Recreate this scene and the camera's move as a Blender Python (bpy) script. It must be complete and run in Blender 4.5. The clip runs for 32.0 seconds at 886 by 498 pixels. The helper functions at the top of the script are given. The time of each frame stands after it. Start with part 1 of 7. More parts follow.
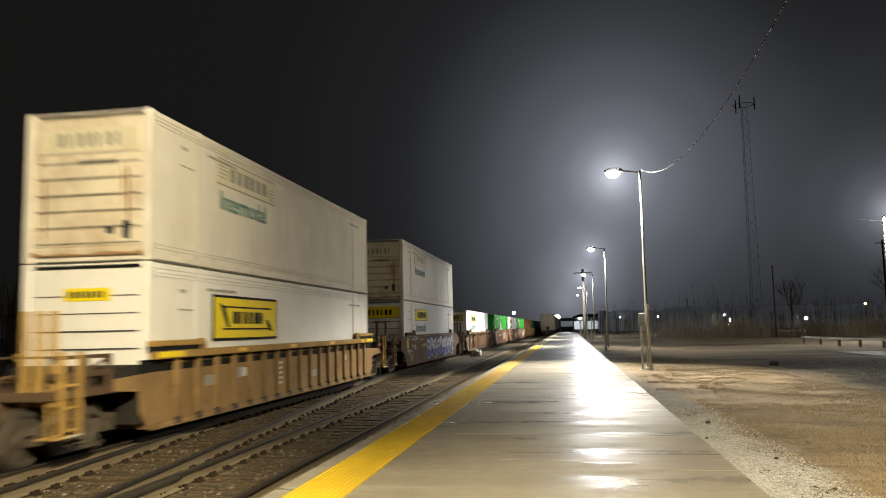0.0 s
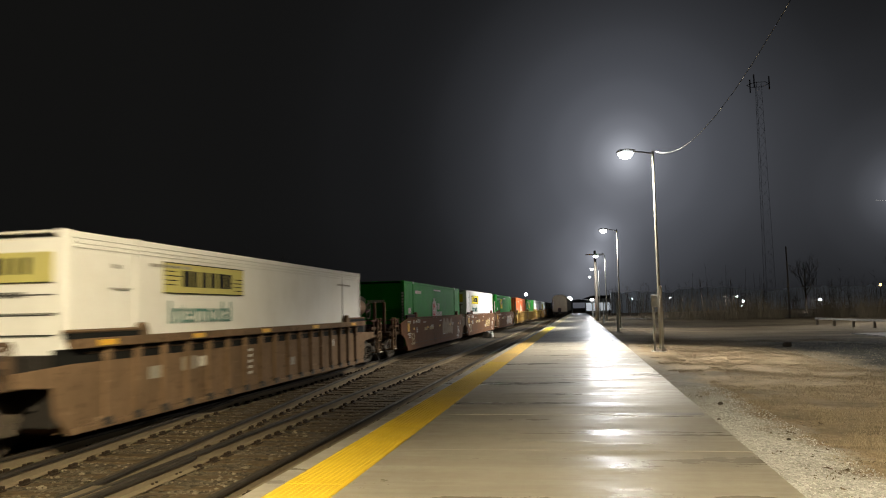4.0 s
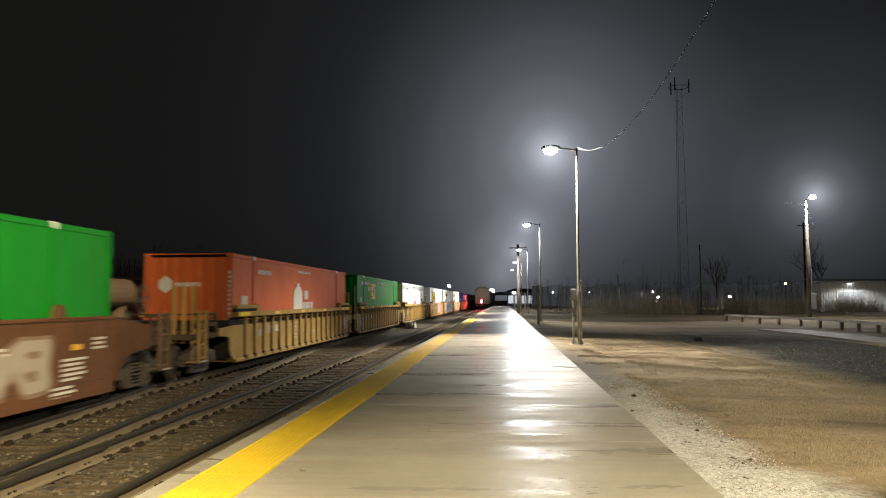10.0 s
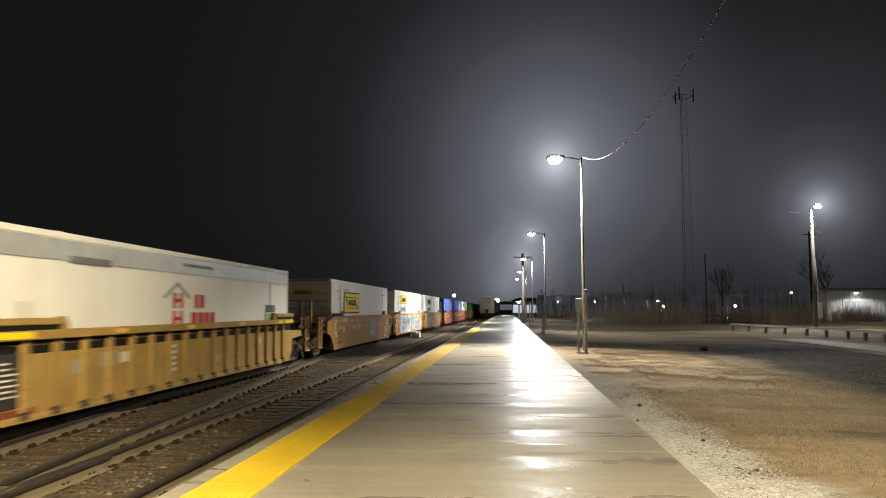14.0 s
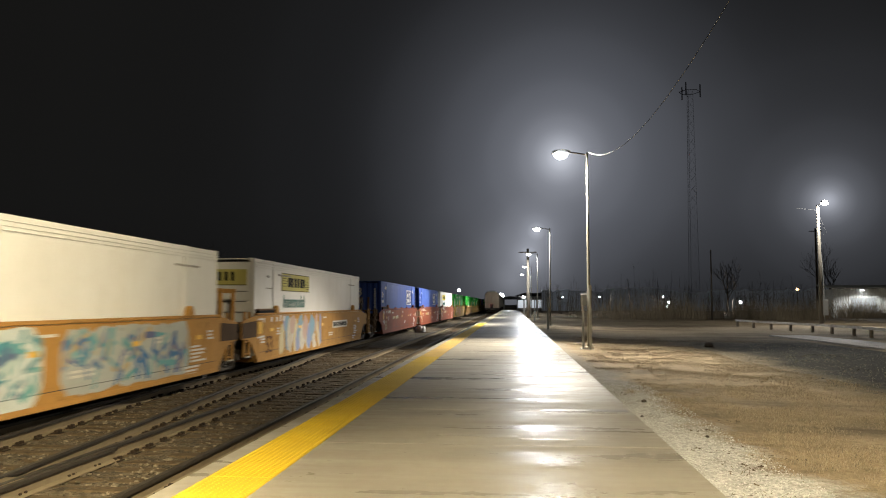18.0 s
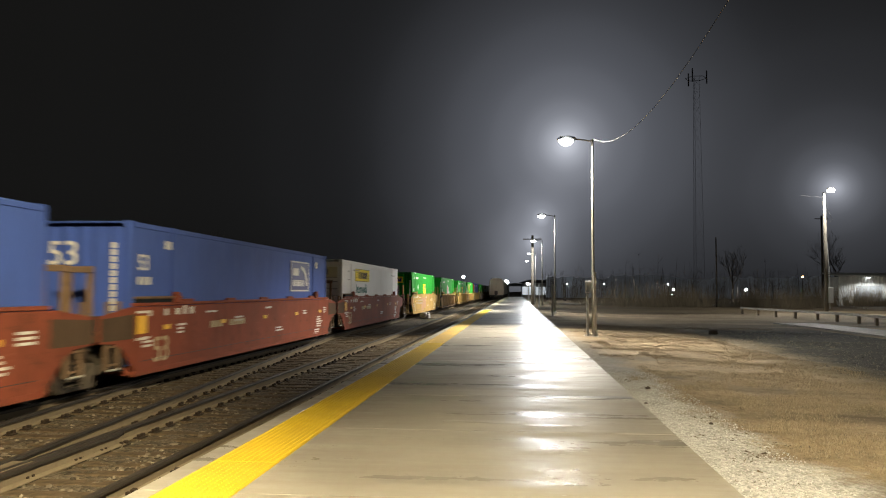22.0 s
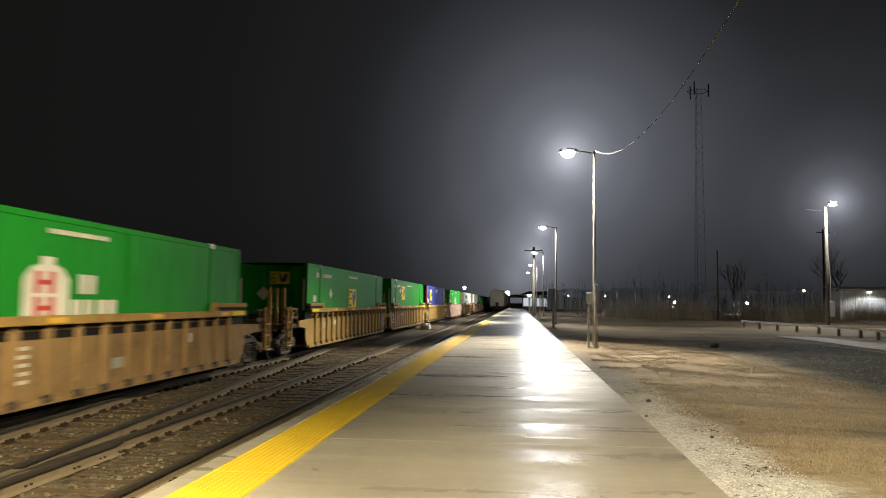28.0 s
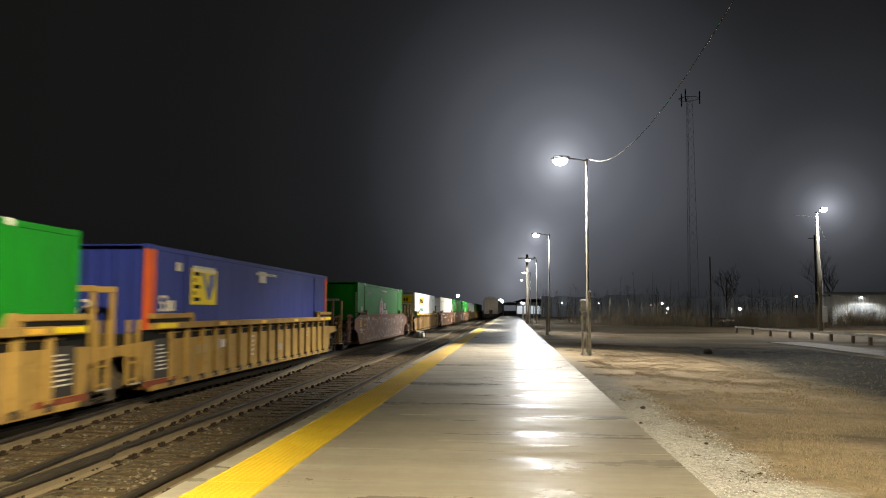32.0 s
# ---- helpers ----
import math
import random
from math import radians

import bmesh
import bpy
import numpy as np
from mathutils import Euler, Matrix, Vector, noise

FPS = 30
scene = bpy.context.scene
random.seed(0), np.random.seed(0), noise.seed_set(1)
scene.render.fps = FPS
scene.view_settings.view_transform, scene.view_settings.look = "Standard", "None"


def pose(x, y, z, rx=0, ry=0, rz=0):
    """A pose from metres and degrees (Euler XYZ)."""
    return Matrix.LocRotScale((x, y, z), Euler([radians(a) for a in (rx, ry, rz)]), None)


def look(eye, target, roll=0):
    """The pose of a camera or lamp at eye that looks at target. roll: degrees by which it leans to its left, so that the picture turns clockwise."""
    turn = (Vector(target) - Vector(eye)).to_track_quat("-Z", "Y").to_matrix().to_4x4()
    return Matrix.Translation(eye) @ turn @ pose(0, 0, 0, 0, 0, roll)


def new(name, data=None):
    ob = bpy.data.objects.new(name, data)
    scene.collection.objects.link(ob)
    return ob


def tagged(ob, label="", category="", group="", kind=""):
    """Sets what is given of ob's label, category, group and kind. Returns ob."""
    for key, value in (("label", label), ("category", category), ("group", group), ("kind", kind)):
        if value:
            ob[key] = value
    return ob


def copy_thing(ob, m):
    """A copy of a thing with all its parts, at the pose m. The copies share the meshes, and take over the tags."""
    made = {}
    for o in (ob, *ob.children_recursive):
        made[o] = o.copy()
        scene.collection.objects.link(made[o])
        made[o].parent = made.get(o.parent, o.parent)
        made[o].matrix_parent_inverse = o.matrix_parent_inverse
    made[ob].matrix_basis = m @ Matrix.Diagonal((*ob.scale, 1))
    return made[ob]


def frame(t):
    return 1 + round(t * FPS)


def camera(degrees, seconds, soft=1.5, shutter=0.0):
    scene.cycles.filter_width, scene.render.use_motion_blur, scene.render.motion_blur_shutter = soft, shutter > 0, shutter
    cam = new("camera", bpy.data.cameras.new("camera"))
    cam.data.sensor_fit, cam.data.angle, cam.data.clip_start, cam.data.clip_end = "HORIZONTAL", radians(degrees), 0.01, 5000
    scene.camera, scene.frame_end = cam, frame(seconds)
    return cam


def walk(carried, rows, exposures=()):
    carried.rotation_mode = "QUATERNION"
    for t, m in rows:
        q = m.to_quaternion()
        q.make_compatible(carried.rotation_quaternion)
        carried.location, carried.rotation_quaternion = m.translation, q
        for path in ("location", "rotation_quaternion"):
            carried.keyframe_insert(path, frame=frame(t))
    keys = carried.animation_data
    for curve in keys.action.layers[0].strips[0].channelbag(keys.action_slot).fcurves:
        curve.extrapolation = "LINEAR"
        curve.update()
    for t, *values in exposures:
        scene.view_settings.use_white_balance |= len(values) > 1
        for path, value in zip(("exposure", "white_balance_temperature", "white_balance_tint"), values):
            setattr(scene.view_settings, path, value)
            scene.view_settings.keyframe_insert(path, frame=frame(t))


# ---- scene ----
cam = camera(58.7, 32.0, soft=1.1, shutter=0.7)
EYE = (0.0, 0.0, 1.62)
# seconds, then the camera's three turns in degrees; it stands on one spot of the platform
TURNS = [
    (0.0, 95.777, 1.24, 9.022), (0.5, 95.601, 1.054, 9.285), (1.0, 95.457, 1.161, 9.464), (1.5, 95.241, 1.082, 9.705),
    (2.0, 94.979, 1.037, 9.886), (2.5, 94.792, 1.157, 9.781), (3.0, 94.63, 1.333, 9.722), (3.5, 94.534, 1.379, 9.804),
    (5.5, 94.364, 1.066, 10.133), (6.0, 94.319, 0.908, 9.03), (6.5, 94.447, 1.194, 7.254), (7.0, 94.236, 1.305, 6.22),
    (7.5, 94.294, 1.082, 5.774), (8.0, 94.161, 0.818, 5.499), (8.5, 94.122, 0.619, 5.236), (9.0, 93.982, 0.457, 4.954),
    (9.5, 93.906, 0.415, 4.709), (10.0, 93.726, 0.244, 4.323), (10.5, 93.637, 0.174, 4.258), (11.0, 93.801, 0.109, 4.422),
    (11.5, 93.876, 0.097, 4.463), (12.0, 93.961, 0.122, 4.446), (12.5, 94.083, 0.208, 4.481), (13.0, 94.202, 0.256, 4.525),
    (13.5, 94.243, 0.218, 4.629), (14.0, 94.404, 0.256, 4.668), (14.5, 94.472, 0.172, 4.786), (16.5, 94.496, 0.064, 5.065),
    (17.0, 94.338, -0.048, 5.079), (17.5, 94.222, -0.026, 5.05), (18.0, 94.018, -0.078, 5.017), (18.5, 93.952, -0.073, 4.962),
    (19.0, 93.765, -0.126, 4.972), (19.5, 93.624, -0.236, 5.063), (20.0, 93.522, -0.31, 5.048), (20.5, 93.336, -0.314, 5.125),
    (21.0, 93.217, -0.295, 5.238), (21.5, 93.167, -0.249, 5.342), (22.0, 93.042, -0.254, 5.348), (22.5, 93.102, -0.261, 5.357),
    (23.0, 93.246, -0.246, 5.42), (23.5, 93.309, -0.287, 5.415), (24.0, 93.282, -0.282, 5.299), (24.5, 93.335, -0.403, 5.233),
    (25.0, 93.406, -0.41, 5.192), (25.5, 93.459, -0.398, 5.237), (27.5, 93.801, -0.605, 5.426), (28.0, 93.83, -0.684, 5.411),
    (28.5, 93.879, -0.646, 5.421), (29.0, 93.887, -0.701, 5.442), (29.5, 93.948, -0.682, 5.457), (30.0, 94.037, -0.639, 5.449),
    (30.5, 94.132, -0.579, 5.447), (31.0, 94.255, -0.515, 5.334), (31.5, 94.334, -0.453, 5.153), (32.0, 94.42, -0.297, 4.953)]
walk(cam, [(t, pose(*EYE, a, b, c)) for t, a, b, c in TURNS], exposures=[(0.0, 0.10), (1.0, -0.40), (2.0, -0.25), (3.0, -0.45), (6.0, 0.0), (32.0, 0.0)])

# ---------------------------------------------------------------- plan, metres
RAIL_Z = -0.33          # top of rail, below the platform's top at z = 0
NEAR_X = -4.78          # centre of the track beside the platform
TRAIN_X = -8.95         # centre of the train's track
PLAT_L, PLAT_R, PLAT_END = -3.0, 1.80, 225.0
GROUND_R = -0.14        # ground beside the platform
LAMP_STEP, LAMP_TOP, LAMP_X = 33.2, 8.0, 3.16

# ---------------------------------------------------------------- world and light
world = bpy.data.worlds.new("night")
scene.world = world
world.use_nodes = True
wn, wl = world.node_tree.nodes, world.node_tree.links
wn.clear()
w_out, w_bg = wn.new("ShaderNodeOutputWorld"), wn.new("ShaderNodeBackground")
w_tc, w_sum = wn.new("ShaderNodeTexCoord"), None


def mist_glow(towards, steps):
    """Lamplight hanging in the mist: brightness by the angle, in degrees, from the middle of the glow."""
    dot, ang, ramp = wn.new("ShaderNodeVectorMath"), wn.new("ShaderNodeMath"), wn.new("ShaderNodeValToRGB")
    part_of = wn.new("ShaderNodeMath")
    dot.operation, ang.operation, part_of.operation = "DOT_PRODUCT", "ARCCOSINE", "MULTIPLY"
    dot.inputs[1].default_value = Vector(towards).normalized()
    part_of.inputs[1].default_value = 2 / math.pi
    wl.new(w_tc.outputs["Generated"], dot.inputs[0])
    wl.new(dot.outputs["Value"], ang.inputs[0])
    wl.new(ang.outputs[0], part_of.inputs[0])
    wl.new(part_of.outputs[0], ramp.inputs[0])
    ramp.color_ramp.interpolation = "CARDINAL"
    for i, (deg, v, blue) in enumerate(steps):
        el = ramp.color_ramp.elements[i] if i < 2 else ramp.color_ramp.elements.new(deg / 90)
        el.position, el.color = deg / 90, (v, v * (1 + 0.25 * blue), v * (1 + blue), 1)
    return ramp.outputs[0]


def w_add(p, q):
    n = wn.new("ShaderNodeVectorMath")
    n.operation = "ADD"
    wl.new(p, n.inputs[0])
    wl.new(q, n.inputs[1])
    return n.outputs[0]


# strongest round the lit platform, weaker round the floodlight by the road and low over the station
near_glow = mist_glow((0.061, 0.981, 0.183), [(0, 0.62, 0.16), (0.9, 0.42, 0.18), (1.8, 0.255, 0.20), (3.2, 0.155, 0.22), (5.5, 0.096, 0.24), (9, 0.052, 0.22), (14, 0.0195, 0.16), (22, 0.0100, 0.04), (36, 0.0078, -0.06), (90, 0.0062, -0.12)])
flood_glow = mist_glow((32.2, 83.2, 10.6), [(0, 0.42, 0.2), (0.7, 0.24, 0.2), (1.5, 0.115, 0.22), (3.0, 0.052, 0.22), (5.5, 0.022, 0.22), (10, 0.008, 0.2), (16, 0.0, 0.0)])
second_glow = mist_glow((2.05, 66.4, 6.15), [(0, 0.30, 0.2), (0.5, 0.13, 0.2), (1.2, 0.05, 0.2), (2.6, 0.012, 0.2), (4, 0.0, 0.2)])
third_glow = mist_glow((2.05, 99.6, 6.15), [(0, 0.34, 0.2), (0.6, 0.16, 0.2), (1.4, 0.065, 0.2), (3.0, 0.018, 0.2), (5, 0.0, 0.2)])
town_glow = mist_glow((0.0, 1.0, 0.03), [(0, 0.16, 0.2), (1.5, 0.085, 0.2), (4, 0.034, 0.2), (8, 0.009, 0.2), (13, 0.0, 0.2)])
wl.new(w_add(w_add(w_add(near_glow, flood_glow), town_glow), w_add(second_glow, third_glow)), w_bg.inputs[0])
# the murk thickens towards the horizon
w_sep, w_low = wn.new("ShaderNodeSeparateXYZ"), wn.new("ShaderNodeMapRange")
for i, v in zip((1, 2, 3, 4), (0.0, 0.12, 0.80, 1.0)):
    w_low.inputs[i].default_value = v
wl.new(w_tc.outputs["Generated"], w_sep.inputs[0])
wl.new(w_sep.outputs["Z"], w_low.inputs[0])
wl.new(w_low.outputs[0], w_bg.inputs["Strength"])
wl.new(w_bg.outputs[0], w_out.inputs[0])


def lamp_light(name, place, watts, colour, size=0.22, cone=165, aim=(0, 0, -1)):
    li = bpy.data.lights.new(name, "SPOT")
    li.energy, li.color, li.shadow_soft_size = watts, colour, size
    li.spot_size, li.spot_blend = radians(cone), 0.12 if cone > 160 else 0.32 if cone > 115 else 0.45 if cone > 95 else 0.7
    ob = new(name, li)
    ob.matrix_world = look(place, Vector(place) + Vector(aim))
    return tagged(ob, kind="structure")


COOL, WARM = (0.93, 0.965, 1.0), (1.0, 0.845, 0.55)
NEUTRAL = (1.0, 0.955, 0.87)
HEAD_X, HEAD_Z = LAMP_X - 1.1, LAMP_TOP - 0.30
# the head above the camera: one spot down on the platform
lamp_light("lamp_light", (HEAD_X, 0.0, HEAD_Z), 19500, WARM, cone=148, aim=(0.55, 0.10, -1))
# extra spot added there to brighten the train, fading beyond twenty metres
lamp_light("lamp_light", (HEAD_X - 0.2, 0.1, HEAD_Z), 20500, WARM, cone=104, aim=(-9.7, 3.0, -2.3))
lamp_light("lamp_light", (HEAD_X, -LAMP_STEP, HEAD_Z), 5000, WARM, cone=150)
# the next head shines along the platform and down on the tracks
lamp_light("lamp_light", (HEAD_X, LAMP_STEP, HEAD_Z), 800, (1.0, 0.92, 0.78), cone=172)
lamp_light("lamp_light", (HEAD_X, LAMP_STEP - 0.1, HEAD_Z), 13000, (1.0, 0.92, 0.78), cone=113, aim=(-0.1, -0.3, -1))
# extra spots added at this head and the following one to brighten the grass
lamp_light("lamp_light", (HEAD_X + 0.1, LAMP_STEP - 0.2, HEAD_Z), 10500, (1.0, 0.93, 0.80), cone=104, aim=(0.8, -0.62, -0.34))
lamp_light("lamp_light", (HEAD_X + 0.1, LAMP_STEP * 2 - 0.2, HEAD_Z), 5500, (1.0, 0.93, 0.80), cone=104, aim=(0.8, -0.5, -0.42))
# the heads further on: a weak glow all round
for k in range(2, 6):
    lamp_light("lamp_light", (HEAD_X, LAMP_STEP * k, HEAD_Z), {2: 5000, 3: 5500, 4: 5000}.get(k, 3000), COOL, cone=178)
    if k < 5:
        # strong spot added at each head to brighten the train across the tracks
        lamp_light("lamp_light", (HEAD_X - 0.2, LAMP_STEP * k, HEAD_Z), 14000, NEUTRAL, cone=102, aim=(-9.7, -2.6, -4.6))
for x, y, z in ((47.6, 169.2, 3.2), (34.5, 187.0, 4.0), (18.0, 150.0, 4.5)):
    lamp_light("street_light", (x, y, z), 5000, COOL, cone=172)
lamp_light("pole_light", (32.15, 82.4, 12.1), 24000, (1.0, 0.97, 0.90), cone=84, aim=(-7, -28, -13))
# second spot added at the floodlight to brighten the brush and pole
lamp_light("pole_light", (32.05, 82.1, 12.1), 5000, (1.0, 0.97, 0.90), cone=150, aim=(-0.3, 0.5, -0.8))
lamp_light("shed_light", (50.6, 117.2, 4.3), 1700, COOL, cone=160, aim=(0, -0.25, -1))
lamp_light("yard_light", (-1.2, 262.0, 9.0), 9000, COOL, cone=170)

# ---------------------------------------------------------------- materials
MATS = {}


def tree(name):
    m = bpy.data.materials.new(name)
    m.use_nodes = True
    nt = m.node_tree
    return m, nt, nt.nodes["Principled BSDF"]


def node(nt, kind, **vals):
    n = nt.nodes.new(kind)
    for k, v in vals.items():
        n.inputs[k.replace("_", " ")].default_value = v
    return n


def noise_of(nt, scale, detail=4.0, rough=0.55, stretch=None, co="Object"):
    if co == "World":
        src = nt.nodes.new("ShaderNodeNewGeometry").outputs["Position"]
    else:
        src = nt.nodes.new("ShaderNodeTexCoord").outputs["Object"]
    if co == "Own":     # each thing gets a stretch of the pattern of its own
        info, off = nt.nodes.new("ShaderNodeObjectInfo"), nt.nodes.new("ShaderNodeVectorMath")
        off.operation = "MULTIPLY_ADD"
        nt.links.new(info.outputs["Random"], off.inputs[0])
        off.inputs[1].default_value = (37.0, 91.0, 53.0)
        nt.links.new(src, off.inputs[2])
        src = off.outputs[0]
    if stretch:
        mp = nt.nodes.new("ShaderNodeMapping")
        mp.inputs["Scale"].default_value = stretch
        nt.links.new(src, mp.inputs[0])
        src = mp.outputs[0]
    n = node(nt, "ShaderNodeTexNoise", Scale=scale, Detail=detail, Roughness=rough)
    nt.links.new(src, n.inputs["Vector"])
    return n.outputs["Fac"]


def span(nt, src, a, b, lo=0.0, hi=1.0):
    n = nt.nodes.new("ShaderNodeMapRange")
    for i, v in zip((1, 2, 3, 4), (a, b, lo, hi)):
        n.inputs[i].default_value = v
    nt.links.new(src, n.inputs[0])
    return n.outputs[0]


def mix(nt, fac, a, b):
    n = nt.nodes.new("ShaderNodeMix")
    n.data_type = "RGBA"
    for sock, v in ((n.inputs[0], fac), (n.inputs[6], a), (n.inputs[7], b)):
        if isinstance(v, (tuple, list)):
            sock.default_value = (*v, 1) if len(v) == 3 else v
        elif isinstance(v, (int, float)):
            sock.default_value = v
        else:
            nt.links.new(v, sock)
    return n.outputs[2]


def bump(nt, bsdf, src, strength=0.3, dist=0.01):
    n = node(nt, "ShaderNodeBump", Strength=strength, Distance=dist)
    nt.links.new(src, n.inputs["Height"])
    nt.links.new(n.outputs[0], bsdf.inputs["Normal"])


def paint(name, colour, dirt=(0.10, 0.075, 0.05), amount=0.5, rough=0.45, metal=0.0, grime=0.35, streak=True, wear=0.0):
    """Worn paint: large stains, upright dirt runs and a fine grain."""
    if name in MATS:
        return MATS[name]
    m, nt, b = tree(name)
    big = noise_of(nt, 0.7, 5, 0.6, co="Own")
    runs = noise_of(nt, 2.2, 5, 0.65, (1.0, 3.2, 0.35) if streak else None, "Own")
    fine = noise_of(nt, 30, 3, 0.6)
    info = nt.nodes.new("ShaderNodeObjectInfo")
    tone = mix(nt, span(nt, info.outputs["Random"], 0, 1, 0.0, 0.10), colour, tuple(c * 0.72 for c in colour))
    c = mix(nt, span(nt, big, 0.42, 0.75, 0, amount), tone, dirt)
    c = mix(nt, span(nt, runs, 0.50, 0.78, 0, grime), c, tuple(d * 0.8 for d in dirt))
    c = mix(nt, span(nt, fine, 0.35, 0.75, 0, 0.10), c, tuple(x * 0.6 for x in colour))
    if wear:            # scraped spots gone to dark rust, and pale dusty scuffs
        spots = noise_of(nt, 5.5, 6, 0.75, (1.0, 0.6, 1.0), "Own")
        scuff = noise_of(nt, 3.1, 6, 0.8, (1.0, 0.5, 1.6), "Own")
        c = mix(nt, span(nt, spots, 0.57, 0.63, 0, wear), c, (0.055, 0.033, 0.02))
        c = mix(nt, span(nt, scuff, 0.60, 0.66, 0, wear * 0.7), c, tuple(min(0.6, x * 1.5 + 0.05) for x in colour))
    nt.links.new(c, b.inputs["Base Color"])
    nt.links.new(span(nt, runs, 0.3, 0.8, min(1, rough + 0.16), min(1, rough + 0.4)), b.inputs["Roughness"])
    b.inputs["Metallic"].default_value = metal
    b.inputs["Specular IOR Level"].default_value = 0.09
    bump(nt, b, fine, 0.12, 0.004)
    MATS[name] = m
    return m


def plain(name, colour, rough=0.6, metal=0.0, grain=0.15, scale=18.0):
    if name in MATS:
        return MATS[name]
    m, nt, b = tree(name)
    n = noise_of(nt, scale, 4, 0.6)
    nt.links.new(mix(nt, span(nt, n, 0.3, 0.75, 0, 1), colour, tuple(c * (1 - 2.2 * grain) for c in colour)), b.inputs["Base Color"])
    b.inputs["Roughness"].default_value, b.inputs["Metallic"].default_value = rough, metal
    b.inputs["Specular IOR Level"].default_value = 0.08 if rough > 0.75 else 0.25
    bump(nt, b, n, 0.15, 0.004)
    MATS[name] = m
    return m


def glow(name, colour, strength):
    if name in MATS:
        return MATS[name]
    m, nt, b = tree(name)
    b.inputs["Base Color"].default_value = (*[c * 0.8 for c in colour], 1)
    b.inputs["Emission Color"].default_value = (*colour, 1)
    b.inputs["Emission Strength"].default_value = strength
    MATS[name] = m
    return m


def concrete(name="wet_concrete", film_depth=0.0):
    """Wet slabs: drying patches, and thin sheets of water lying in bands across the platform."""
    m, nt, b = tree(name)
    big = noise_of(nt, 0.35, 5, 0.6, (0.45, 1.0, 1.0), "World")
    band = noise_of(nt, 1.0, 4, 0.6, (0.16, 0.9, 1.0), "World")
    thin = noise_of(nt, 1.0, 6, 0.7, (0.30, 2.3, 1.0), "World")
    fine = noise_of(nt, 55, 4, 0.65, None, "World")
    mid = noise_of(nt, 4.5, 5, 0.7, None, "World")
    info = nt.nodes.new("ShaderNodeObjectInfo")
    c = mix(nt, span(nt, info.outputs["Random"], 0, 1, 0, 0.5), (0.31, 0.285, 0.235), (0.245, 0.225, 0.185))
    c = mix(nt, span(nt, big, 0.42, 0.70, 0, 0.50), c, (0.17, 0.15, 0.115))
    c = mix(nt, span(nt, mid, 0.45, 0.8, 0, 0.22), c, (0.21, 0.19, 0.15))
    c = mix(nt, span(nt, band, 0.46, 0.70, 0, 0.32), c, (0.13, 0.12, 0.097))
    c = mix(nt, span(nt, thin, 0.54, 0.72, 0, 0.20), c, (0.11, 0.10, 0.08))
    c = mix(nt, span(nt, fine, 0.35, 0.8, 0, 0.22), c, (0.20, 0.18, 0.14))
    nt.links.new(c, b.inputs["Base Color"])
    film, film2 = nt.nodes.new("ShaderNodeMath"), nt.nodes.new("ShaderNodeMath")
    film.operation = film2.operation = "ADD"
    nt.links.new(span(nt, band, 0.44, 0.64, 0.50 - film_depth, 0.24 - 0.3 * film_depth), film.inputs[0])
    nt.links.new(span(nt, mid, 0.35, 0.75, -0.03, 0.10), film.inputs[1])
    nt.links.new(film.outputs[0], film2.inputs[0])
    nt.links.new(span(nt, thin, 0.42, 0.66, 0.05, -0.10), film2.inputs[1])
    nt.links.new(film2.outputs[0], b.inputs["Roughness"])
    nt.links.new(span(nt, thin, 0.40, 0.66, 0.07 + 1.6 * film_depth, 0.22 + 1.6 * film_depth), b.inputs["Specular IOR Level"])
    bump(nt, b, mix(nt, 0.5, fine, mid), 0.10, 0.004)
    MATS[name] = m
    return m


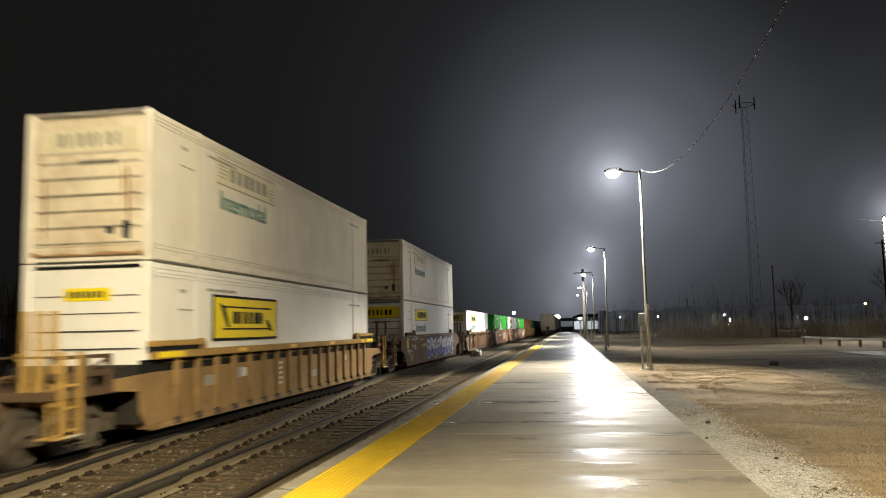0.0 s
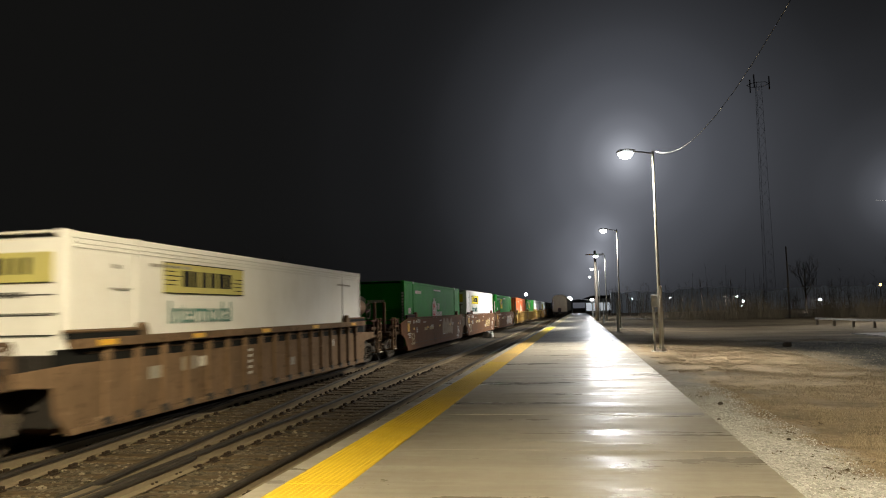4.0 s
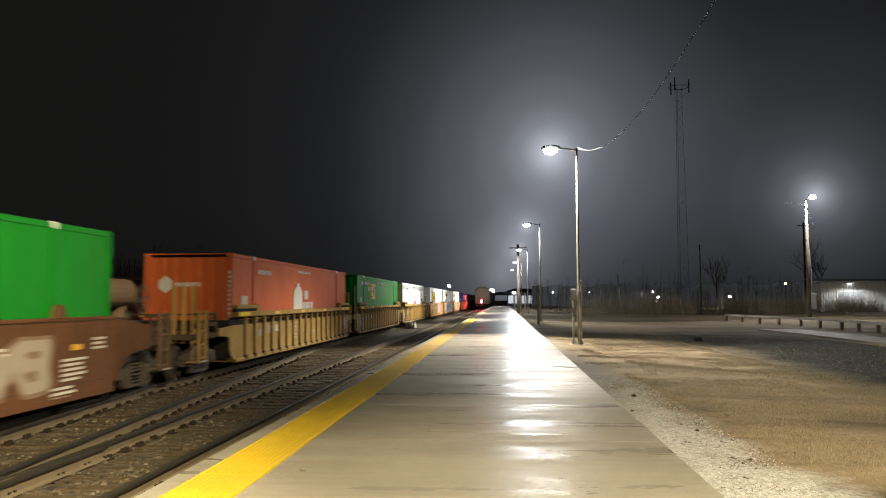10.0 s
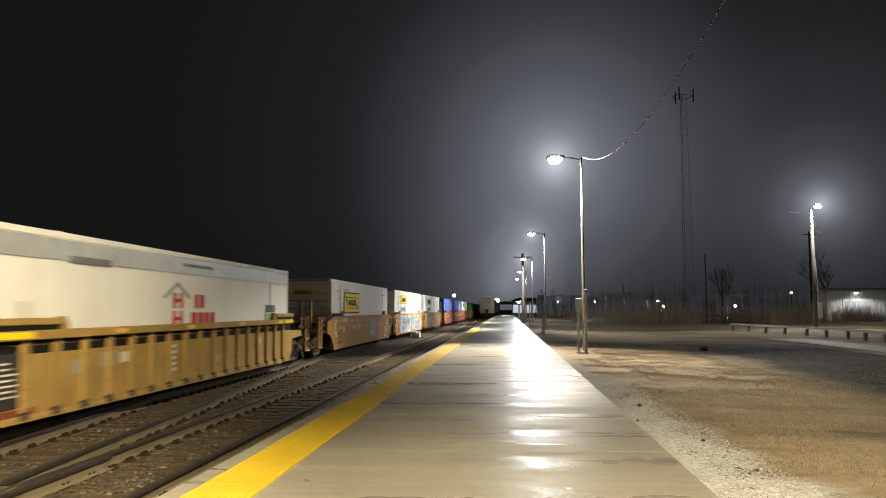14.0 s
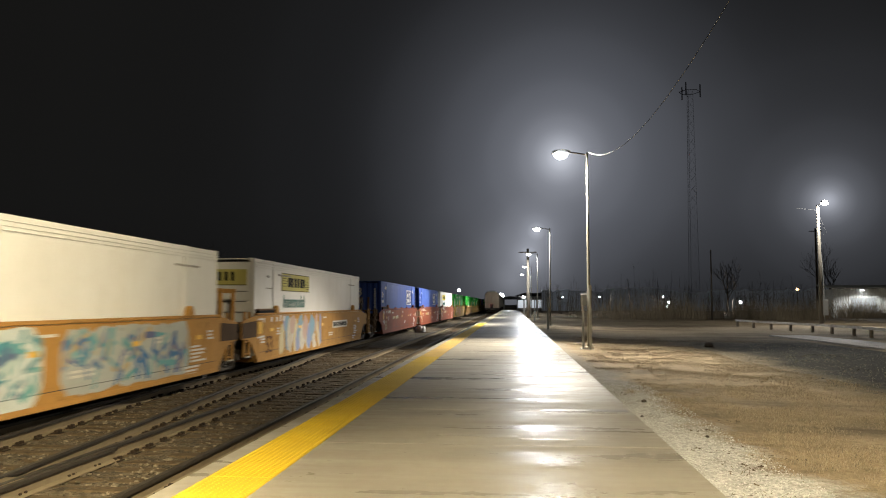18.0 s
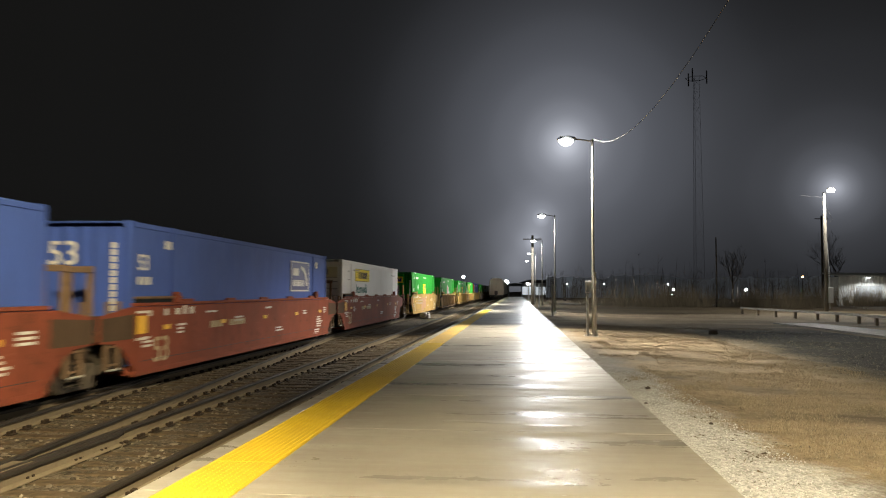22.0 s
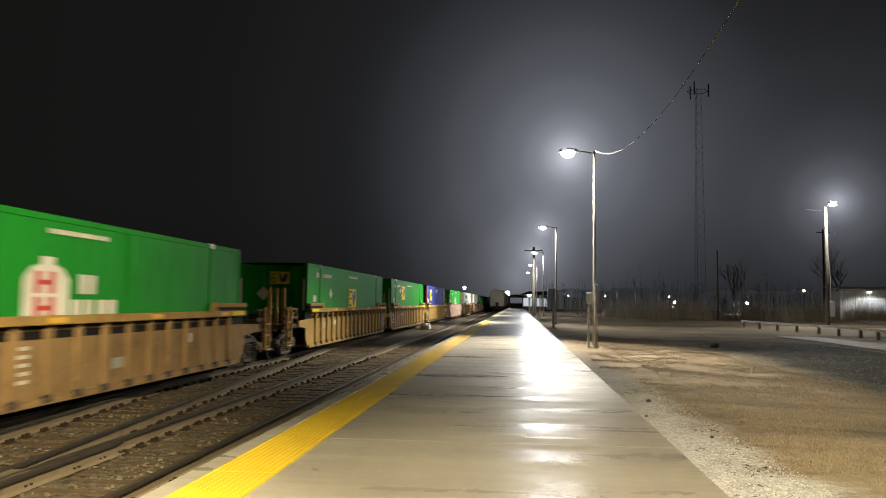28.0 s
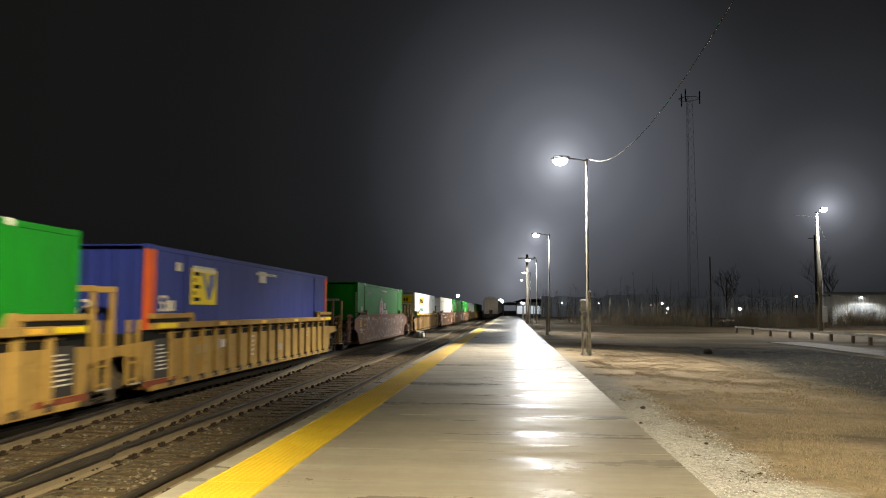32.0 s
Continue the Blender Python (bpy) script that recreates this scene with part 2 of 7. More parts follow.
def earth():
    """Ground beside the platform: pale gravel along its edge, dry grass, and a dark cinder lot, with ragged borders."""
    m, nt, b = tree("earth")
    tc, sep = nt.nodes.new("ShaderNodeTexCoord"), nt.nodes.new("ShaderNodeSeparateXYZ")
    nt.links.new(tc.outputs["Object"], sep.inputs[0])

    def add(a, k, bsrc, kb):
        n1, n2 = nt.nodes.new("ShaderNodeMath"), nt.nodes.new("ShaderNodeMath")
        n1.operation, n2.operation = "MULTIPLY", "MULTIPLY_ADD"
        nt.links.new(a, n1.inputs[0])
        n1.inputs[1].default_value = k
        nt.links.new(bsrc, n2.inputs[0])
        n2.inputs[1].default_value = kb
        nt.links.new(n1.outputs[0], n2.inputs[2])
        return n2.outputs[0]

    warp, warp2 = noise_of(nt, 0.55, 6, 0.65), noise_of(nt, 0.16, 5, 0.6)
    stones = nt.nodes.new("ShaderNodeTexVoronoi")
    stones.inputs["Scale"].default_value = 26
    nt.links.new(tc.outputs["Object"], stones.inputs["Vector"])
    tufts, patch, fine = noise_of(nt, 9, 6, 0.7, (1.0, 0.6, 1.0)), noise_of(nt, 1.4, 5, 0.65), noise_of(nt, 70, 3, 0.6)
    clump = noise_of(nt, 3.6, 6, 0.75)
    gravel = mix(nt, span(nt, stones.outputs["Color"], 0.15, 0.9), (0.33, 0.328, 0.315), (0.60, 0.60, 0.585))
    gravel = mix(nt, span(nt, patch, 0.50, 0.72, 0, 0.6), gravel, (0.17, 0.15, 0.12))
    gravel = mix(nt, span(nt, clump, 0.58, 0.68, 0, 0.5), gravel, (0.13, 0.105, 0.07))
    grass = mix(nt, span(nt, tufts, 0.32, 0.70), (0.40, 0.315, 0.205), (0.15, 0.114, 0.072))
    grass = mix(nt, span(nt, clump, 0.40, 0.66, 0, 0.55), grass, (0.20, 0.158, 0.098))
    grass = mix(nt, span(nt, warp, 0.44, 0.64, 0, 0.60), grass, (0.38, 0.305, 0.195))
    grass = mix(nt, span(nt, warp2, 0.48, 0.66, 0, 0.35), grass, (0.17, 0.165, 0.075))
    grass = mix(nt, span(nt, fine, 0.45, 0.7, 0, 0.5), grass, (0.35, 0.285, 0.185))
    stripe = noise_of(nt, 1.0, 5, 0.6, (0.06, 0.22, 1.0))
    grass = mix(nt, span(nt, stripe, 0.48, 0.60, 0, 0.80), grass, (0.062, 0.049, 0.030))
    grass = mix(nt, span(nt, sep.outputs["Y"], 19.0, 29.0, 0, 0.5), grass, (0.115, 0.084, 0.052))     # browner further off, and darkened to tone down the lamp's bright patch
    dirt = mix(nt, span(nt, tufts, 0.3, 0.7), (0.25, 0.22, 0.18), (0.12, 0.105, 0.08))
    dirt = mix(nt, span(nt, patch, 0.45, 0.7, 0, 0.5), dirt, (0.15, 0.12, 0.08))
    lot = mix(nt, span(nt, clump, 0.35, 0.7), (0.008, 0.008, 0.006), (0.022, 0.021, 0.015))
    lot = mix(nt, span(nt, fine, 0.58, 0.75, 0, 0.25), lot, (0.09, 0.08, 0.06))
    # gravel along the edge thins out to grey dirt further along
    edge = add(add(sep.outputs["X"], 1.0, warp, -2.2), 1.0, clump, -0.8)
    edge = add(edge, 1.0, sep.outputs["Y"], 0.028)
    g_edge = span(nt, edge, 1.40, 2.0, 0, 1)
    far = span(nt, add(sep.outputs["Y"], 1.0, warp, 9.0), 15.5, 26.0, 0, 1)
    c = mix(nt, g_edge, mix(nt, far, gravel, dirt), grass)

    def both(a, b2):
        n = nt.nodes.new("ShaderNodeMath")
        n.operation = "MULTIPLY"
        nt.links.new(a, n.inputs[0])
        nt.links.new(b2, n.inputs[1])
        return n.outputs[0]
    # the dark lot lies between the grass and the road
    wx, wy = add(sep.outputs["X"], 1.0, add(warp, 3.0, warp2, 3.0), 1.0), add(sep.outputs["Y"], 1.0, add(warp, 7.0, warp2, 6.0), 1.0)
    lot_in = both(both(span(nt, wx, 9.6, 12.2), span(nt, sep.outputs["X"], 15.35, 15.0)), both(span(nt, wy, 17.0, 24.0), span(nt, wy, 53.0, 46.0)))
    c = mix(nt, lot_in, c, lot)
    nt.links.new(c, b.inputs["Base Color"])
    b.inputs["Roughness"].default_value, b.inputs["Specular IOR Level"].default_value = 0.9, 0.08
    bump(nt, b, mix(nt, 0.5, stones.outputs["Distance"], tufts), 1.0, 0.05)
    MATS["earth"] = m
    return m


def stony(name, dark, light, scale, rough=0.85):
    m, nt, b = tree(name)
    tc, vo = nt.nodes.new("ShaderNodeTexCoord"), nt.nodes.new("ShaderNodeTexVoronoi")
    vo.inputs["Scale"].default_value = scale
    nt.links.new(tc.outputs["Object"], vo.inputs["Vector"])
    big = noise_of(nt, 1.1, 5, 0.65)
    c = mix(nt, span(nt, vo.outputs["Color"], 0.1, 0.9), dark, light)
    c = mix(nt, span(nt, big, 0.42, 0.68, 0, 0.7), c, tuple(d * 0.7 for d in dark))
    nt.links.new(c, b.inputs["Base Color"])
    b.inputs["Roughness"].default_value, b.inputs["Specular IOR Level"].default_value = rough, 0.15
    bump(nt, b, vo.outputs["Distance"], 1.0, 0.03)
    MATS[name] = m
    return m


CONCRETE, EARTH = concrete(), earth()
BALLAST = stony("ballast_stone", (0.043, 0.033, 0.021), (0.160, 0.130, 0.087), 17)
TIE = plain("tie_wood", (0.112, 0.081, 0.048), 0.85, 0, 0.25, 9)
RAIL = paint("rail_steel", (0.155, 0.126, 0.085), (0.10, 0.072, 0.045), 0.6, 0.85, 0.0, 0.4, False)
RAIL_FOOT = paint("dusty_iron", (0.185, 0.148, 0.098), (0.11, 0.08, 0.05), 0.6, 0.8, 0.0, 0.4, False)
# dark steel, darkened further for the head's underside shade and sky reflection
RAIL_HEAD = paint("rail_head", (0.05, 0.042, 0.034), (0.03, 0.024, 0.018), 0.5, 0.45, 0.5, 0.3, False)
SPIKE = plain("rusty_spike", (0.040, 0.028, 0.018), 0.8, 0.2, 0.2)
TACTILE = paint("tactile_yellow", (0.55, 0.375, 0.022), (0.30, 0.20, 0.05), 0.30, 0.42, 0, 0.18, False)
GALV = plain("galvanised", (0.46, 0.455, 0.43), 0.5, 0.15, 0.12, 6)
POLE_PAINT = plain("pole_paint", (0.25, 0.24, 0.205), 0.6, 0.1, 0.12, 4)
DARK_STEEL = plain("dark_steel", (0.045, 0.04, 0.036), 0.6, 0.3, 0.2)
TRUCK_STEEL = plain("truck_steel", (0.105, 0.085, 0.063), 0.75, 0.1, 0.25, 6)
WHEEL_STEEL = plain("wheel_steel", (0.10, 0.083, 0.065), 0.6, 0.3, 0.25, 5)
WOOD_POLE = plain("weathered_wood", (0.30, 0.26, 0.21), 0.85, 0, 0.18, 5)
BARK = plain("bark", (0.075, 0.062, 0.05), 0.9, 0, 0.2, 8)
WHITE_MARK = paint("white_marking", (0.72, 0.70, 0.64), (0.25, 0.2, 0.15), 0.4, 0.5)
# black print, and the painted shade in the well car slots
BLACK_MARK_SHADE = plain("black_marking_and_shade", (0.015, 0.015, 0.014), 0.8)
YELLOW_MARK = paint("yellow_sign", (0.86, 0.68, 0.012), (0.50, 0.36, 0.05), 0.25, 0.4, 0, 0.2)
AMBER_MARK = plain("amber_reflector", (0.85, 0.48, 0.03), 0.3)
RED_MARK = paint("red_marking", (0.55, 0.06, 0.05), (0.2, 0.1, 0.08), 0.3)
TEAL_MARK = paint("teal_marking", (0.06, 0.20, 0.17), (0.2, 0.2, 0.18), 0.3)
LAMP_COOL = glow("lamp_cool", (0.88, 0.94, 1.0), 14.0)
LAMP_SOFT = glow("lamp_distant", (0.9, 0.95, 1.0), 14.0)
LAMP_AMBER = glow("lamp_amber", (1.0, 0.55, 0.2), 10.0)
LAMP_RED = glow("lamp_red", (1.0, 0.05, 0.03), 6000.0)
WINDOW_LIT = glow("window_lit", (0.86, 0.93, 1.0), 0.6)

# ---------------------------------------------------------------- mesh helpers
CACHE = {}


def box(bm, x0, x1, y0, y1, z0, z1):
    v = [bm.verts.new((x, y, z)) for z in (z0, z1) for y in (y0, y1) for x in (x0, x1)]
    for f in ((0, 2, 3, 1), (4, 5, 7, 6), (0, 1, 5, 4), (2, 6, 7, 3), (0, 4, 6, 2), (1, 3, 7, 5)):
        bm.faces.new([v[i] for i in f])


def prism(bm, pts, axis, a, b):
    """A flat outline drawn out along one axis from a to b."""
    def at(p, d):
        return {"x": (d, p[0], p[1]), "y": (p[0], d, p[1]), "z": (p[0], p[1], d)}[axis]
    lo, hi = [bm.verts.new(at(p, a)) for p in pts], [bm.verts.new(at(p, b)) for p in pts]
    n = len(pts)
    bm.faces.new(lo)
    bm.faces.new(hi[::-1])
    for i in range(n):
        bm.faces.new((lo[i], hi[i], hi[(i + 1) % n], lo[(i + 1) % n]))


def tube(bm, path, r, n=8, r_end=None, caps=True):
    """A round bar along a list of points, tapering to r_end."""
    rings, pts = [], [Vector(p) for p in path]
    for i, p in enumerate(pts):
        d = (pts[min(i + 1, len(pts) - 1)] - pts[max(i - 1, 0)]).normalized()
        s = d.cross(Vector((0, 0, 1)) if abs(d.z) < 0.9 else Vector((1, 0, 0))).normalized()
        u = s.cross(d)
        k = r if r_end is None else r + (r_end - r) * i / (len(pts) - 1)
        rings.append([bm.verts.new(p + (s * math.cos(2 * math.pi * j / n) + u * math.sin(2 * math.pi * j / n)) * k) for j in range(n)])
    for a, b in zip(rings, rings[1:]):
        for j in range(n):
            bm.faces.new((a[j], a[(j + 1) % n], b[(j + 1) % n], b[j]))
    if caps:
        bm.faces.new(rings[0][::-1])
        bm.faces.new(rings[-1])


def lathe(bm, profile, axis="x", n=20):
    """A closed profile (along the axis, radius) turned round it."""
    rings = []
    for a, r in profile:
        ring = []
        for j in range(n):
            c, s = math.cos(2 * math.pi * j / n) * r, math.sin(2 * math.pi * j / n) * r
            ring.append(bm.verts.new((a, c, s) if axis == "x" else (c, a, s) if axis == "y" else (c, s, a)))
        rings.append(ring)
    for a, b in zip(rings, rings[1:]):
        for j in range(n):
            bm.faces.new((a[j], a[(j + 1) % n], b[(j + 1) % n], b[j]))
    bm.faces.new(rings[0][::-1])
    bm.faces.new(rings[-1])


def mesh_of(key, build, mat, bevel=0.0, smooth=False):
    """One mesh for each key; alike pieces share it."""
    if key in CACHE:
        return CACHE[key]
    bm = bmesh.new()
    build(bm)
    bmesh.ops.recalc_face_normals(bm, faces=bm.faces)
    if bevel:
        bmesh.ops.bevel(bm, geom=list(bm.edges), offset=bevel, segments=1, profile=0.5, affect="EDGES", clamp_overlap=True)
    if smooth:
        for f in bm.faces:
            f.smooth = True
    me = bpy.data.meshes.new(str(key[0] if isinstance(key, tuple) else key))
    bm.to_mesh(me)
    bm.free()
    me.materials.append(mat)
    CACHE[key] = me
    return me


def part(name, me, parent, m=None, label=""):
    ob = new(name, me)
    ob.parent = parent
    if m is not None:
        ob.matrix_basis = m
    return tagged(ob, label, kind="stuff" if name in FINE else "")


# writing and sprayed shapes too small to pick apart
FINE = {"red_emblem", "end_row", "brake_wheel", "stencil", "graffiti", "number_row", "slogan", "name_lettering", "sign_lettering", "end_lettering", "end_stencil", "number_column", "plate_lettering",
        "mark_shape", "end_shape", "end_bars", "logo_lettering", "bracing", "size_plate", "red_bars", "lettering", "spring_nest"}
SERIAL = [0]


def made(name, build, mat, parent=None, m=None, label="", bevel=0.0, smooth=False, key=None):
    """A part (or, with no parent, a thing) built at once."""
    SERIAL[0] += 1
    me = mesh_of(key or (name, SERIAL[0]), build, mat, bevel, smooth)
    return part(name, me, parent, m, label)


def thing(name, label, category, m=None, group="", kind=""):
    ob = new(name)
    ob.empty_display_size = 0.2
    if m is not None:
        ob.matrix_basis = m
    return tagged(ob, label, category, group, kind)

# ---------------------------------------------------------------- ground, one sheet to the horizon
def rolling(x, y):
    n = noise.fractal(Vector((x * 0.35, y * 0.3, 3.0)), 1.0, 2.0, 4) * 0.05
    if x > PLAT_R - 0.3:
        k = min(1.0, max(0.0, (x - 2.4) / 6.0))
        return GROUND_R - 0.16 * k + n * min(1.0, max(0.15, (x - 1.6) / 2.0))
    return -0.66 + n * (0.6 if x < -12 else 0.2)


def ground_sheet():
    xs = [-3000, -400, -120, -60, -30, -20, -15, -12.5, -11.5, -8, -5, PLAT_L + 0.3, PLAT_R - 0.34, PLAT_R - 0.25]
    xs += [PLAT_R + 0.2 * i for i in range(0, 46)] + [12.5, 14, 16, 18, 21, 25, 30, 40, 60, 100, 250, 800, 3000]
    ys = [-3000, -300, -60, -20, -8, 0] + [4 + 0.25 * i for i in range(0, 160)] + [45, 50, 56, 64, 75, 90, 110, 140, 180, 260, 400, 900, 3000]
    nx = len(xs)
    verts = [(x, y, rolling(x, y)) for y in ys for x in xs]
    faces = [(j * nx + i, j * nx + i + 1, (j + 1) * nx + i + 1, (j + 1) * nx + i) for j in range(len(ys) - 1) for i in range(nx - 1)]
    me = bpy.data.meshes.new("ground")
    me.from_pydata(verts, [], faces)
    me.materials.append(EARTH)
    for p in me.polygons:
        p.use_smooth = True
    tagged(new("ground", me), "dry grass, pale gravel and dark cinders at night", "ground", kind="structure")


def ballast_bed():
    xs = [-12.2, -11.3] + [-11.0 + 0.16 * i for i in range(0, 49)] + [PLAT_L - 0.02]
    ys = [-40, -10, 0] + [4 + 0.14 * i for i in range(0, 250)] + [42, 48, 56, 66, 80, 100, 130, 180, 260, 360]
    nx, verts = len(xs), []
    for y in ys:
        for i, x in enumerate(xs):
            n = noise.fractal(Vector((x * 2.1, y * 2.1, 0)), 1.0, 2.0, 3) * 0.028 + noise.noise(Vector((x * 7, y * 7, 5))) * 0.010
            edge = -0.13 if i == 0 else 0.0
            verts.append((x, y, RAIL_Z - 0.198 + n * 1.15 + edge))
    faces = [(j * nx + i, j * nx + i + 1, (j + 1) * nx + i + 1, (j + 1) * nx + i) for j in range(len(ys) - 1) for i in range(nx - 1)]
    me = bpy.data.meshes.new("ballast")
    me.from_pydata(verts, [], faces)
    me.materials.append(BALLAST)
    tagged(new("ballast", me), "grey brown track ballast between worn ties", "ballast", kind="structure")


ICO = [(0, 0, 1), (0.894, 0, 0.447), (0.276, 0.851, 0.447), (-0.724, 0.526, 0.447), (-0.724, -0.526, 0.447), (0.276, -0.851, 0.447),
       (0.724, 0.526, -0.447), (-0.276, 0.851, -0.447), (-0.894, 0, -0.447), (-0.276, -0.851, -0.447), (0.724, -0.526, -0.447), (0, 0, -1)]
ICO_F = [(0, 1, 2), (0, 2, 3), (0, 3, 4), (0, 4, 5), (0, 5, 1), (1, 6, 2), (2, 7, 3), (3, 8, 4), (4, 9, 5), (5, 10, 1),
         (2, 6, 7), (3, 7, 8), (4, 8, 9), (5, 9, 10), (1, 10, 6), (11, 7, 6), (11, 8, 7), (11, 9, 8), (11, 10, 9), (11, 6, 10)]


def pebbles(name, count, spot, sizes, mat, label, rng):
    """Loose stones, each a lumpy polyhedron half sunk where spot() puts it."""
    base, faces = np.array(ICO), np.array(ICO_F)
    vs, fs = [], []
    while len(vs) < count:
        p = spot(rng)
        if p is None:
            continue
        r = rng.uniform(*sizes) * (1.6 if rng.random() < 0.08 else 1.0)
        a, c = rng.uniform(0, 6.28), np.array([rng.uniform(0.7, 1.25), rng.uniform(0.7, 1.25), rng.uniform(0.45, 0.8)])
        v = base * c * (1 + 0.18 * np.array([[rng.uniform(-1, 1)] for _ in range(12)]))
        rot = np.array([[math.cos(a), -math.sin(a), 0], [math.sin(a), math.cos(a), 0], [0, 0, 1]])
        fs.append(faces + 12 * len(vs))
        vs.append(v @ rot.T * r + np.array(p))
    me = bpy.data.meshes.new(name)
    me.from_pydata(np.concatenate(vs).tolist(), [], np.concatenate(fs).tolist())
    me.materials.append(mat)
    return tagged(new(name, me), label, "stones", kind="stuff")


def island_stone(name, a, b, rough=0.8):
    m, nt, bs = tree(name)
    geo = nt.nodes.new("ShaderNodeNewGeometry")
    n = noise_of(nt, 40, 3, 0.6)
    c = mix(nt, geo.outputs["Random Per Island"], a, b)
    nt.links.new(mix(nt, span(nt, n, 0.35, 0.7, 0, 0.4), c, tuple(x * 0.6 for x in a)), bs.inputs["Base Color"])
    bs.inputs["Roughness"].default_value, bs.inputs["Specular IOR Level"].default_value = rough, 0.15
    return m


def tufts():
    """Dry grass: bent blades standing in clumps beyond the gravel."""
    rng, vs, fs = random.Random(5), [], []
    for _ in range(62000):
        y = 5.5 + 38 * rng.random() ** 1.6
        x = 2.3 + 11 * rng.random() ** 1.3
        dens = noise.noise(Vector((x * 0.9, y * 0.7, 1.0))) + noise.noise(Vector((x * 2.5, y * 2.0, 7.0))) * 0.7
        inside = x > 8.0 + 0.8 * noise.noise(Vector((y * 0.3, x * 0.3, 2))) and 15.0 < y < 42
        if dens < -0.35 + (1.0 if x < 2.8 else 0.55 if x < 3.5 else 0.0) + rng.uniform(-0.3, 0.3) or (inside and rng.random() < 0.96):
            continue
        z = rolling(x, y)
        for _ in range(rng.randint(3, 5)):
            a, h, w = rng.uniform(0, 6.28), rng.uniform(0.012, 0.052) * (0.7 + 0.5 * min(1.0, dens + 0.4)), rng.uniform(0.0016, 0.004)
            bx, by = x + rng.uniform(-0.09, 0.09), y + rng.uniform(-0.09, 0.09)
            lx, ly = math.cos(a) * h * rng.uniform(0.3, 1.1), math.sin(a) * h * rng.uniform(0.3, 1.1)
            i = len(vs)
            vs += [(bx - w, by, z - 0.01), (bx + w, by, z - 0.01), (bx + lx * 0.4 + w * 0.8, by + ly * 0.4, z + h * 0.6),
                   (bx + lx * 0.4 - w * 0.8, by + ly * 0.4, z + h * 0.6), (bx + lx, by + ly, z + h)]
            fs += [(i, i + 1, i + 2, i + 3), (i + 3, i + 2, i + 4)]
    me = bpy.data.meshes.new("dry_grass")
    me.from_pydata(vs, [], fs)
    me.materials.append(island_stone("dry_blades", (0.37, 0.305, 0.215), (0.12, 0.095, 0.066)))
    tagged(new("dry_grass", me), "short dry yellow brown grass in clumps", "grass", kind="stuff")


def litter():
    """Dead stalks and leaf scraps lying on the gravel in small heaps."""
    rng, vs, fs = random.Random(17), [], []
    heaps = [(2.45, 8.6), (2.55, 8.9), (2.9, 10.2), (2.7, 11.6), (3.0, 9.4), (2.25, 7.6), (2.6, 13.2), (2.95, 14.6), (2.35, 9.9), (3.3, 12.4), (2.15, 16.0), (3.2, 17.5)]
    for hx, hy in heaps:
        for _ in range(rng.randint(10, 26)):
            x, y, a, ln, w = hx + rng.gauss(0, 0.13), hy + rng.gauss(0, 0.12), rng.uniform(0, 6.28), rng.uniform(0.02, 0.085), rng.uniform(0.0015, 0.004)
            z, i = rolling(x, y) + 0.006, len(vs)
            dx, dy, px, py = math.cos(a) * ln, math.sin(a) * ln, -math.sin(a) * w, math.cos(a) * w
            vs += [(x - px, y - py, z), (x + px, y + py, z), (x + dx + px, y + dy + py, z + rng.uniform(0.0, 0.03)), (x + dx - px, y + dy - py, z + rng.uniform(0.0, 0.03))]
            fs.append((i, i + 1, i + 2, i + 3))
    me = bpy.data.meshes.new("dead_stalks")
    me.from_pydata(vs, [], fs)
    me.materials.append(island_stone("dead_stalk", (0.17, 0.13, 0.085), (0.06, 0.045, 0.03)))
    tagged(new("dead_stalks", me), "dead brown stalks scattered over the gravel", "weeds", kind="stuff")


ground_sheet()
ballast_bed()
litter()
LOOSE = random.Random(11)
pebbles("gravel", 9000, lambda r: (lambda x, y: (x, y, rolling(x, y) + 0.002))(PLAT_R + 0.02 + 1.15 * r.random() ** 1.2, 5 + 13 * r.random() ** 1.3),
        (0.004, 0.011), island_stone("pale_gravel", (0.30, 0.295, 0.28), (0.68, 0.68, 0.665)), "pale crushed gravel along the platform", LOOSE)
pebbles("ballast_stones", 11000, lambda r: (-10.9 + 7.8 * r.random(), 4.5 + 32 * r.random() ** 1.5, RAIL_Z - 0.195),
        (0.012, 0.034), island_stone("ballast_pieces", (0.060, 0.046, 0.030), (0.25, 0.21, 0.15)), "loose ballast stones between the rails", LOOSE)
pebbles("cinders", 5200, lambda r: (lambda x, y: (x, y, rolling(x, y)))(7.6 + 7.3 * r.random(), 14 + 26 * r.random()),
        (0.008, 0.024), island_stone("cinder_pieces", (0.025, 0.024, 0.019), (0.24, 0.22, 0.18)), "dark cinder stones on an unlit lot", LOOSE)
tufts()

# ---------------------------------------------------------------- tracks
RAIL_SHAPE = [(-0.012, -0.160), (0.012, -0.160), (0.010, -0.052), (0.037, -0.044), (0.038, -0.008), (0.034, -0.004), (-0.034, -0.004), (-0.038, -0.008), (-0.037, -0.044), (-0.010, -0.052)]
FOOT_SHAPE = [(-0.075, -0.18), (0.075, -0.18), (0.075, -0.166), (0.013, -0.148), (-0.013, -0.148), (-0.075, -0.166)]
HEAD_SHAPE = [(-0.040, -0.047), (0.040, -0.047), (0.040, -0.009), (0.034, 0.0), (-0.034, 0.0), (-0.040, -0.009)]


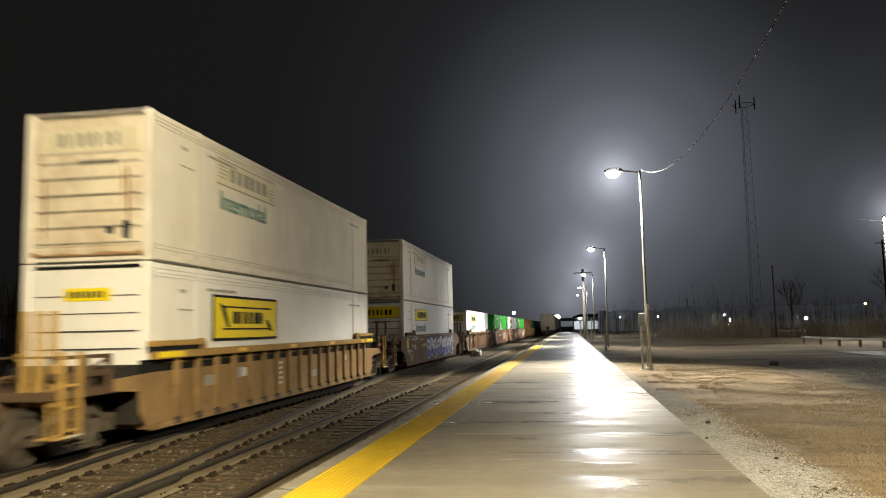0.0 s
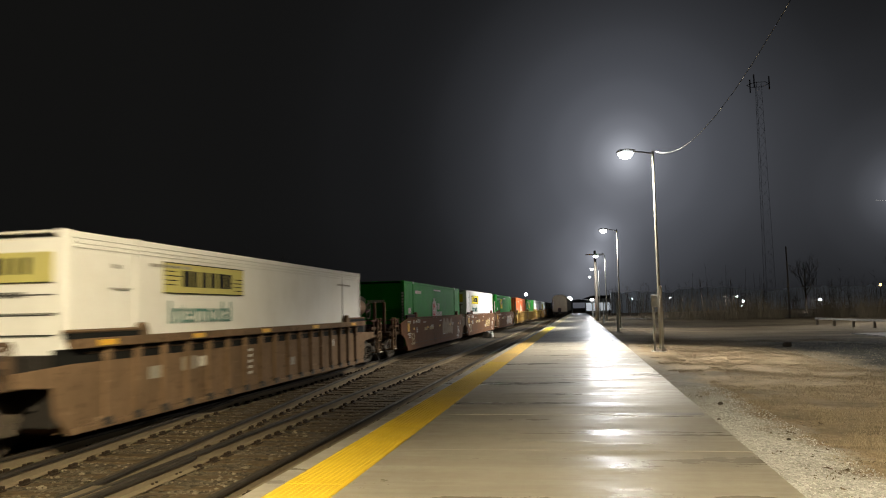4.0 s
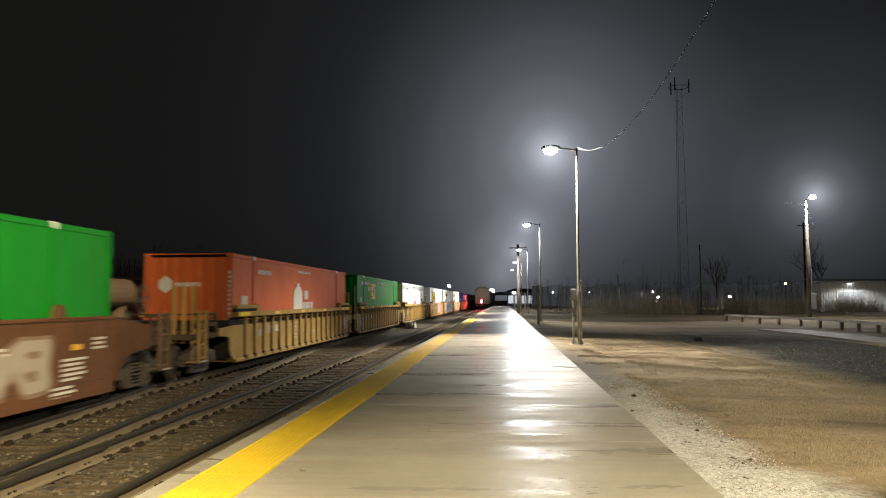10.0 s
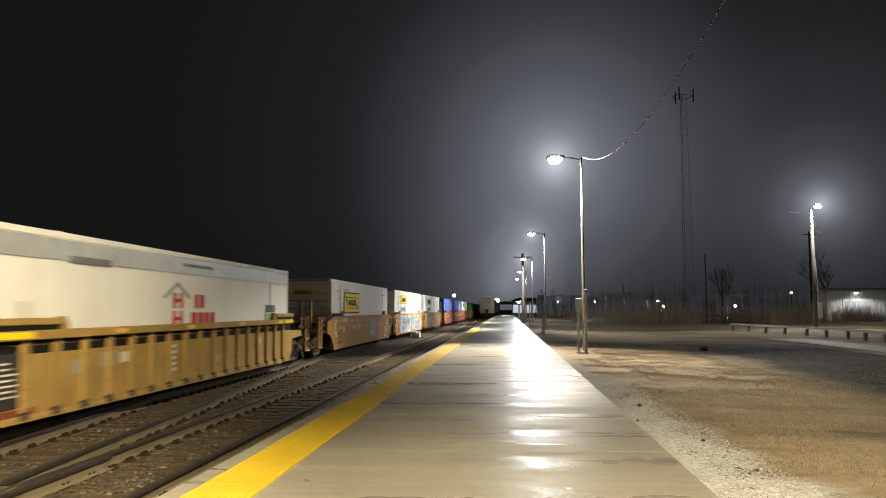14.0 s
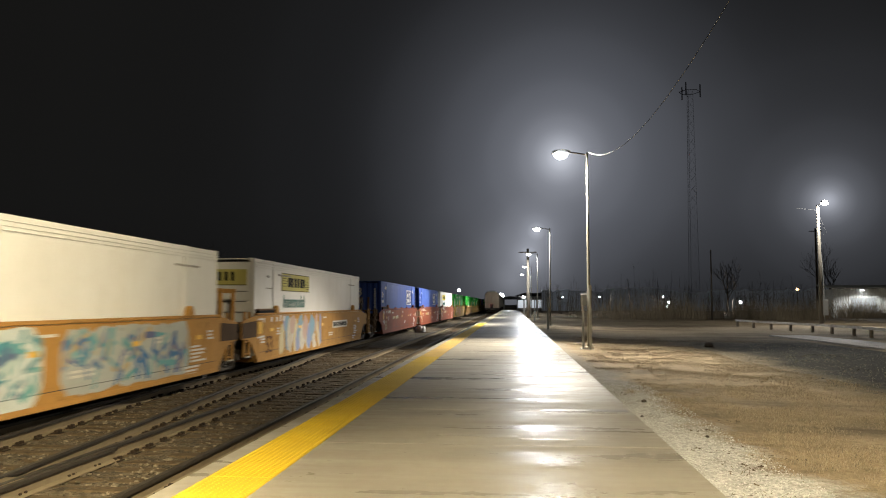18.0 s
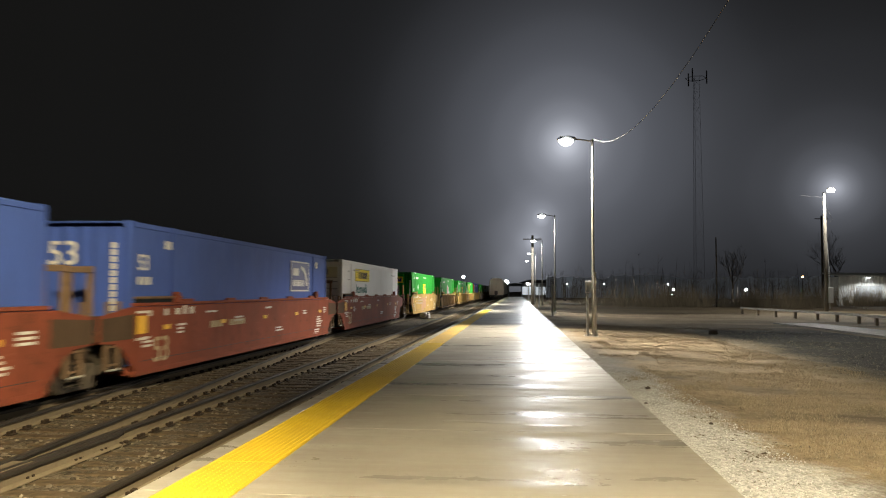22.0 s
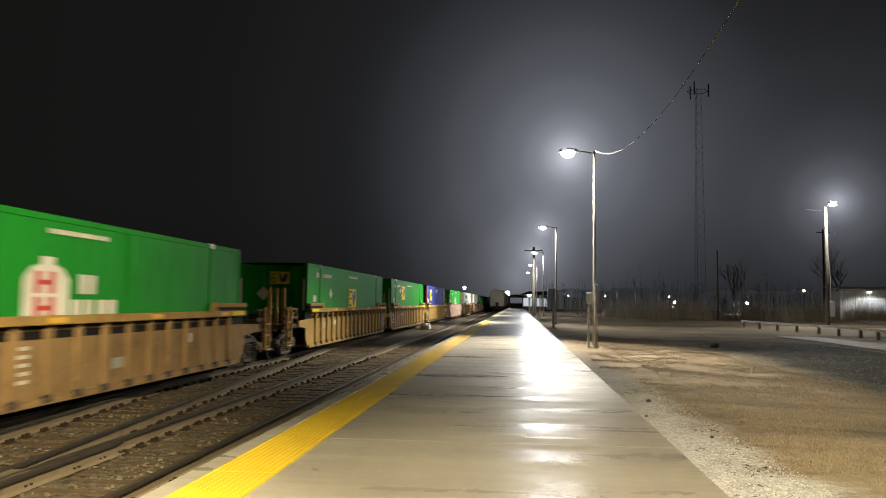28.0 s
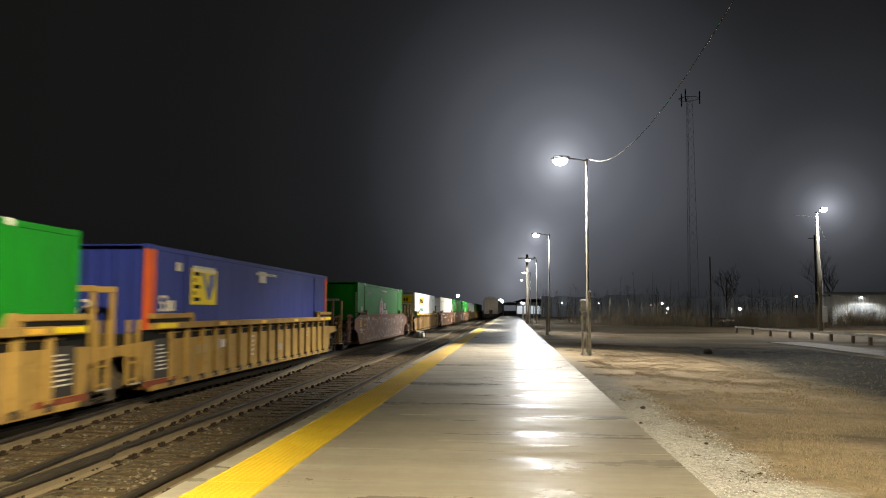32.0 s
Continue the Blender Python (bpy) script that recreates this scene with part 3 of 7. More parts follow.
def swept(bm, shape, path):
    """A profile carried along a line of (x, y) places."""
    rings = []
    for i, (x, y) in enumerate(path):
        a, b = path[max(i - 1, 0)], path[min(i + 1, len(path) - 1)]
        d = Vector((b[0] - a[0], b[1] - a[1])).normalized()
        rings.append([bm.verts.new((x + d.y * p[0], y - d.x * p[0], RAIL_Z + p[1])) for p in shape])
    n = len(shape)
    for a, b in zip(rings, rings[1:]):
        for j in range(n):
            bm.faces.new((a[j], a[(j + 1) % n], b[(j + 1) % n], b[j]))
    bm.faces.new(rings[0][::-1])
    bm.faces.new(rings[-1])


def rail(path, label):
    ob = made("rail", lambda bm: swept(bm, RAIL_SHAPE, path), RAIL)
    tagged(ob, label, "rail", kind="structure")
    made("rail_head", lambda bm: swept(bm, HEAD_SHAPE, path), RAIL_HEAD, ob, label="worn running surface")
    made("rail_foot", lambda bm: swept(bm, FOOT_SHAPE, path), RAIL_FOOT, ob, label="dusty rail foot")


def cross(y):           # right rail of the crossover between the two tracks
    return -5.56 - 0.090 * (y - 6.0)


for x0, lab in ((NEAR_X + 0.7525, "rail of the track beside the platform"), (NEAR_X - 0.7525, "rail of the track beside the platform"),
                (TRAIN_X + 0.7525, "rail under the passing train"), (TRAIN_X - 0.7525, "rail under the passing train")):
    rail([(x0, -40), (x0, 360)], lab)
rail([(cross(y), y) for y in (7.2, 12, 18, 24, 30, 33.5)] + [(-8.11, 38), (-8.13, 46), (-8.13, 58)], "crossover rail joining the two tracks")
rail([(cross(y) - 1.505, y) for y in (-6, 0, 6, 12, 17.5)], "crossover rail joining the two tracks")
rail([(cross(y) - 1.505, y) for y in (21.5, 26, 31, 35)] + [(-9.61, 42), (-9.63, 56)], "crossover rail joining the two tracks")
rail([(cross(y), y) for y in (-12, -6, 0, 4.6)], "crossover rail joining the two tracks")
rail([(NEAR_X - 0.7525 + 0.11, y) for y in (3.0, 10.5)], "guard rail beside the frog")
made("frog", lambda bm: prism(bm, [(-5.50, 5.2), (-5.60, 5.2), (-5.72, 8.6), (-5.47, 8.6)], "z", RAIL_Z - 0.17, RAIL_Z - 0.004), RAIL, bevel=0.008)
tagged(bpy.data.objects["frog"], "cast steel frog where the crossover leaves", "rail", kind="structure")

# ties, with plates and spikes under each rail
TIE_TOP = RAIL_Z - 0.18


def tie_mesh(key, x0, x1):
    return mesh_of(key, lambda bm: box(bm, x0, x1, -0.115, 0.115, -0.17, 0.0), TIE, bevel=0.012)


def plate_build(bm):
    box(bm, -0.17, 0.17, -0.09, 0.09, 0.0, 0.016)
    for sx in (-1, 1):
        for sy in (-0.05, 0.05):
            box(bm, sx * 0.098 - 0.024, sx * 0.098 + 0.024, sy - 0.022, sy + 0.022, 0.016, 0.058)
    for sx in (-1, 1):
        box(bm, sx * 0.075 - 0.03, sx * 0.075 + 0.03, 0.115, 0.145, 0.002, 0.05)


PLATE = mesh_of("tie_plate", plate_build, SPIKE, bevel=0.006)
track_ties = {}
for nm, lab in (("crossover_ties", "long worn timber ties under the crossover"), ("near_track_ties", "worn timber ties beside the platform"),
                ("train_track_ties", "worn timber ties under the train")):
    track_ties[nm] = tagged(new(nm), lab, "ties", kind="structure")
rng = random.Random(3)
for k in range(190):
    y = 3.2 + 0.52 * k + rng.uniform(-0.03, 0.03)
    z = TIE_TOP - rng.uniform(0.0, 0.012)
    if y < 41:
        sets = [("crossover_ties", -10.35, -3.45)]
    else:
        sets = [("near_track_ties", NEAR_X - 1.3, NEAR_X + 1.3), ("train_track_ties", TRAIN_X - 1.3, TRAIN_X + 1.3)]
    for nm, x0, x1 in sets:
        t_ob = part("tie", tie_mesh((nm, 0), x0, x1), track_ties[nm], pose(rng.uniform(-0.06, 0.06), y, z, 0, 0, rng.uniform(-0.5, 0.5)))
        if y < 30:
            for rx in (NEAR_X + 0.7525, NEAR_X - 0.7525, TRAIN_X + 0.7525):
                part("tie_plate", PLATE, t_ob, pose(rx, 0, 0))
            for rx in (cross(y), cross(y) - 1.505):
                if -8.0 < rx < -5.85:
                    part("tie_plate", PLATE, t_ob, pose(rx, 0, 0, 0, 0, 5))
made("far_ties", lambda bm: [box(bm, c - 1.3, c + 1.3, 102 + 0.52 * k - 0.11, 102 + 0.52 * k + 0.11, TIE_TOP - 0.17, TIE_TOP)
                             for k in range(330) for c in (NEAR_X, TRAIN_X)], TIE)
tagged(bpy.data.objects["far_ties"], "timber ties further along both tracks", "ties", kind="stuff")

# ---------------------------------------------------------------- platform: slabs, kerb strip, tactile tiles
platform = tagged(new("platform"), "long wet concrete station platform", "platform", kind="structure")
SLAB = 3.05
slab_me = mesh_of("slab", lambda bm: box(bm, PLAT_L + 0.155, PLAT_R, 0.004, SLAB - 0.004, -0.62, 0.0), CONCRETE, bevel=0.006)
kerb_me = mesh_of("kerb", lambda bm: box(bm, PLAT_L - 0.06, PLAT_L + 0.15, 0.004, SLAB - 0.004, -0.62, 0.006), CONCRETE, bevel=0.010)
for k in range(-5, 72):
    y = 9.25 + SLAB * k
    part("slab", slab_me, platform, pose(0, y, 0))
    part("kerb", kerb_me, platform, pose(0, y, 0))
TILE, TX = 1.22, PLAT_L + 0.16


def tile_build(domes):
    def build(bm):
        box(bm, TX, TX + 0.61, 0.003, TILE - 0.003, -0.01, 0.012)
        if not domes:
            return
        for i in range(10):
            for j in range(20):
                cx, cy, lo, hi = TX + 0.03 + 0.061 * i, 0.03 + 0.061 * j, [], []
                for q in range(6):
                    c, s = math.cos(q * math.pi / 3), math.sin(q * math.pi / 3)
                    lo.append(bm.verts.new((cx + c * 0.0125, cy + s * 0.0125, 0.012)))
                    hi.append(bm.verts.new((cx + c * 0.007, cy + s * 0.007, 0.0175)))
                for q in range(6):
                    bm.faces.new((lo[q], lo[(q + 1) % 6], hi[(q + 1) % 6], hi[q]))
                bm.faces.new(hi)
    return build


TAN_TILE = paint("tactile_tan", (0.52, 0.36, 0.10), (0.28, 0.22, 0.13), 0.6, 0.5, 0, 0.3, False)
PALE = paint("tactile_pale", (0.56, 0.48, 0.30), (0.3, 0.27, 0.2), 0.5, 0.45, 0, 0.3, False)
tile_me = {"near": mesh_of("tile_near", tile_build(True), TACTILE), "faded": mesh_of("tile_tan", tile_build(True), TAN_TILE),
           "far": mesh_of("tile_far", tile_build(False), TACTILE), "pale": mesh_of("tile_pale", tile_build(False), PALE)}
for k in range(-6, 182):
    y = 2.4 + TILE * k
    # faded key: tan tiles between 24 and 38 metres, pale ones beyond 66
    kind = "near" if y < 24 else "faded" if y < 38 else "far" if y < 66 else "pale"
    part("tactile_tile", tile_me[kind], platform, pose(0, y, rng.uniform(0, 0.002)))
# joint sealant and the dark repair strip across the slabs
made("repair_strip", lambda bm: prism(bm, [(0.42, 12.2), (1.2, 12.24), (1.74, 12.22), (1.75, 12.47), (1.0, 12.49), (0.44, 12.40)], "z", -0.004, 0.004),
     plain("wet_patch", (0.085, 0.08, 0.07), 0.35, 0, 0.2), platform, label="dark wet repair strip")


# thin sheets of standing water on the slabs
PUDDLE = concrete("filmed_concrete", 0.16)


def puddle(x, y, rx, ry, seed):
    def build(bm):
        ring = []
        for i in range(36):
            a = i * math.pi / 18
            k = 1 + 0.45 * noise.noise(Vector((math.cos(a) * 2.1, math.sin(a) * 2.1, seed * 3.7))) + 0.25 * noise.noise(Vector((math.cos(a) * 6, math.sin(a) * 6, seed)))
            ring.append(bm.verts.new((x + rx * k * math.cos(a), y + ry * k * math.sin(a), 0.0018)))
        bm.faces.new(ring)
        low = [bm.verts.new((v.co.x, v.co.y, -0.003)) for v in ring]
        for i in range(36):
            bm.faces.new((ring[i - 1], low[i - 1], low[i], ring[i]))
    made("puddle", build, PUDDLE, platform, label="thin sheet of standing water")


def wet_spots(x, y, rx, ry, count, seed):
    """A drying patch: small spots of water, dense in the middle and scattered towards its edge."""
    rg = random.Random(seed)

    def build(bm):
        for i in range(count):
            cx, cy, r, z = x + rg.gauss(0, 0.45) * rx, y + rg.gauss(0, 0.45) * ry, rg.uniform(0.012, 0.05), 0.0012 + 0.000008 * i
            ring = [bm.verts.new((cx + r * rg.uniform(0.7, 1.3) * math.cos(q), cy + 0.7 * r * rg.uniform(0.7, 1.3) * math.sin(q), z)) for q in [k * math.pi / 4 for k in range(8)]]
            bm.faces.new(ring)
    made("puddle", build, PUDDLE, platform, label="thin film of water drying in spots")


wet_spots(0.52, 8.37, 0.26, 0.26, 120, 1)
wet_spots(0.46, 7.05, 0.28, 0.30, 140, 2)
wet_spots(0.45, 6.1, 0.30, 0.30, 120, 3)
for n, (x, y, rx, ry) in enumerate(((0.45, 9.72, 0.36, 0.05), (1.1, 12.1, 0.5, 0.06), (-0.4, 9.9, 0.5, 0.10), (0.2, 15.2, 0.9, 0.12), (0.9, 16.0, 0.5, 0.10),
                                    (0.1, 18.4, 1.1, 0.16), (1.2, 19.6, 0.4, 0.16), (-0.6, 21.3, 0.9, 0.2), (0.9, 22.8, 0.7, 0.2), (0.2, 25.5, 1.2, 0.25), (0.8, 28.6, 0.8, 0.3), (-0.3, 31.5, 1.2, 0.3), (0.9, 36, 0.8, 0.4), (0.3, 41, 1.2, 0.5))):
    puddle(x, y, rx, ry, n)

# ---------------------------------------------------------------- lettering that can be read: size numbers and one plain word
def text_mesh(body, size, mat):
    key = ("lettering", body, size, mat.name)
    if key not in CACHE:
        cu = bpy.data.curves.new("lettering", "FONT")
        cu.body, cu.size, cu.extrude, cu.offset = body, size, 0.003, 0.006 * size
        ob = bpy.data.objects.new("lettering", cu)
        scene.collection.objects.link(ob)
        me = bpy.data.meshes.new_from_object(ob.evaluated_get(bpy.context.evaluated_depsgraph_get()))
        bpy.data.objects.remove(ob)
        me.materials.clear()
        me.materials.append(mat)
        CACHE[key] = me
    return CACHE[key]


SIDEWAYS = Matrix(((0, 0, 1), (1, 0, 0), (0, 1, 0))).to_4x4()     # writing on a side wall, read from the platform


def side_text(body, size, mat, parent, x, y, z, name="lettering"):
    return part(name, text_mesh(body, size, mat), parent, Matrix.Translation((x, y, z)) @ SIDEWAYS)


def end_text(body, size, mat, parent, x, y, z):
    return part("lettering", text_mesh(body, size, mat), parent, pose(x, y, z, 90))


def bars(bm, x, y0, y1, z0, z1, n, rng, t=0.006):
    """Unreadable writing on a side wall: a row of short upright bars."""
    y = y0
    w = (y1 - y0) / n
    for _ in range(n):
        k = rng.uniform(0.6, 0.86)
        box(bm, x, x + t, y, y + w * k, z0, z1)
        y += w


# ---------------------------------------------------------------- containers, 16.15 m long; the y axis runs along the train
CL, CH, CW = 16.15, 2.90, 1.30
WHITE = paint("container_white", (0.82, 0.815, 0.785), (0.45, 0.40, 0.31), 0.20, 0.42, 0, 0.14)
OLD_WHITE = paint("container_old_white", (0.76, 0.735, 0.66), (0.38, 0.29, 0.18), 0.32, 0.45, 0, 0.3)
GREEN = paint("container_green", (0.009, 0.245, 0.016), (0.013, 0.13, 0.015), 0.4, 0.38, 0, 0.3)
ORANGE = paint("container_orange", (0.60, 0.14, 0.042), (0.32, 0.075, 0.025), 0.4, 0.42, 0, 0.3)
BLUE = paint("container_blue", (0.058, 0.105, 0.36), (0.05, 0.07, 0.15), 0.35, 0.42, 0, 0.3)
DEEP_BLUE = paint("container_deep_blue", (0.028, 0.045, 0.26), (0.03, 0.04, 0.12), 0.35, 0.4, 0, 0.3)
ORANGE_POST = paint("orange_post", (0.62, 0.11, 0.03), (0.25, 0.08, 0.04), 0.3)
GREY_PANEL = plain("grey_panel", (0.34, 0.35, 0.34), 0.4, 0, 0.12, 3)
DARK_UNIT = plain("dark_unit", (0.06, 0.065, 0.068), 0.5, 0, 0.15, 4)
NAVY = plain("navy_marking", (0.03, 0.035, 0.14), 0.5)
RUST = paint("rust", (0.30, 0.16, 0.07), (0.5, 0.42, 0.3), 0.5, 0.8, 0, 0.3)
RUSTY_END = paint("rusty_white", (0.72, 0.66, 0.52), (0.30, 0.16, 0.06), 0.75, 0.55, 0, 0.55)
DULL_SIGN = paint("dull_sign", (0.55, 0.50, 0.16), (0.36, 0.33, 0.2), 0.4, 0.5, 0, 0.3)
FADED_SIGN = paint("faded_sign", (0.70, 0.66, 0.50), (0.40, 0.34, 0.24), 0.4, 0.5, 0, 0.3)
FADED_INK = plain("faded_ink", (0.34, 0.32, 0.27), 0.6)
GRAPH = plain("graphite", (0.05, 0.05, 0.05), 0.6)


def side_wall(pitch, depth):
    def build(bm):
        pts, y = [], 0.12
        while y + pitch <= CL - 0.1:
            pts += [(CW - 0.02, y), (CW - 0.02, y + pitch * 0.55), (CW - 0.02 - depth, y + pitch * 0.65), (CW - 0.02 - depth, y + pitch * 0.90)]
            y += pitch
        pts += [(CW - 0.02, y), (CW - 0.02, CL - 0.08), (CW - 0.09, CL - 0.08), (CW - 0.09, 0.12)]
        prism(bm, pts, "z", 0.14, CH - 0.10)
    return build


def upright_end(bm):            # pressed end wall with upright folds
    pts, x, w = [], -CW + 0.10, (2 * CW - 0.2) / 7
    for _ in range(7):
        pts += [(x, 0.03), (x + w * 0.40, 0.03), (x + w * 0.56, 0.115), (x + w * 0.84, 0.115)]
        x += w
    pts += [(x, 0.03), (x, 0.16), (-CW + 0.10, 0.16)]
    prism(bm, pts, "z", 0.14, CH - 0.12)


def banded_end(bm):             # end wall with level ribs and dark slots between them
    pts, z = [(0.16, 0.14), (0.035, 0.14)], 0.26
    while z < 1.75:
        pts += [(0.035, z), (0.07, z + 0.008), (0.07, z + 0.036), (0.035, z + 0.044)]
        z += 0.33
    pts += [(0.035, CH - 0.12), (0.16, CH - 0.12)]
    prism(bm, pts, "x", -CW + 0.12, CW - 0.12)
    for zz in (2.38, ):
        box(bm, -CW + 0.28, CW - 0.28, 0.026, 0.04, zz, zz + 0.03)


def castings_build(bm):
    box(bm, -0.09, 0.09, 0.0, 0.178, 0.0, 0.118)


def container_proto(kind):
    """One container with its parts, lying at the origin."""
    style = {"hunt": WHITE, "hunt_plain": WHITE, "hunt_dull": WHITE, "hunt_old": OLD_WHITE, "hunt_logo": WHITE, "silo_green": GREEN, "silo_white": WHITE, "silo_orange": ORANGE,
             "square_green": GREEN, "square_green_low": GREEN, "blue": BLUE, "square_blue": DEEP_BLUE, "white": OLD_WHITE}[kind]
    words = {"hunt_plain": "white container with a yellow side sign", "hunt_dull": "white container with dulled olive sign panels", "hunt": "white steel container with a yellow sign panel", "hunt_old": "rust streaked white container with faded sign panels",
             "hunt_logo": "white container with a bordered yellow sign", "silo_green": "bright green container with a white silo mark",
             "silo_white": "white container with a translucent grey top band", "silo_orange": "orange red container with a white silo mark",
             "square_green": "green container with a yellow square mark", "square_green_low": "green container with a low yellow square mark", "blue": "mid blue container marked 53",
             "square_blue": "deep blue container with orange corner posts", "white": "weathered plain white container"}[kind]
    root = thing("shipping_container", words + " in a well car", "container", group="containers on the train")
    s, rg = style.name, random.Random(len(kind) * 7)
    hunt = kind.startswith("hunt") or kind == "white"
    folded = kind in ("square_green", "square_green_low", "silo_orange", "blue", "square_blue")
    part("side_wall", mesh_of(("side_wall", s, folded), side_wall(0.30 if not folded else 0.26, 0.003 if not folded else 0.004), style), root)
    part("side_wall", mesh_of(("back_wall", s), lambda bm: box(bm, -CW + 0.02, -CW + 0.08, 0.1, CL - 0.1, 0.14, CH - 0.1), style), root)
    part("end_wall", mesh_of(("end_wall", s, folded, kind == "hunt_old"), upright_end if folded else banded_end, RUSTY_END if kind == "hunt_old" else style), root)
    if kind == "silo_white":
        made("cooling_unit", lambda bm: box(bm, -CW + 0.25, CW - 0.45, -0.10, 0.03, 0.75, CH - 0.28), DARK_UNIT, root, label="dark recessed cooling unit", bevel=0.05)
        made("unit_panel", lambda bm: box(bm, -CW + 0.25, CW - 0.3, -0.06, 0.028, 0.25, 0.68), GREY_PANEL, root, bevel=0.03)
    part("door_end", mesh_of(("door_end", s), lambda bm: box(bm, -CW + 0.1, CW - 0.1, CL - 0.10, CL - 0.03, 0.14, CH - 0.12), style), root)
    part("roof", mesh_of(("roof", s), lambda bm: box(bm, -CW + 0.03, CW - 0.03, 0.03, CL - 0.03, CH - 0.04, CH - 0.012), style), root)
    part("floor_frame", mesh_of(("floor_frame", s), lambda bm: box(bm, -CW + 0.05, CW - 0.05, 0.1, CL - 0.1, 0.03, 0.13), style), root)
    post = ORANGE_POST if kind == "square_blue" else style
    pw = 0.30 if kind == "square_blue" else 0.13
    post_me = mesh_of(("corner_post", post.name), lambda bm: box(bm, -0.075, 0.075, 0.0, pw, 0.1, CH - 0.1), post, bevel=0.012)
    cast_me = mesh_of(("corner_casting", s), castings_build, style, bevel=0.014)
    for sx in (-1, 1):
        for y in (0.0, CL - pw):
            part("corner_post", post_me, root, pose(sx * (CW - 0.075), y, 0))
        for y in (0.0, CL - 0.178):
            for z in (0.0, CH - 0.118):
                part("corner_casting", cast_me, root, pose(sx * (CW - 0.088), y, z))
    stack_me = mesh_of(("stacking_post", s), lambda bm: box(bm, CW - 0.022, CW + 0.001, -0.09, 0.09, 0.13, CH - 0.11), style, bevel=0.004)
    lump = WHITE if kind not in ("square_blue", "blue") else style
    lump_me = mesh_of(("stacking_casting", lump.name), lambda bm: box(bm, CW - 0.17, CW + 0.004, -0.09, 0.09, 0, 0.13), lump, bevel=0.014)
    for y in (1.98, CL - 1.98):
        part("stacking_post", stack_me, root, pose(0, y, 0))
        part("stacking_casting", lump_me, root, pose(0, y, CH - 0.132))
    rails_me = mesh_of(("top_rail", s), lambda bm: box(bm, CW - 0.06, CW - 0.004, 0.12, CL - 0.12, CH - 0.125, CH - 0.03), style, bevel=0.01)
    part("top_rail", rails_me, root)
    part("bottom_rail", mesh_of(("bottom_rail", s), lambda bm: box(bm, CW - 0.06, CW - 0.004, 0.12, CL - 0.12, 0.03, 0.15), style, bevel=0.01), root)
    f = CW + 0.003          # face of the side

    def strip(name, mat, y0, y1, z0, z1, n=0, label=""):
        if n:
            made(name, lambda bm: bars(bm, f, y0, y1, z0, z1, n, rg), mat, root, label=label)
        else:
            made(name, lambda bm: box(bm, f - 0.016, f + 0.003, y0, y1, z0, z1), mat, root, label=label)

    if hunt:
        for z in (CH - 0.20, CH - 0.27, 0.24, 0.31):
            strip("seam_rail", style, 0.2, CL - 0.2, z, z + 0.035)
        strip("stencil", FADED_INK, 1.15, 1.75, 2.0, 2.03, 7)
        strip("stencil", FADED_INK, 1.2, 1.45, 2.35, 2.42, 3)
        strip("stencil", FADED_INK, 2.4, 3.9, 2.44, 2.50, 9)
        strip("stencil", FADED_INK, CL - 2.6, CL - 1.2, 2.40, 2.45, 9)
    if hunt:
        # dark strips deepen the end grooves with painted shade
        slot = mesh_of("end_slot", lambda bm: box(bm, -CW + 0.26, CW - 0.22, 0.026, 0.037, 0, 0.022), GRAPH)
        for i in range(6 if kind != "hunt_logo" else 7):
            part("end_slot", slot, root, pose(0, 0, 0.34 + 0.31 * i if kind != "hunt_logo" else 0.28 + 0.33 * i))
    if kind == "hunt_old":
        for x, w, z0, z1 in ((0.80, 0.08, 0.5, 1.85), (-0.92, 0.07, 0.4, 1.7), (0.70, 0.04, 1.0, 1.8)):
            made("rust_streak", lambda bm: prism(bm, [(x, z1), (x + w * 0.6, z1 - 0.1), (x + w, z1 * 0.6 + z0 * 0.4), (x + w * 0.7, z0), (x + w * 0.4, z0 + 0.1), (x + w * 0.1, z1 * 0.5 + z0 * 0.5)], "y", 0.022, 0.0385), RUST, root, label="brown rust streak")
        made("rust_foot", lambda bm: prism(bm, [(-1.17, 0.12), (1.17, 0.12), (1.17, 0.20), (0.9, 0.16), (0.4, 0.19), (0.0, 0.145), (-0.5, 0.17), (-0.9, 0.15), (-1.17, 0.22)], "y", 0.02, 0.0375), RUST, root)
    sign = {"hunt_old": FADED_SIGN, "hunt_dull": DULL_SIGN}.get(kind, YELLOW_MARK)
    if kind in ("hunt", "hunt_old", "hunt_dull", "hunt_plain"):
        old = kind == "hunt_old"
        strip("sign_panel", sign, 2.85, 6.35, 1.96, 2.56, label="faded pale sign panel" if old else "sign panel with dark bars")
        made("sign_lettering", lambda bm: (bars(bm, f + 0.003, 3.55, 5.85, 2.10, 2.42, 6, rg), box(bm, f + 0.003, f + 0.006, 2.85, 6.35, 1.96, 1.982),
                                      box(bm, f + 0.003, f + 0.006, 2.85, 6.35, 2.538, 2.56),
                                      [box(bm, f + 0.003, f + 0.006, 2.9, 3.3 + 0.08 * (i % 3), 2.12 + 0.085 * i, 2.14 + 0.085 * i) for i in range(5)],
                                      [box(bm, f + 0.003, f + 0.006, 5.95 - 0.06 * (i % 3), 6.3, 2.05 + 0.085 * i, 2.07 + 0.085 * i) for i in range(4)]), FADED_INK if old else BLACK_MARK_SHADE, root)
        side_text("Intermodal", 0.62, TEAL_MARK, root, f, 3.0, 1.40)
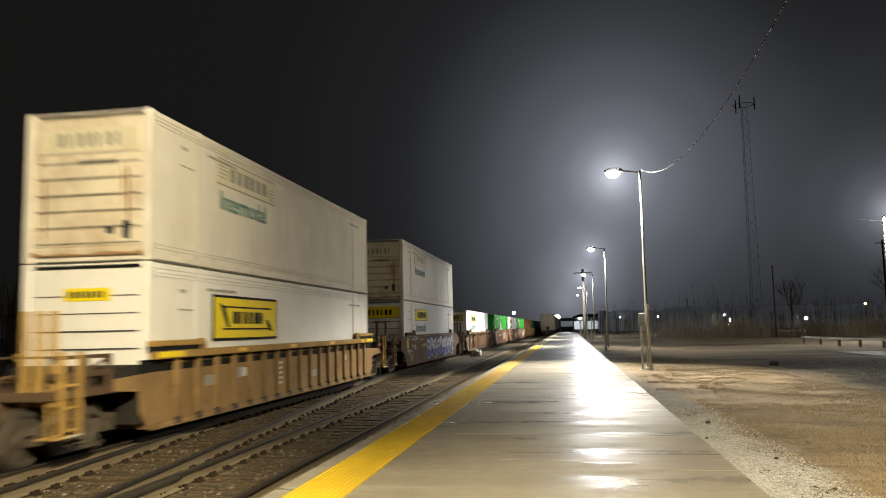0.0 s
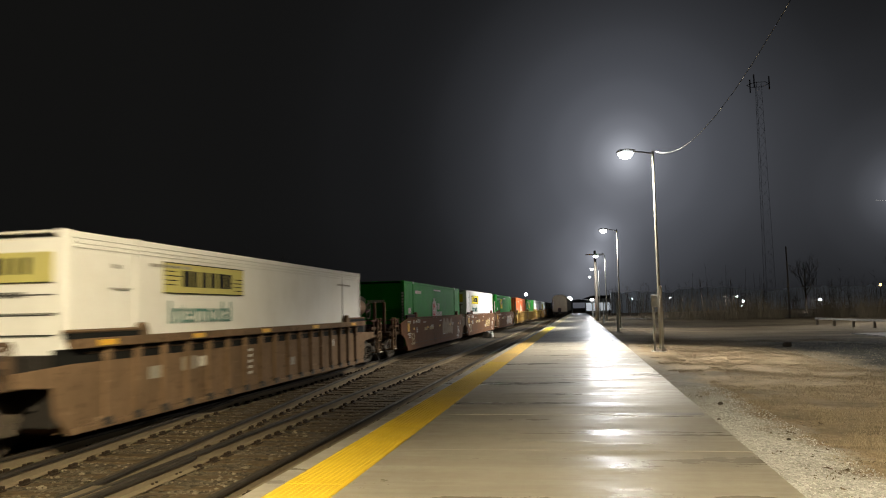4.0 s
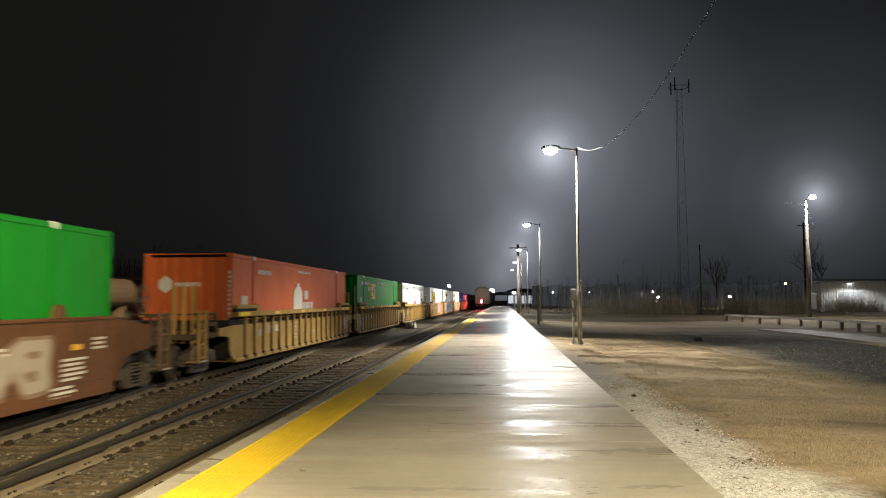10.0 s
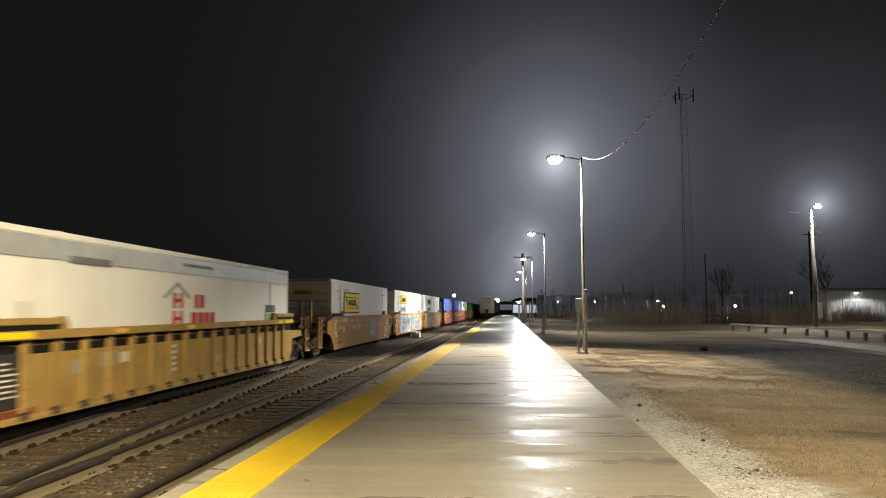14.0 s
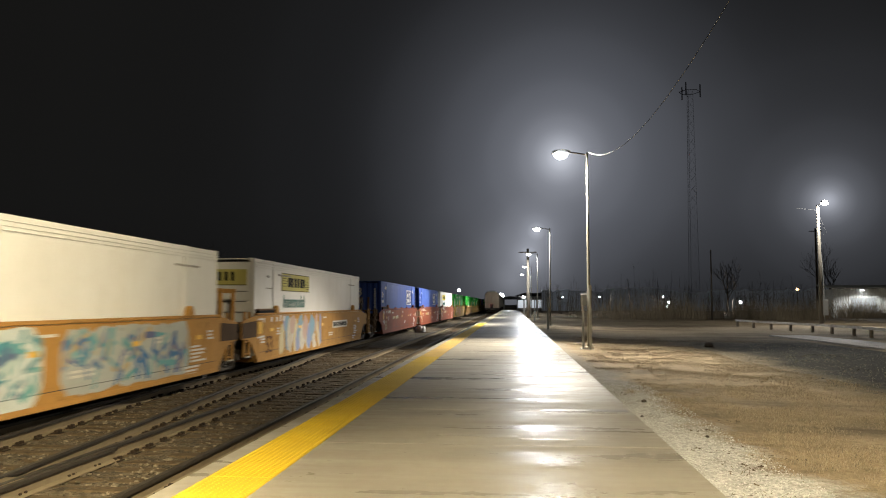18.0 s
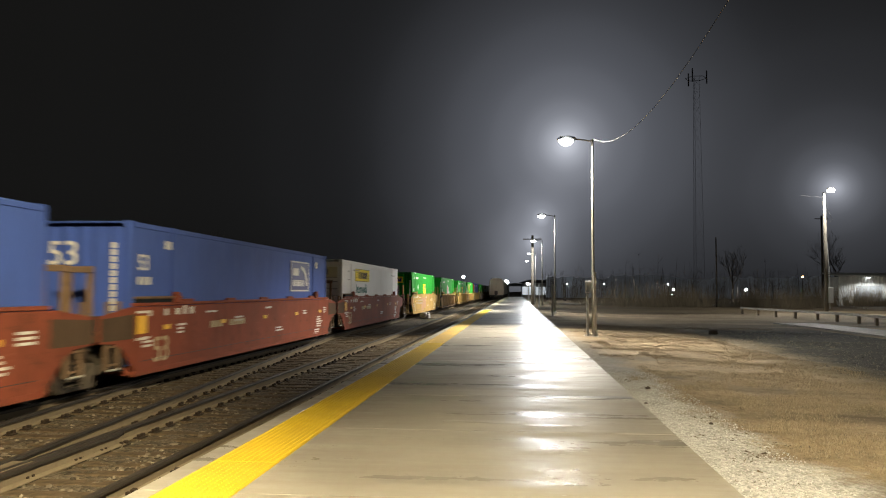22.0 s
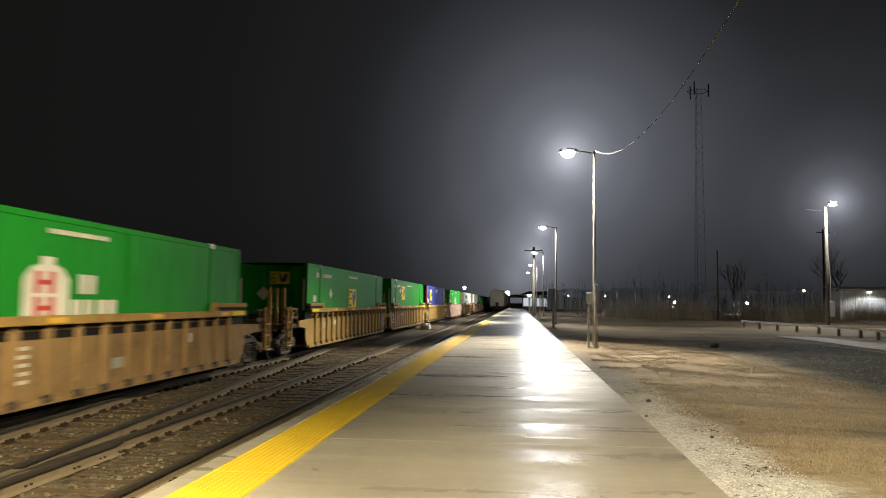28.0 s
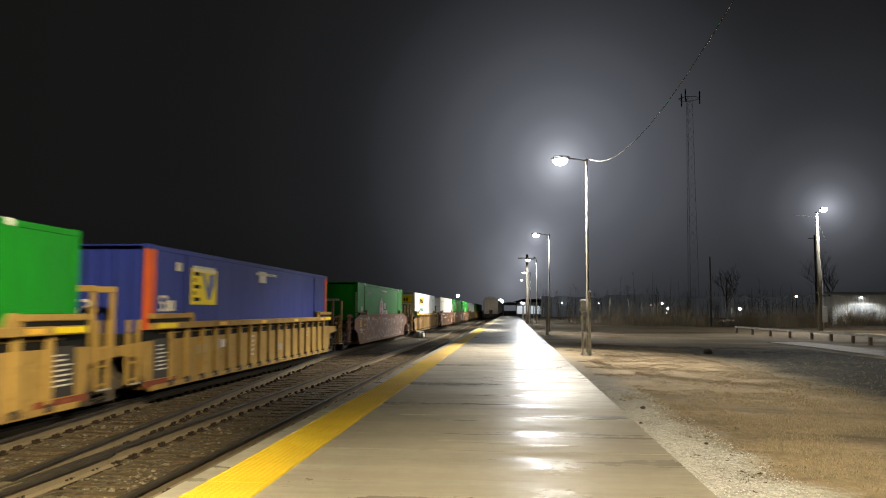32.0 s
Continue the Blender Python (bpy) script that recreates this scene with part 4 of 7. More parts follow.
        made("end_sign", lambda bm: box(bm, -CW + 0.30, CW - 0.24, 0.016, 0.036, 2.08, 2.62 if kind == "hunt" else 2.56), {"hunt": YELLOW_MARK, "hunt_dull": DULL_SIGN}.get(kind, FADED_SIGN), root, label="faded pale sign panel" if old else "sign panel")
        if old:
            for x, z0, w, h in ((0.40, 0.52, 0.15, 0.15), (0.74, 0.42, 0.15, 0.34)):
                made("dark_plate", lambda bm: box(bm, x, x + w, 0.02, 0.04, z0, z0 + h), GRAPH, root)
        made("end_lettering", lambda bm: ([box(bm, -0.62 + 0.2 * i, -0.62 + 0.2 * i + rg.uniform(0.07, 0.14), 0.012, 0.017, 2.22, 2.48) for i in range(7)],
                                          box(bm, -CW + 0.30, CW - 0.24, 0.012, 0.017, 2.08, 2.10)), BLACK_MARK_SHADE if kind in ("hunt", "hunt_dull") else FADED_INK, root)
        made("end_stencil", lambda bm: [box(bm, -0.2 + 0.09 * i, -0.14 + 0.09 * i, 0.022, 0.028, 1.86, 1.95) for i in range(9)], GRAPH, root)
    if kind == "hunt_logo":
        strip("sign_border", BLACK_MARK_SHADE, 2.68, 6.5, 1.36, 2.38)
        made("sign_panel", lambda bm: box(bm, f, f + 0.007, 2.75, 6.43, 1.42, 2.32), YELLOW_MARK, root, label="yellow sign with dark scroll shapes")
        made("sign_lettering", lambda bm: (bars(bm, f + 0.006, 3.7, 5.6, 1.74, 2.02, 6, rg), box(bm, f + 0.006, f + 0.010, 3.2, 6.1, 2.10, 2.14), box(bm, f + 0.006, f + 0.010, 3.2, 6.1, 1.60, 1.64),
                                      prism(bm, [(3.0, 2.2), (3.3, 2.12), (3.55, 1.66), (3.4, 1.66), (3.2, 1.92)], "x", f + 0.006, f + 0.010),
                                      prism(bm, [(6.2, 1.54), (5.9, 1.6), (5.7, 1.84), (5.85, 1.84), (6.05, 1.7)], "x", f + 0.006, f + 0.010)), BLACK_MARK_SHADE, root)
        made("end_sign", lambda bm: box(bm, -0.42, 0.52, 0.016, 0.036, 2.18, 2.42), YELLOW_MARK, root, label="small yellow sign")
        made("end_lettering", lambda bm: [box(bm, -0.34 + 0.11 * i, -0.27 + 0.11 * i, 0.012, 0.017, 2.24, 2.36) for i in range(7)], GRAPH, root)
    if kind.startswith("silo"):
        ink = WHITE_MARK if kind != "silo_white" else RED_MARK
        y0 = 6.6 if kind != "silo_white" else 6.35
        if kind == "silo_white":
            strip("top_band", GREY_PANEL, 0.2, CL - 0.2, 2.40, 2.76, label="translucent grey band")
            made("roof_mark", lambda bm: prism(bm, [(y0 - 0.2, 1.85), (y0 + 0.55, 2.2), (y0 + 1.3, 1.85), (y0 + 1.22, 1.8), (y0 + 0.55, 2.12), (y0 - 0.12, 1.8)], "x", f - 0.01, f + 0.003), GREY_PANEL, root)
            strip("green_panel", paint("pale_green", (0.42, 0.6, 0.36)), 13.6, 14.6, 1.22, 1.42)
            strip("stencil", GRAPH, 13.6, 14.6, 1.46, 1.7, 5)
        else:
            made("silo_mark", lambda bm: prism(bm, [(y0, 1.10), (y0 + 1.25, 1.10), (y0 + 1.25, 1.82), (y0 + 1.05, 2.0), (y0 + 0.80, 2.06), (y0 + 0.80, 2.18), (y0 + 0.45, 2.18),
                                                    (y0 + 0.45, 2.06), (y0 + 0.20, 2.0), (y0, 1.82)], "x", f - 0.01, f + 0.003), WHITE_MARK, root, label="white silo shaped mark")
        bar = RED_MARK if kind != "silo_orange" else WHITE_MARK
        if kind != "silo_orange":
            made("red_emblem", lambda bm: [(box(bm, f + 0.002, f + 0.006, y0 + 0.28, y0 + 0.45, z, z + 0.36), box(bm, f + 0.002, f + 0.006, y0 + 0.66, y0 + 0.83, z, z + 0.36),
                                          box(bm, f + 0.002, f + 0.006, y0 + 0.45, y0 + 0.66, z + 0.14, z + 0.22)) for z in (1.16, 1.58)], bar, root)
        strip("name_lettering", ink, y0 + 1.55, y0 + 2.2, 1.58, 1.92, 2)
        strip("name_lettering", ink, y0 + 1.35, y0 + 3.0, 1.18, 1.48, 4)
        strip("number_row", WHITE_MARK if kind != "silo_white" else GRAPH, 2.35, 3.75, 2.36, 2.50, 11)
        strip("slogan", WHITE_MARK if kind != "silo_white" else GRAPH, 7.2, 9.1, 2.57, 2.65, 16)
        strip("size_plate", WHITE_MARK, 0.8, 1.35, 1.42, 1.68, 2)
        if kind != "silo_white":
            made("hex_mark", lambda bm: prism(bm, [(-0.85, 2.12), (-0.66, 2.26), (-0.47, 2.12), (-0.47, 1.90), (-0.66, 1.76), (-0.85, 1.90)], "y", 0.004, 0.034), WHITE_MARK, root)
            made("end_row", lambda bm: [box(bm, -0.38 + 0.11 * i, -0.30 + 0.11 * i, 0.012, 0.034, 1.94 + 0.0 * i, 2.06) for i in range(7)], WHITE_MARK, root)
            made("number_column", lambda bm: [box(bm, CW - 0.12, CW - 0.04, -0.005, 0.004, 1.0 + 0.13 * i, 1.09 + 0.13 * i) for i in range(11)], WHITE_MARK, root)
            end_text("53", 0.34, WHITE_MARK, root, 0.1, 0.022, 0.95)
    if kind.startswith("square"):
        y0, z0 = {"square_green": (4.25, 1.62), "square_green_low": (7.12, 1.18), "square_blue": (2.2, 1.62)}[kind]
        strip("square_mark", YELLOW_MARK, y0, y0 + 1.62, z0, z0 + 0.88, label="yellow square mark")
        made("mark_shape", lambda bm: [box(bm, f + 0.002, f + 0.006, y0 + 0.12, y0 + 0.24 + 0.28 * (i % 2 == 0), z0 + 0.08 + 0.155 * i, z0 + 0.17 + 0.155 * i) for i in range(5)], BLACK_MARK_SHADE, root)
        made("mark_shape", lambda bm: prism(bm, [(y0 + 0.62, z0 + 0.78), (y0 + 0.80, z0 + 0.78), (y0 + 0.98, z0 + 0.40), (y0 + 1.08, z0 + 0.74), (y0 + 1.48, z0 + 0.80), (y0 + 1.46, z0 + 0.52),
                                                 (y0 + 1.2, z0 + 0.12), (y0 + 1.0, z0 + 0.12), (y0 + 0.82, z0 + 0.42)], "x", f + 0.002, f + 0.006), NAVY, root)
        strip("number_row", WHITE_MARK, 2.3, 3.7, 2.42, 2.56, 11)
        strip("stencil", WHITE_MARK, 1.3, 1.7, 2.38, 2.58, 2)
        strip("slogan", WHITE_MARK, 7.0, 9.0, 2.54, 2.62, 16)
        strip("size_plate", WHITE_MARK, 0.9, 1.35, 1.46, 1.70, 2)
        if kind != "square_blue":
            dz = 2.2 if kind == "square_green" else 1.8
            made("diamond_plate", lambda bm: prism(bm, [(3.36, dz), (3.66, dz + 0.22), (3.96, dz), (3.66, dz - 0.22)], "x", f - 0.01, f + 0.003), WHITE_MARK, root, label="white diamond placard frame")
            made("diamond_plate", lambda bm: prism(bm, [(-0.6, 1.75), (-0.34, 2.0), (-0.08, 1.75), (-0.34, 1.5)], "y", 0.012, 0.034), WHITE_MARK, root)
            made("end_square", lambda bm: box(bm, -0.1, 0.62, 0.012, 0.034, 2.1, 2.55), YELLOW_MARK, root, label="yellow square mark")
            made("end_shape", lambda bm: ([box(bm, -0.06, 0.0 + 0.12 * (i % 2 == 0), 0.006, 0.013, 2.15 + 0.075 * i, 2.19 + 0.075 * i) for i in range(5)],
                                          prism(bm, [(0.22, 2.48), (0.3, 2.48), (0.36, 2.3), (0.42, 2.45), (0.56, 2.48), (0.5, 2.18), (0.3, 2.18)], "y", 0.006, 0.013)), NAVY, root)
            made("edge_plate", lambda bm: box(bm, -0.002, 0.07, -0.006, 0.004, 1.15, 2.3), WHITE_MARK, root, pose(CW - 0.16, 0, 0))
            made("edge_plate", lambda bm: box(bm, -0.002, 0.07, -0.006, 0.004, 1.15, 2.3), WHITE_MARK, root, pose(-CW + 0.08, 0, 0))
            end_text("53", 0.30, WHITE_MARK, root, -0.1, 0.024, 1.2)
        else:
            made("white_plate", lambda bm: box(bm, -0.55, 0.05, 0.012, 0.034, 0.85, 1.25), WHITE_MARK, root)
            strip("white_plate", WHITE_MARK, 0.45, 1.05, 1.0, 1.38)
            strip("white_plate", WHITE_MARK, 7.3, 7.95, 2.32, 2.66)
            end_text("53", 0.52, WHITE_MARK, root, -0.5, 0.022, 1.35)
            side_text("53", 0.5, WHITE_MARK, root, f, 0.45, 1.46)
    if kind == "blue":
        end_text("53", 0.68, WHITE_MARK, root, -0.48, 0.022, 2.02)
        made("diamond_plate", lambda bm: prism(bm, [(-1.18, 1.85), (-0.98, 2.06), (-0.78, 1.85), (-0.98, 1.64)], "y", 0.012, 0.034), GREY_PANEL, root)
        side_text("53", 0.46, WHITE_MARK, root, f, 0.3, 1.92)
        strip("stencil", WHITE_MARK, 0.3, 0.9, 1.62, 1.78, 3)
        strip("stencil", WHITE_MARK, 1.5, 1.9, 2.4, 2.58, 2)
        strip("stencil", WHITE_MARK, CL - 1.75, CL - 1.4, 2.35, 2.58, 2)
        made("number_column", lambda bm: [box(bm, CW - 0.42, CW - 0.32, 0.012, 0.034, 0.95 + 0.14 * i, 1.06 + 0.14 * i) for i in range(11)], WHITE_MARK, root)
        y0, z0 = 11.15, 1.48
        made("logo_frame", lambda bm: [box(bm, f - 0.01, f + 0.003, *q) for q in ((y0, y0 + 2.35, z0, z0 + 0.05), (y0, y0 + 2.35, z0 + 1.0, z0 + 1.05), (y0, y0 + 0.08, z0, z0 + 1.05),
                                                                                  (y0 + 2.27, y0 + 2.35, z0, z0 + 1.05))], WHITE_MARK, root, label="white square frame")
        made("logo_panel", lambda bm: box(bm, f - 0.012, f + 0.001, y0 + 0.08, y0 + 2.27, z0 + 0.05, z0 + 1.0), NAVY, root)
        made("logo_lettering", lambda bm: (bars(bm, f + 0.002, y0 + 0.25, y0 + 1.75, z0 + 0.18, z0 + 0.40, 6, rg), box(bm, f + 0.002, f + 0.006, y0 + 0.25, y0 + 0.95, z0 + 0.55, z0 + 0.80)), WHITE_MARK, root)
        made("logo_arc", lambda bm: prism(bm, [(y0 + 1.25 + 0.85 * math.sin(a) * r, z0 + 0.22 + 0.68 * math.cos(a) * r) for r, sq in ((1.0, 1), (0.8, -1)) for a in [i * 0.2 for i in range(9)][::sq]],
                                          "x", f + 0.002, f + 0.006), WHITE_MARK, root)
    return root


PROTO = {}


def container(kind, u, z=0.43, tilt=0.0):
    """A container whose near end stands u metres along the train."""
    if kind not in PROTO:
        PROTO[kind] = ob = container_proto(kind)
    else:
        ob = copy_thing(PROTO[kind], Matrix())
    ob["u"], ob["z"] = u, z
    return ob


# ---------------------------------------------------------------- well cars; local y = 0 at the container's near end, z = 0 at the rail
def car_paint(kind):
    return {"brown": paint("car_brown", (0.15, 0.070, 0.034), (0.06, 0.036, 0.020), 0.55, 0.6, 0, 0.5, wear=0.4),
            "tan": paint("car_tan", (0.31, 0.20, 0.088), (0.13, 0.08, 0.038), 0.7, 0.6, 0, 0.6, wear=0.35),
            "yellow": paint("car_yellow", (0.41, 0.265, 0.080), (0.17, 0.105, 0.042), 0.6, 0.55, 0, 0.5, wear=0.3),
            "orange": paint("car_orange", (0.46, 0.245, 0.066), (0.22, 0.125, 0.048), 0.4, 0.5, 0, 0.4, wear=0.35),
            "red": paint("car_red", (0.235, 0.062, 0.032), (0.09, 0.036, 0.022), 0.55, 0.5, 0, 0.5, wear=0.5),
            "grime": paint("car_grime_and_lip_shade", (0.20, 0.13, 0.078), (0.08, 0.055, 0.033), 0.7, 0.65, 0, 0.6, wear=0.7),
            "rose": paint("car_rose", (0.36, 0.21, 0.145), (0.15, 0.09, 0.06), 0.5, 0.55, 0, 0.5, wear=0.45)}[kind]


def wheelset_build(bm):
    for s in (-1, 1):
        lathe(bm, [(s * 0.66, 0.10), (s * 0.665, 0.33), (s * 0.675, 0.40), (s * 0.66, 0.47), (s * 0.70, 0.47), (s * 0.715, 0.425), (s * 0.80, 0.415),
                   (s * 0.80, 0.36), (s * 0.765, 0.33), (s * 0.775, 0.15), (s * 0.81, 0.12), (s * 0.81, 0.06)], "x", 22)
    lathe(bm, [(-0.98, 0.065), (-0.64, 0.085), (0.64, 0.085), (0.98, 0.065)], "x", 12)
    for q in range(3):
        a = q * 2 * math.pi / 3
        box(bm, 0.985, 1.01, math.cos(a) * 0.05 - 0.015, math.cos(a) * 0.05 + 0.015, math.sin(a) * 0.05 - 0.015, math.sin(a) * 0.05 + 0.015)


def side_frame_build(bm):       # cast frame, drawn as one outline with the window left open
    prism(bm, [(-1.08, 0.50), (-1.08, 0.62), (-0.72, 0.66), (-0.42, 0.80), (0.42, 0.80), (0.72, 0.66), (1.08, 0.62), (1.08, 0.50), (0.74, 0.52), (0.44, 0.66),
               (0.36, 0.68), (-0.36, 0.68), (-0.44, 0.66), (-0.74, 0.52)], "x", -0.07, 0.07)
    prism(bm, [(-0.74, 0.52), (-0.62, 0.58), (-0.40, 0.20), (0.40, 0.20), (0.62, 0.58), (0.74, 0.52), (0.50, 0.12), (-0.50, 0.12)], "x", -0.07, 0.07)
    for y in (-0.38, 0.30):
        box(bm, -0.06, 0.06, y, y + 0.08, 0.2, 0.69)
    for y in (-1.0, 0.78):
        box(bm, -0.09, 0.10, y, y + 0.22, 0.33, 0.52)


def truck(parent, y):
    t = part("truck", mesh_of("truck_bolster", lambda bm: (box(bm, -1.0, 1.0, -0.2, 0.2, 0.40, 0.66), box(bm, -0.3, 0.3, -0.3, 0.3, 0.64, 0.78)), TRUCK_STEEL, bevel=0.03), parent, pose(0, y, 0))
    fr = mesh_of("side_frame", side_frame_build, TRUCK_STEEL, bevel=0.012)
    sp = mesh_of("spring_nest", lambda bm: [box(bm, -0.055, 0.055, yy - 0.05, yy + 0.05, 0.215 + 0.075 * k, 0.255 + 0.075 * k) for yy in (-0.14, 0.0, 0.14) for k in range(6)], TRUCK_STEEL, bevel=0.01)
    for s in (-1, 1):
        part("side_frame", fr, t, pose(s * 0.99, 0, 0))
        part("spring_nest", sp, t, pose(s * 1.0, 0, 0))
    ws = mesh_of("wheelset", wheelset_build, WHEEL_STEEL)
    for s in (-0.89, 0.89):
        w = part("wheelset", ws, t, pose(0, s, 0.42))
        w["spin"] = s
    return t


WORN_TREAD = plain("worn_tread", (0.52, 0.49, 0.42), 0.5, 0.2, 0.2)


def ladder(parent, x, y, z0, z1, w, mat):
    me = mesh_of(("grab_ladder", mat.name, round(z1 - z0, 2), w), lambda bm: ([box(bm, -0.03, 0.03, q - 0.045, q + 0.045, 0, z1 - z0) for q in (0, w)],
                 [box(bm, -0.012, 0.012, 0.02, w - 0.02, 0.06 + 0.34 * i, 0.10 + 0.34 * i) for i in range(max(1, int((z1 - z0) / 0.34)))]), mat)
    ob = part("grab_ladder", me, parent, pose(x, y, z0))
    if w > 0.1:
        part("tread", mesh_of(("tread", w), lambda bm: box(bm, 0.014, 0.075, 0.02, w - 0.02, -0.03, 0.005), WORN_TREAD, bevel=0.008), ob, None, "tread worn to bare metal")
    return ob


END_GRIME = paint("end_grime", (0.10, 0.066, 0.042), (0.05, 0.035, 0.022), 0.6, 0.7)
LABELS = {"brown": "brown steel well car with worn stencils", "tan": "rusty tan ribbed well car", "yellow": "dirty yellow ribbed well car",
          "orange": "orange tan well car with painted graffiti", "red": "red oxide well car with white stencils", "grime": "grimy brown ribbed well car",
          "rose": "faded rose well car with pale graffiti"}


def well_car(u, ribbed, hue, near, far, gear=False, seed=0, smooth_top=False):
    """near, far: 'link' where units share a truck, 'end' where the car ends in a coupler."""
    rg = random.Random(seed)
    mat = car_paint(hue)
    trim = car_paint("yellow") if hue == "tan" else mat
    root = thing("well_car", LABELS[hue], "freight car", group="well cars of the train")
    root["u"], root["z"] = u, 0.0
    a0 = -1.42 if near == "link" else -3.0
    a1 = CL + (1.42 if far == "link" else 3.0)
    key = (hue, ribbed, near, far)
    foot0, foot1 = -0.30, CL + 0.30
    out0 = a0 + 0.10 if near == "link" else -1.15
    out1 = a1 - 0.10 if far == "link" else CL + 1.55
    if ribbed:
        outline = [(foot0 + 0.3, 0.26), (foot1 - 0.3, 0.26), (foot1, 0.55), (foot1 + 0.05, 0.95), (out1, 1.02), (out1, 1.22), (CL - 0.1, 1.27), (0.1, 1.27), (out0, 1.22), (out0, 1.02), (foot0 - 0.05, 0.95), (foot0, 0.55)]
    else:
        outline = [(foot0 + 0.45, 0.22), (foot1 - 0.45, 0.22), (foot1 + 0.15, 0.80), (foot1 + 0.5, 0.92), (out1, 0.95), (out1, 1.45), (CL + 0.2, 1.60), (-0.2, 1.60), (out0, 1.45), (out0, 0.95), (foot0 - 0.5, 0.92), (foot0 - 0.15, 0.80)]
    side_me = mesh_of(("well_side", *key), lambda bm: prism(bm, outline, "x", -0.02, 0.02), mat, bevel=0.006)
    xo = 1.345 if ribbed else 1.385
    part("side_panel", side_me, root, pose(xo, 0, 0))
    part("side_panel", side_me, root, pose(-xo, 0, 0))
    chord = mesh_of(("top_chord", *key), lambda bm: box(bm, -0.05, 0.125 if ribbed else 0.05, 0.0, CL, 0, 0.15 if ribbed else 0.07), trim, bevel=0.012)
    for s in (-1, 1):
        part("top_chord", chord, root, pose(s * 1.37, 0, 1.50 if ribbed else 1.61))
    sill = mesh_of(("side_sill", *key), lambda bm: box(bm, -0.05, 0.05, foot0 + 0.35, foot1 - 0.35, 0, 0.11), mat, bevel=0.01)
    for s in (-1, 1):
        part("side_sill", sill, root, pose(s * 1.365, 0, 0.215))
    if ribbed:
        rib_me = mesh_of(("rib", hue), lambda bm: prism(bm, [(-0.055, 0.32), (0.055, 0.32), (0.085, 0.60), (0.085, 1.36), (0.05, 1.50), (-0.05, 1.50), (-0.085, 1.36), (-0.085, 0.60)], "x", -0.045, 0.045), mat, bevel=0.012)
        for k in range(17):
            y = 0.95 + (CL - 1.9) * k / 16
            part("rib", rib_me, root, pose(1.385, y, 0))
        bar_me = mesh_of(("guard_bar", hue), lambda bm: tube(bm, [(0, 0.5, 0), (0, CL - 0.5, 0)], 0.018, 6), mat)
        part("guard_bar", bar_me, root, pose(1.34, 0, 1.42))
        # black strip puts the shade inside the slots into colour
        part("slot_web", mesh_of("slot_web", lambda bm: box(bm, 1.306, 1.322, -0.3, CL + 0.3, 1.22, 1.50), BLACK_MARK_SHADE), root, None, "dark inner web seen through the slots")
        dark = mesh_of("test_panel", lambda bm: box(bm, -0.004, 0.012, 0, 0.75, 0.45, 1.30), DARK_STEEL)
        lower = mesh_of("warning_panel", lambda bm: box(bm, -0.002, 0.014, -0.2, 1.35, 0.30, 0.43), car_paint("red"))
        for y in ([0.15] if near == "link" else []) + ([CL - 0.9] if far == "link" else []):
            part("test_panel", dark, root, pose(1.365, y, 0), "dark panel with pale stencils")
            part("warning_panel", lower, root, pose(1.366, y - 0.2, 0), "dull red panel")
            part("stencil", mesh_of("panel_stencil", lambda bm: [box(bm, 0, 0.004, 0.12, 0.12 + q, 1.14 - 0.085 * i, 1.17 - 0.085 * i) for i, q in enumerate((0.3, 0.35, 0.5, 0.42, 0.5, 0.44, 0.5))], WHITE_MARK), root, pose(1.379, y, 0))
        foot_me = mesh_of("rib_foot", lambda bm: prism(bm, [(-0.11, 0.255), (0.11, 0.255), (0.085, 0.36), (0.02, 0.40), (-0.07, 0.37)], "x", -0.02, 0.052), DARK_STEEL)
        for k in range(17):
            part("rib_foot", foot_me, root, pose(1.385, 0.95 + (CL - 1.9) * k / 16, 0), "dark stained rib foot")
        for y in (-0.1, CL - 1.9):
            # black bar painted in for the shaded gap under the lip
            part("lip_slot", mesh_of("lip_slot", lambda bm: box(bm, -0.05, 0.06, 0.02, 1.98, 0, 0.085), BLACK_MARK_SHADE), root, pose(1.39, y, 1.648), "dark slot under the raised edge")
            part("lip", mesh_of(("lip", hue), lambda bm: box(bm, -0.06, 0.10, 0, 2.0, 0, 0.11), trim, bevel=0.015), root, pose(1.39, y, 1.735), "raised yellow edge")
        for y, z, w, h in ((2.35, 0.86, 0.50, 0.22), (3.40, 0.92, 0.56, 0.26), (9.1, 0.62, 0.42, 0.2)):
            part("patch_plate", mesh_of(("patch_plate", w), lambda bm: box(bm, 0, 0.004, 0, w, 0, h), FADED_INK), root, pose(1.367, y + rg.uniform(-0.2, 0.2), z), "pale weathered stencil plate")
        part("stencil", mesh_of("column_stencil", lambda bm: [box(bm, 0, 0.004, rgq * 0.07, 0.34, 0.6 + 0.13 * i, 0.66 + 0.13 * i) for i, rgq in enumerate((0, 2, 1, 0, 2))], WHITE_MARK), root, pose(1.367, 6.35, 0))
    else:
        tab = mesh_of(("tab", hue), lambda bm: prism(bm, [(0, 0), (0.75, 0), (0.65, 0.09), (0.10, 0.09)], "x", -0.03, 0.03), mat)
        if smooth_top:
            for k in range(5):
                part("tab", tab, root, pose(1.38, 2.2 + 2.75 * k, 1.655))
        # the grime paint on this lip stands in for its shade
        part("lip", mesh_of(("lip", hue), lambda bm: box(bm, -0.09, 0.04, 0, 2.1, 0, 0.055), paint("car_brown_edge", (0.10, 0.06, 0.04)) if hue == "brown" else car_paint("grime"), bevel=0.02), root, pose(1.38, 0.15, 1.755))
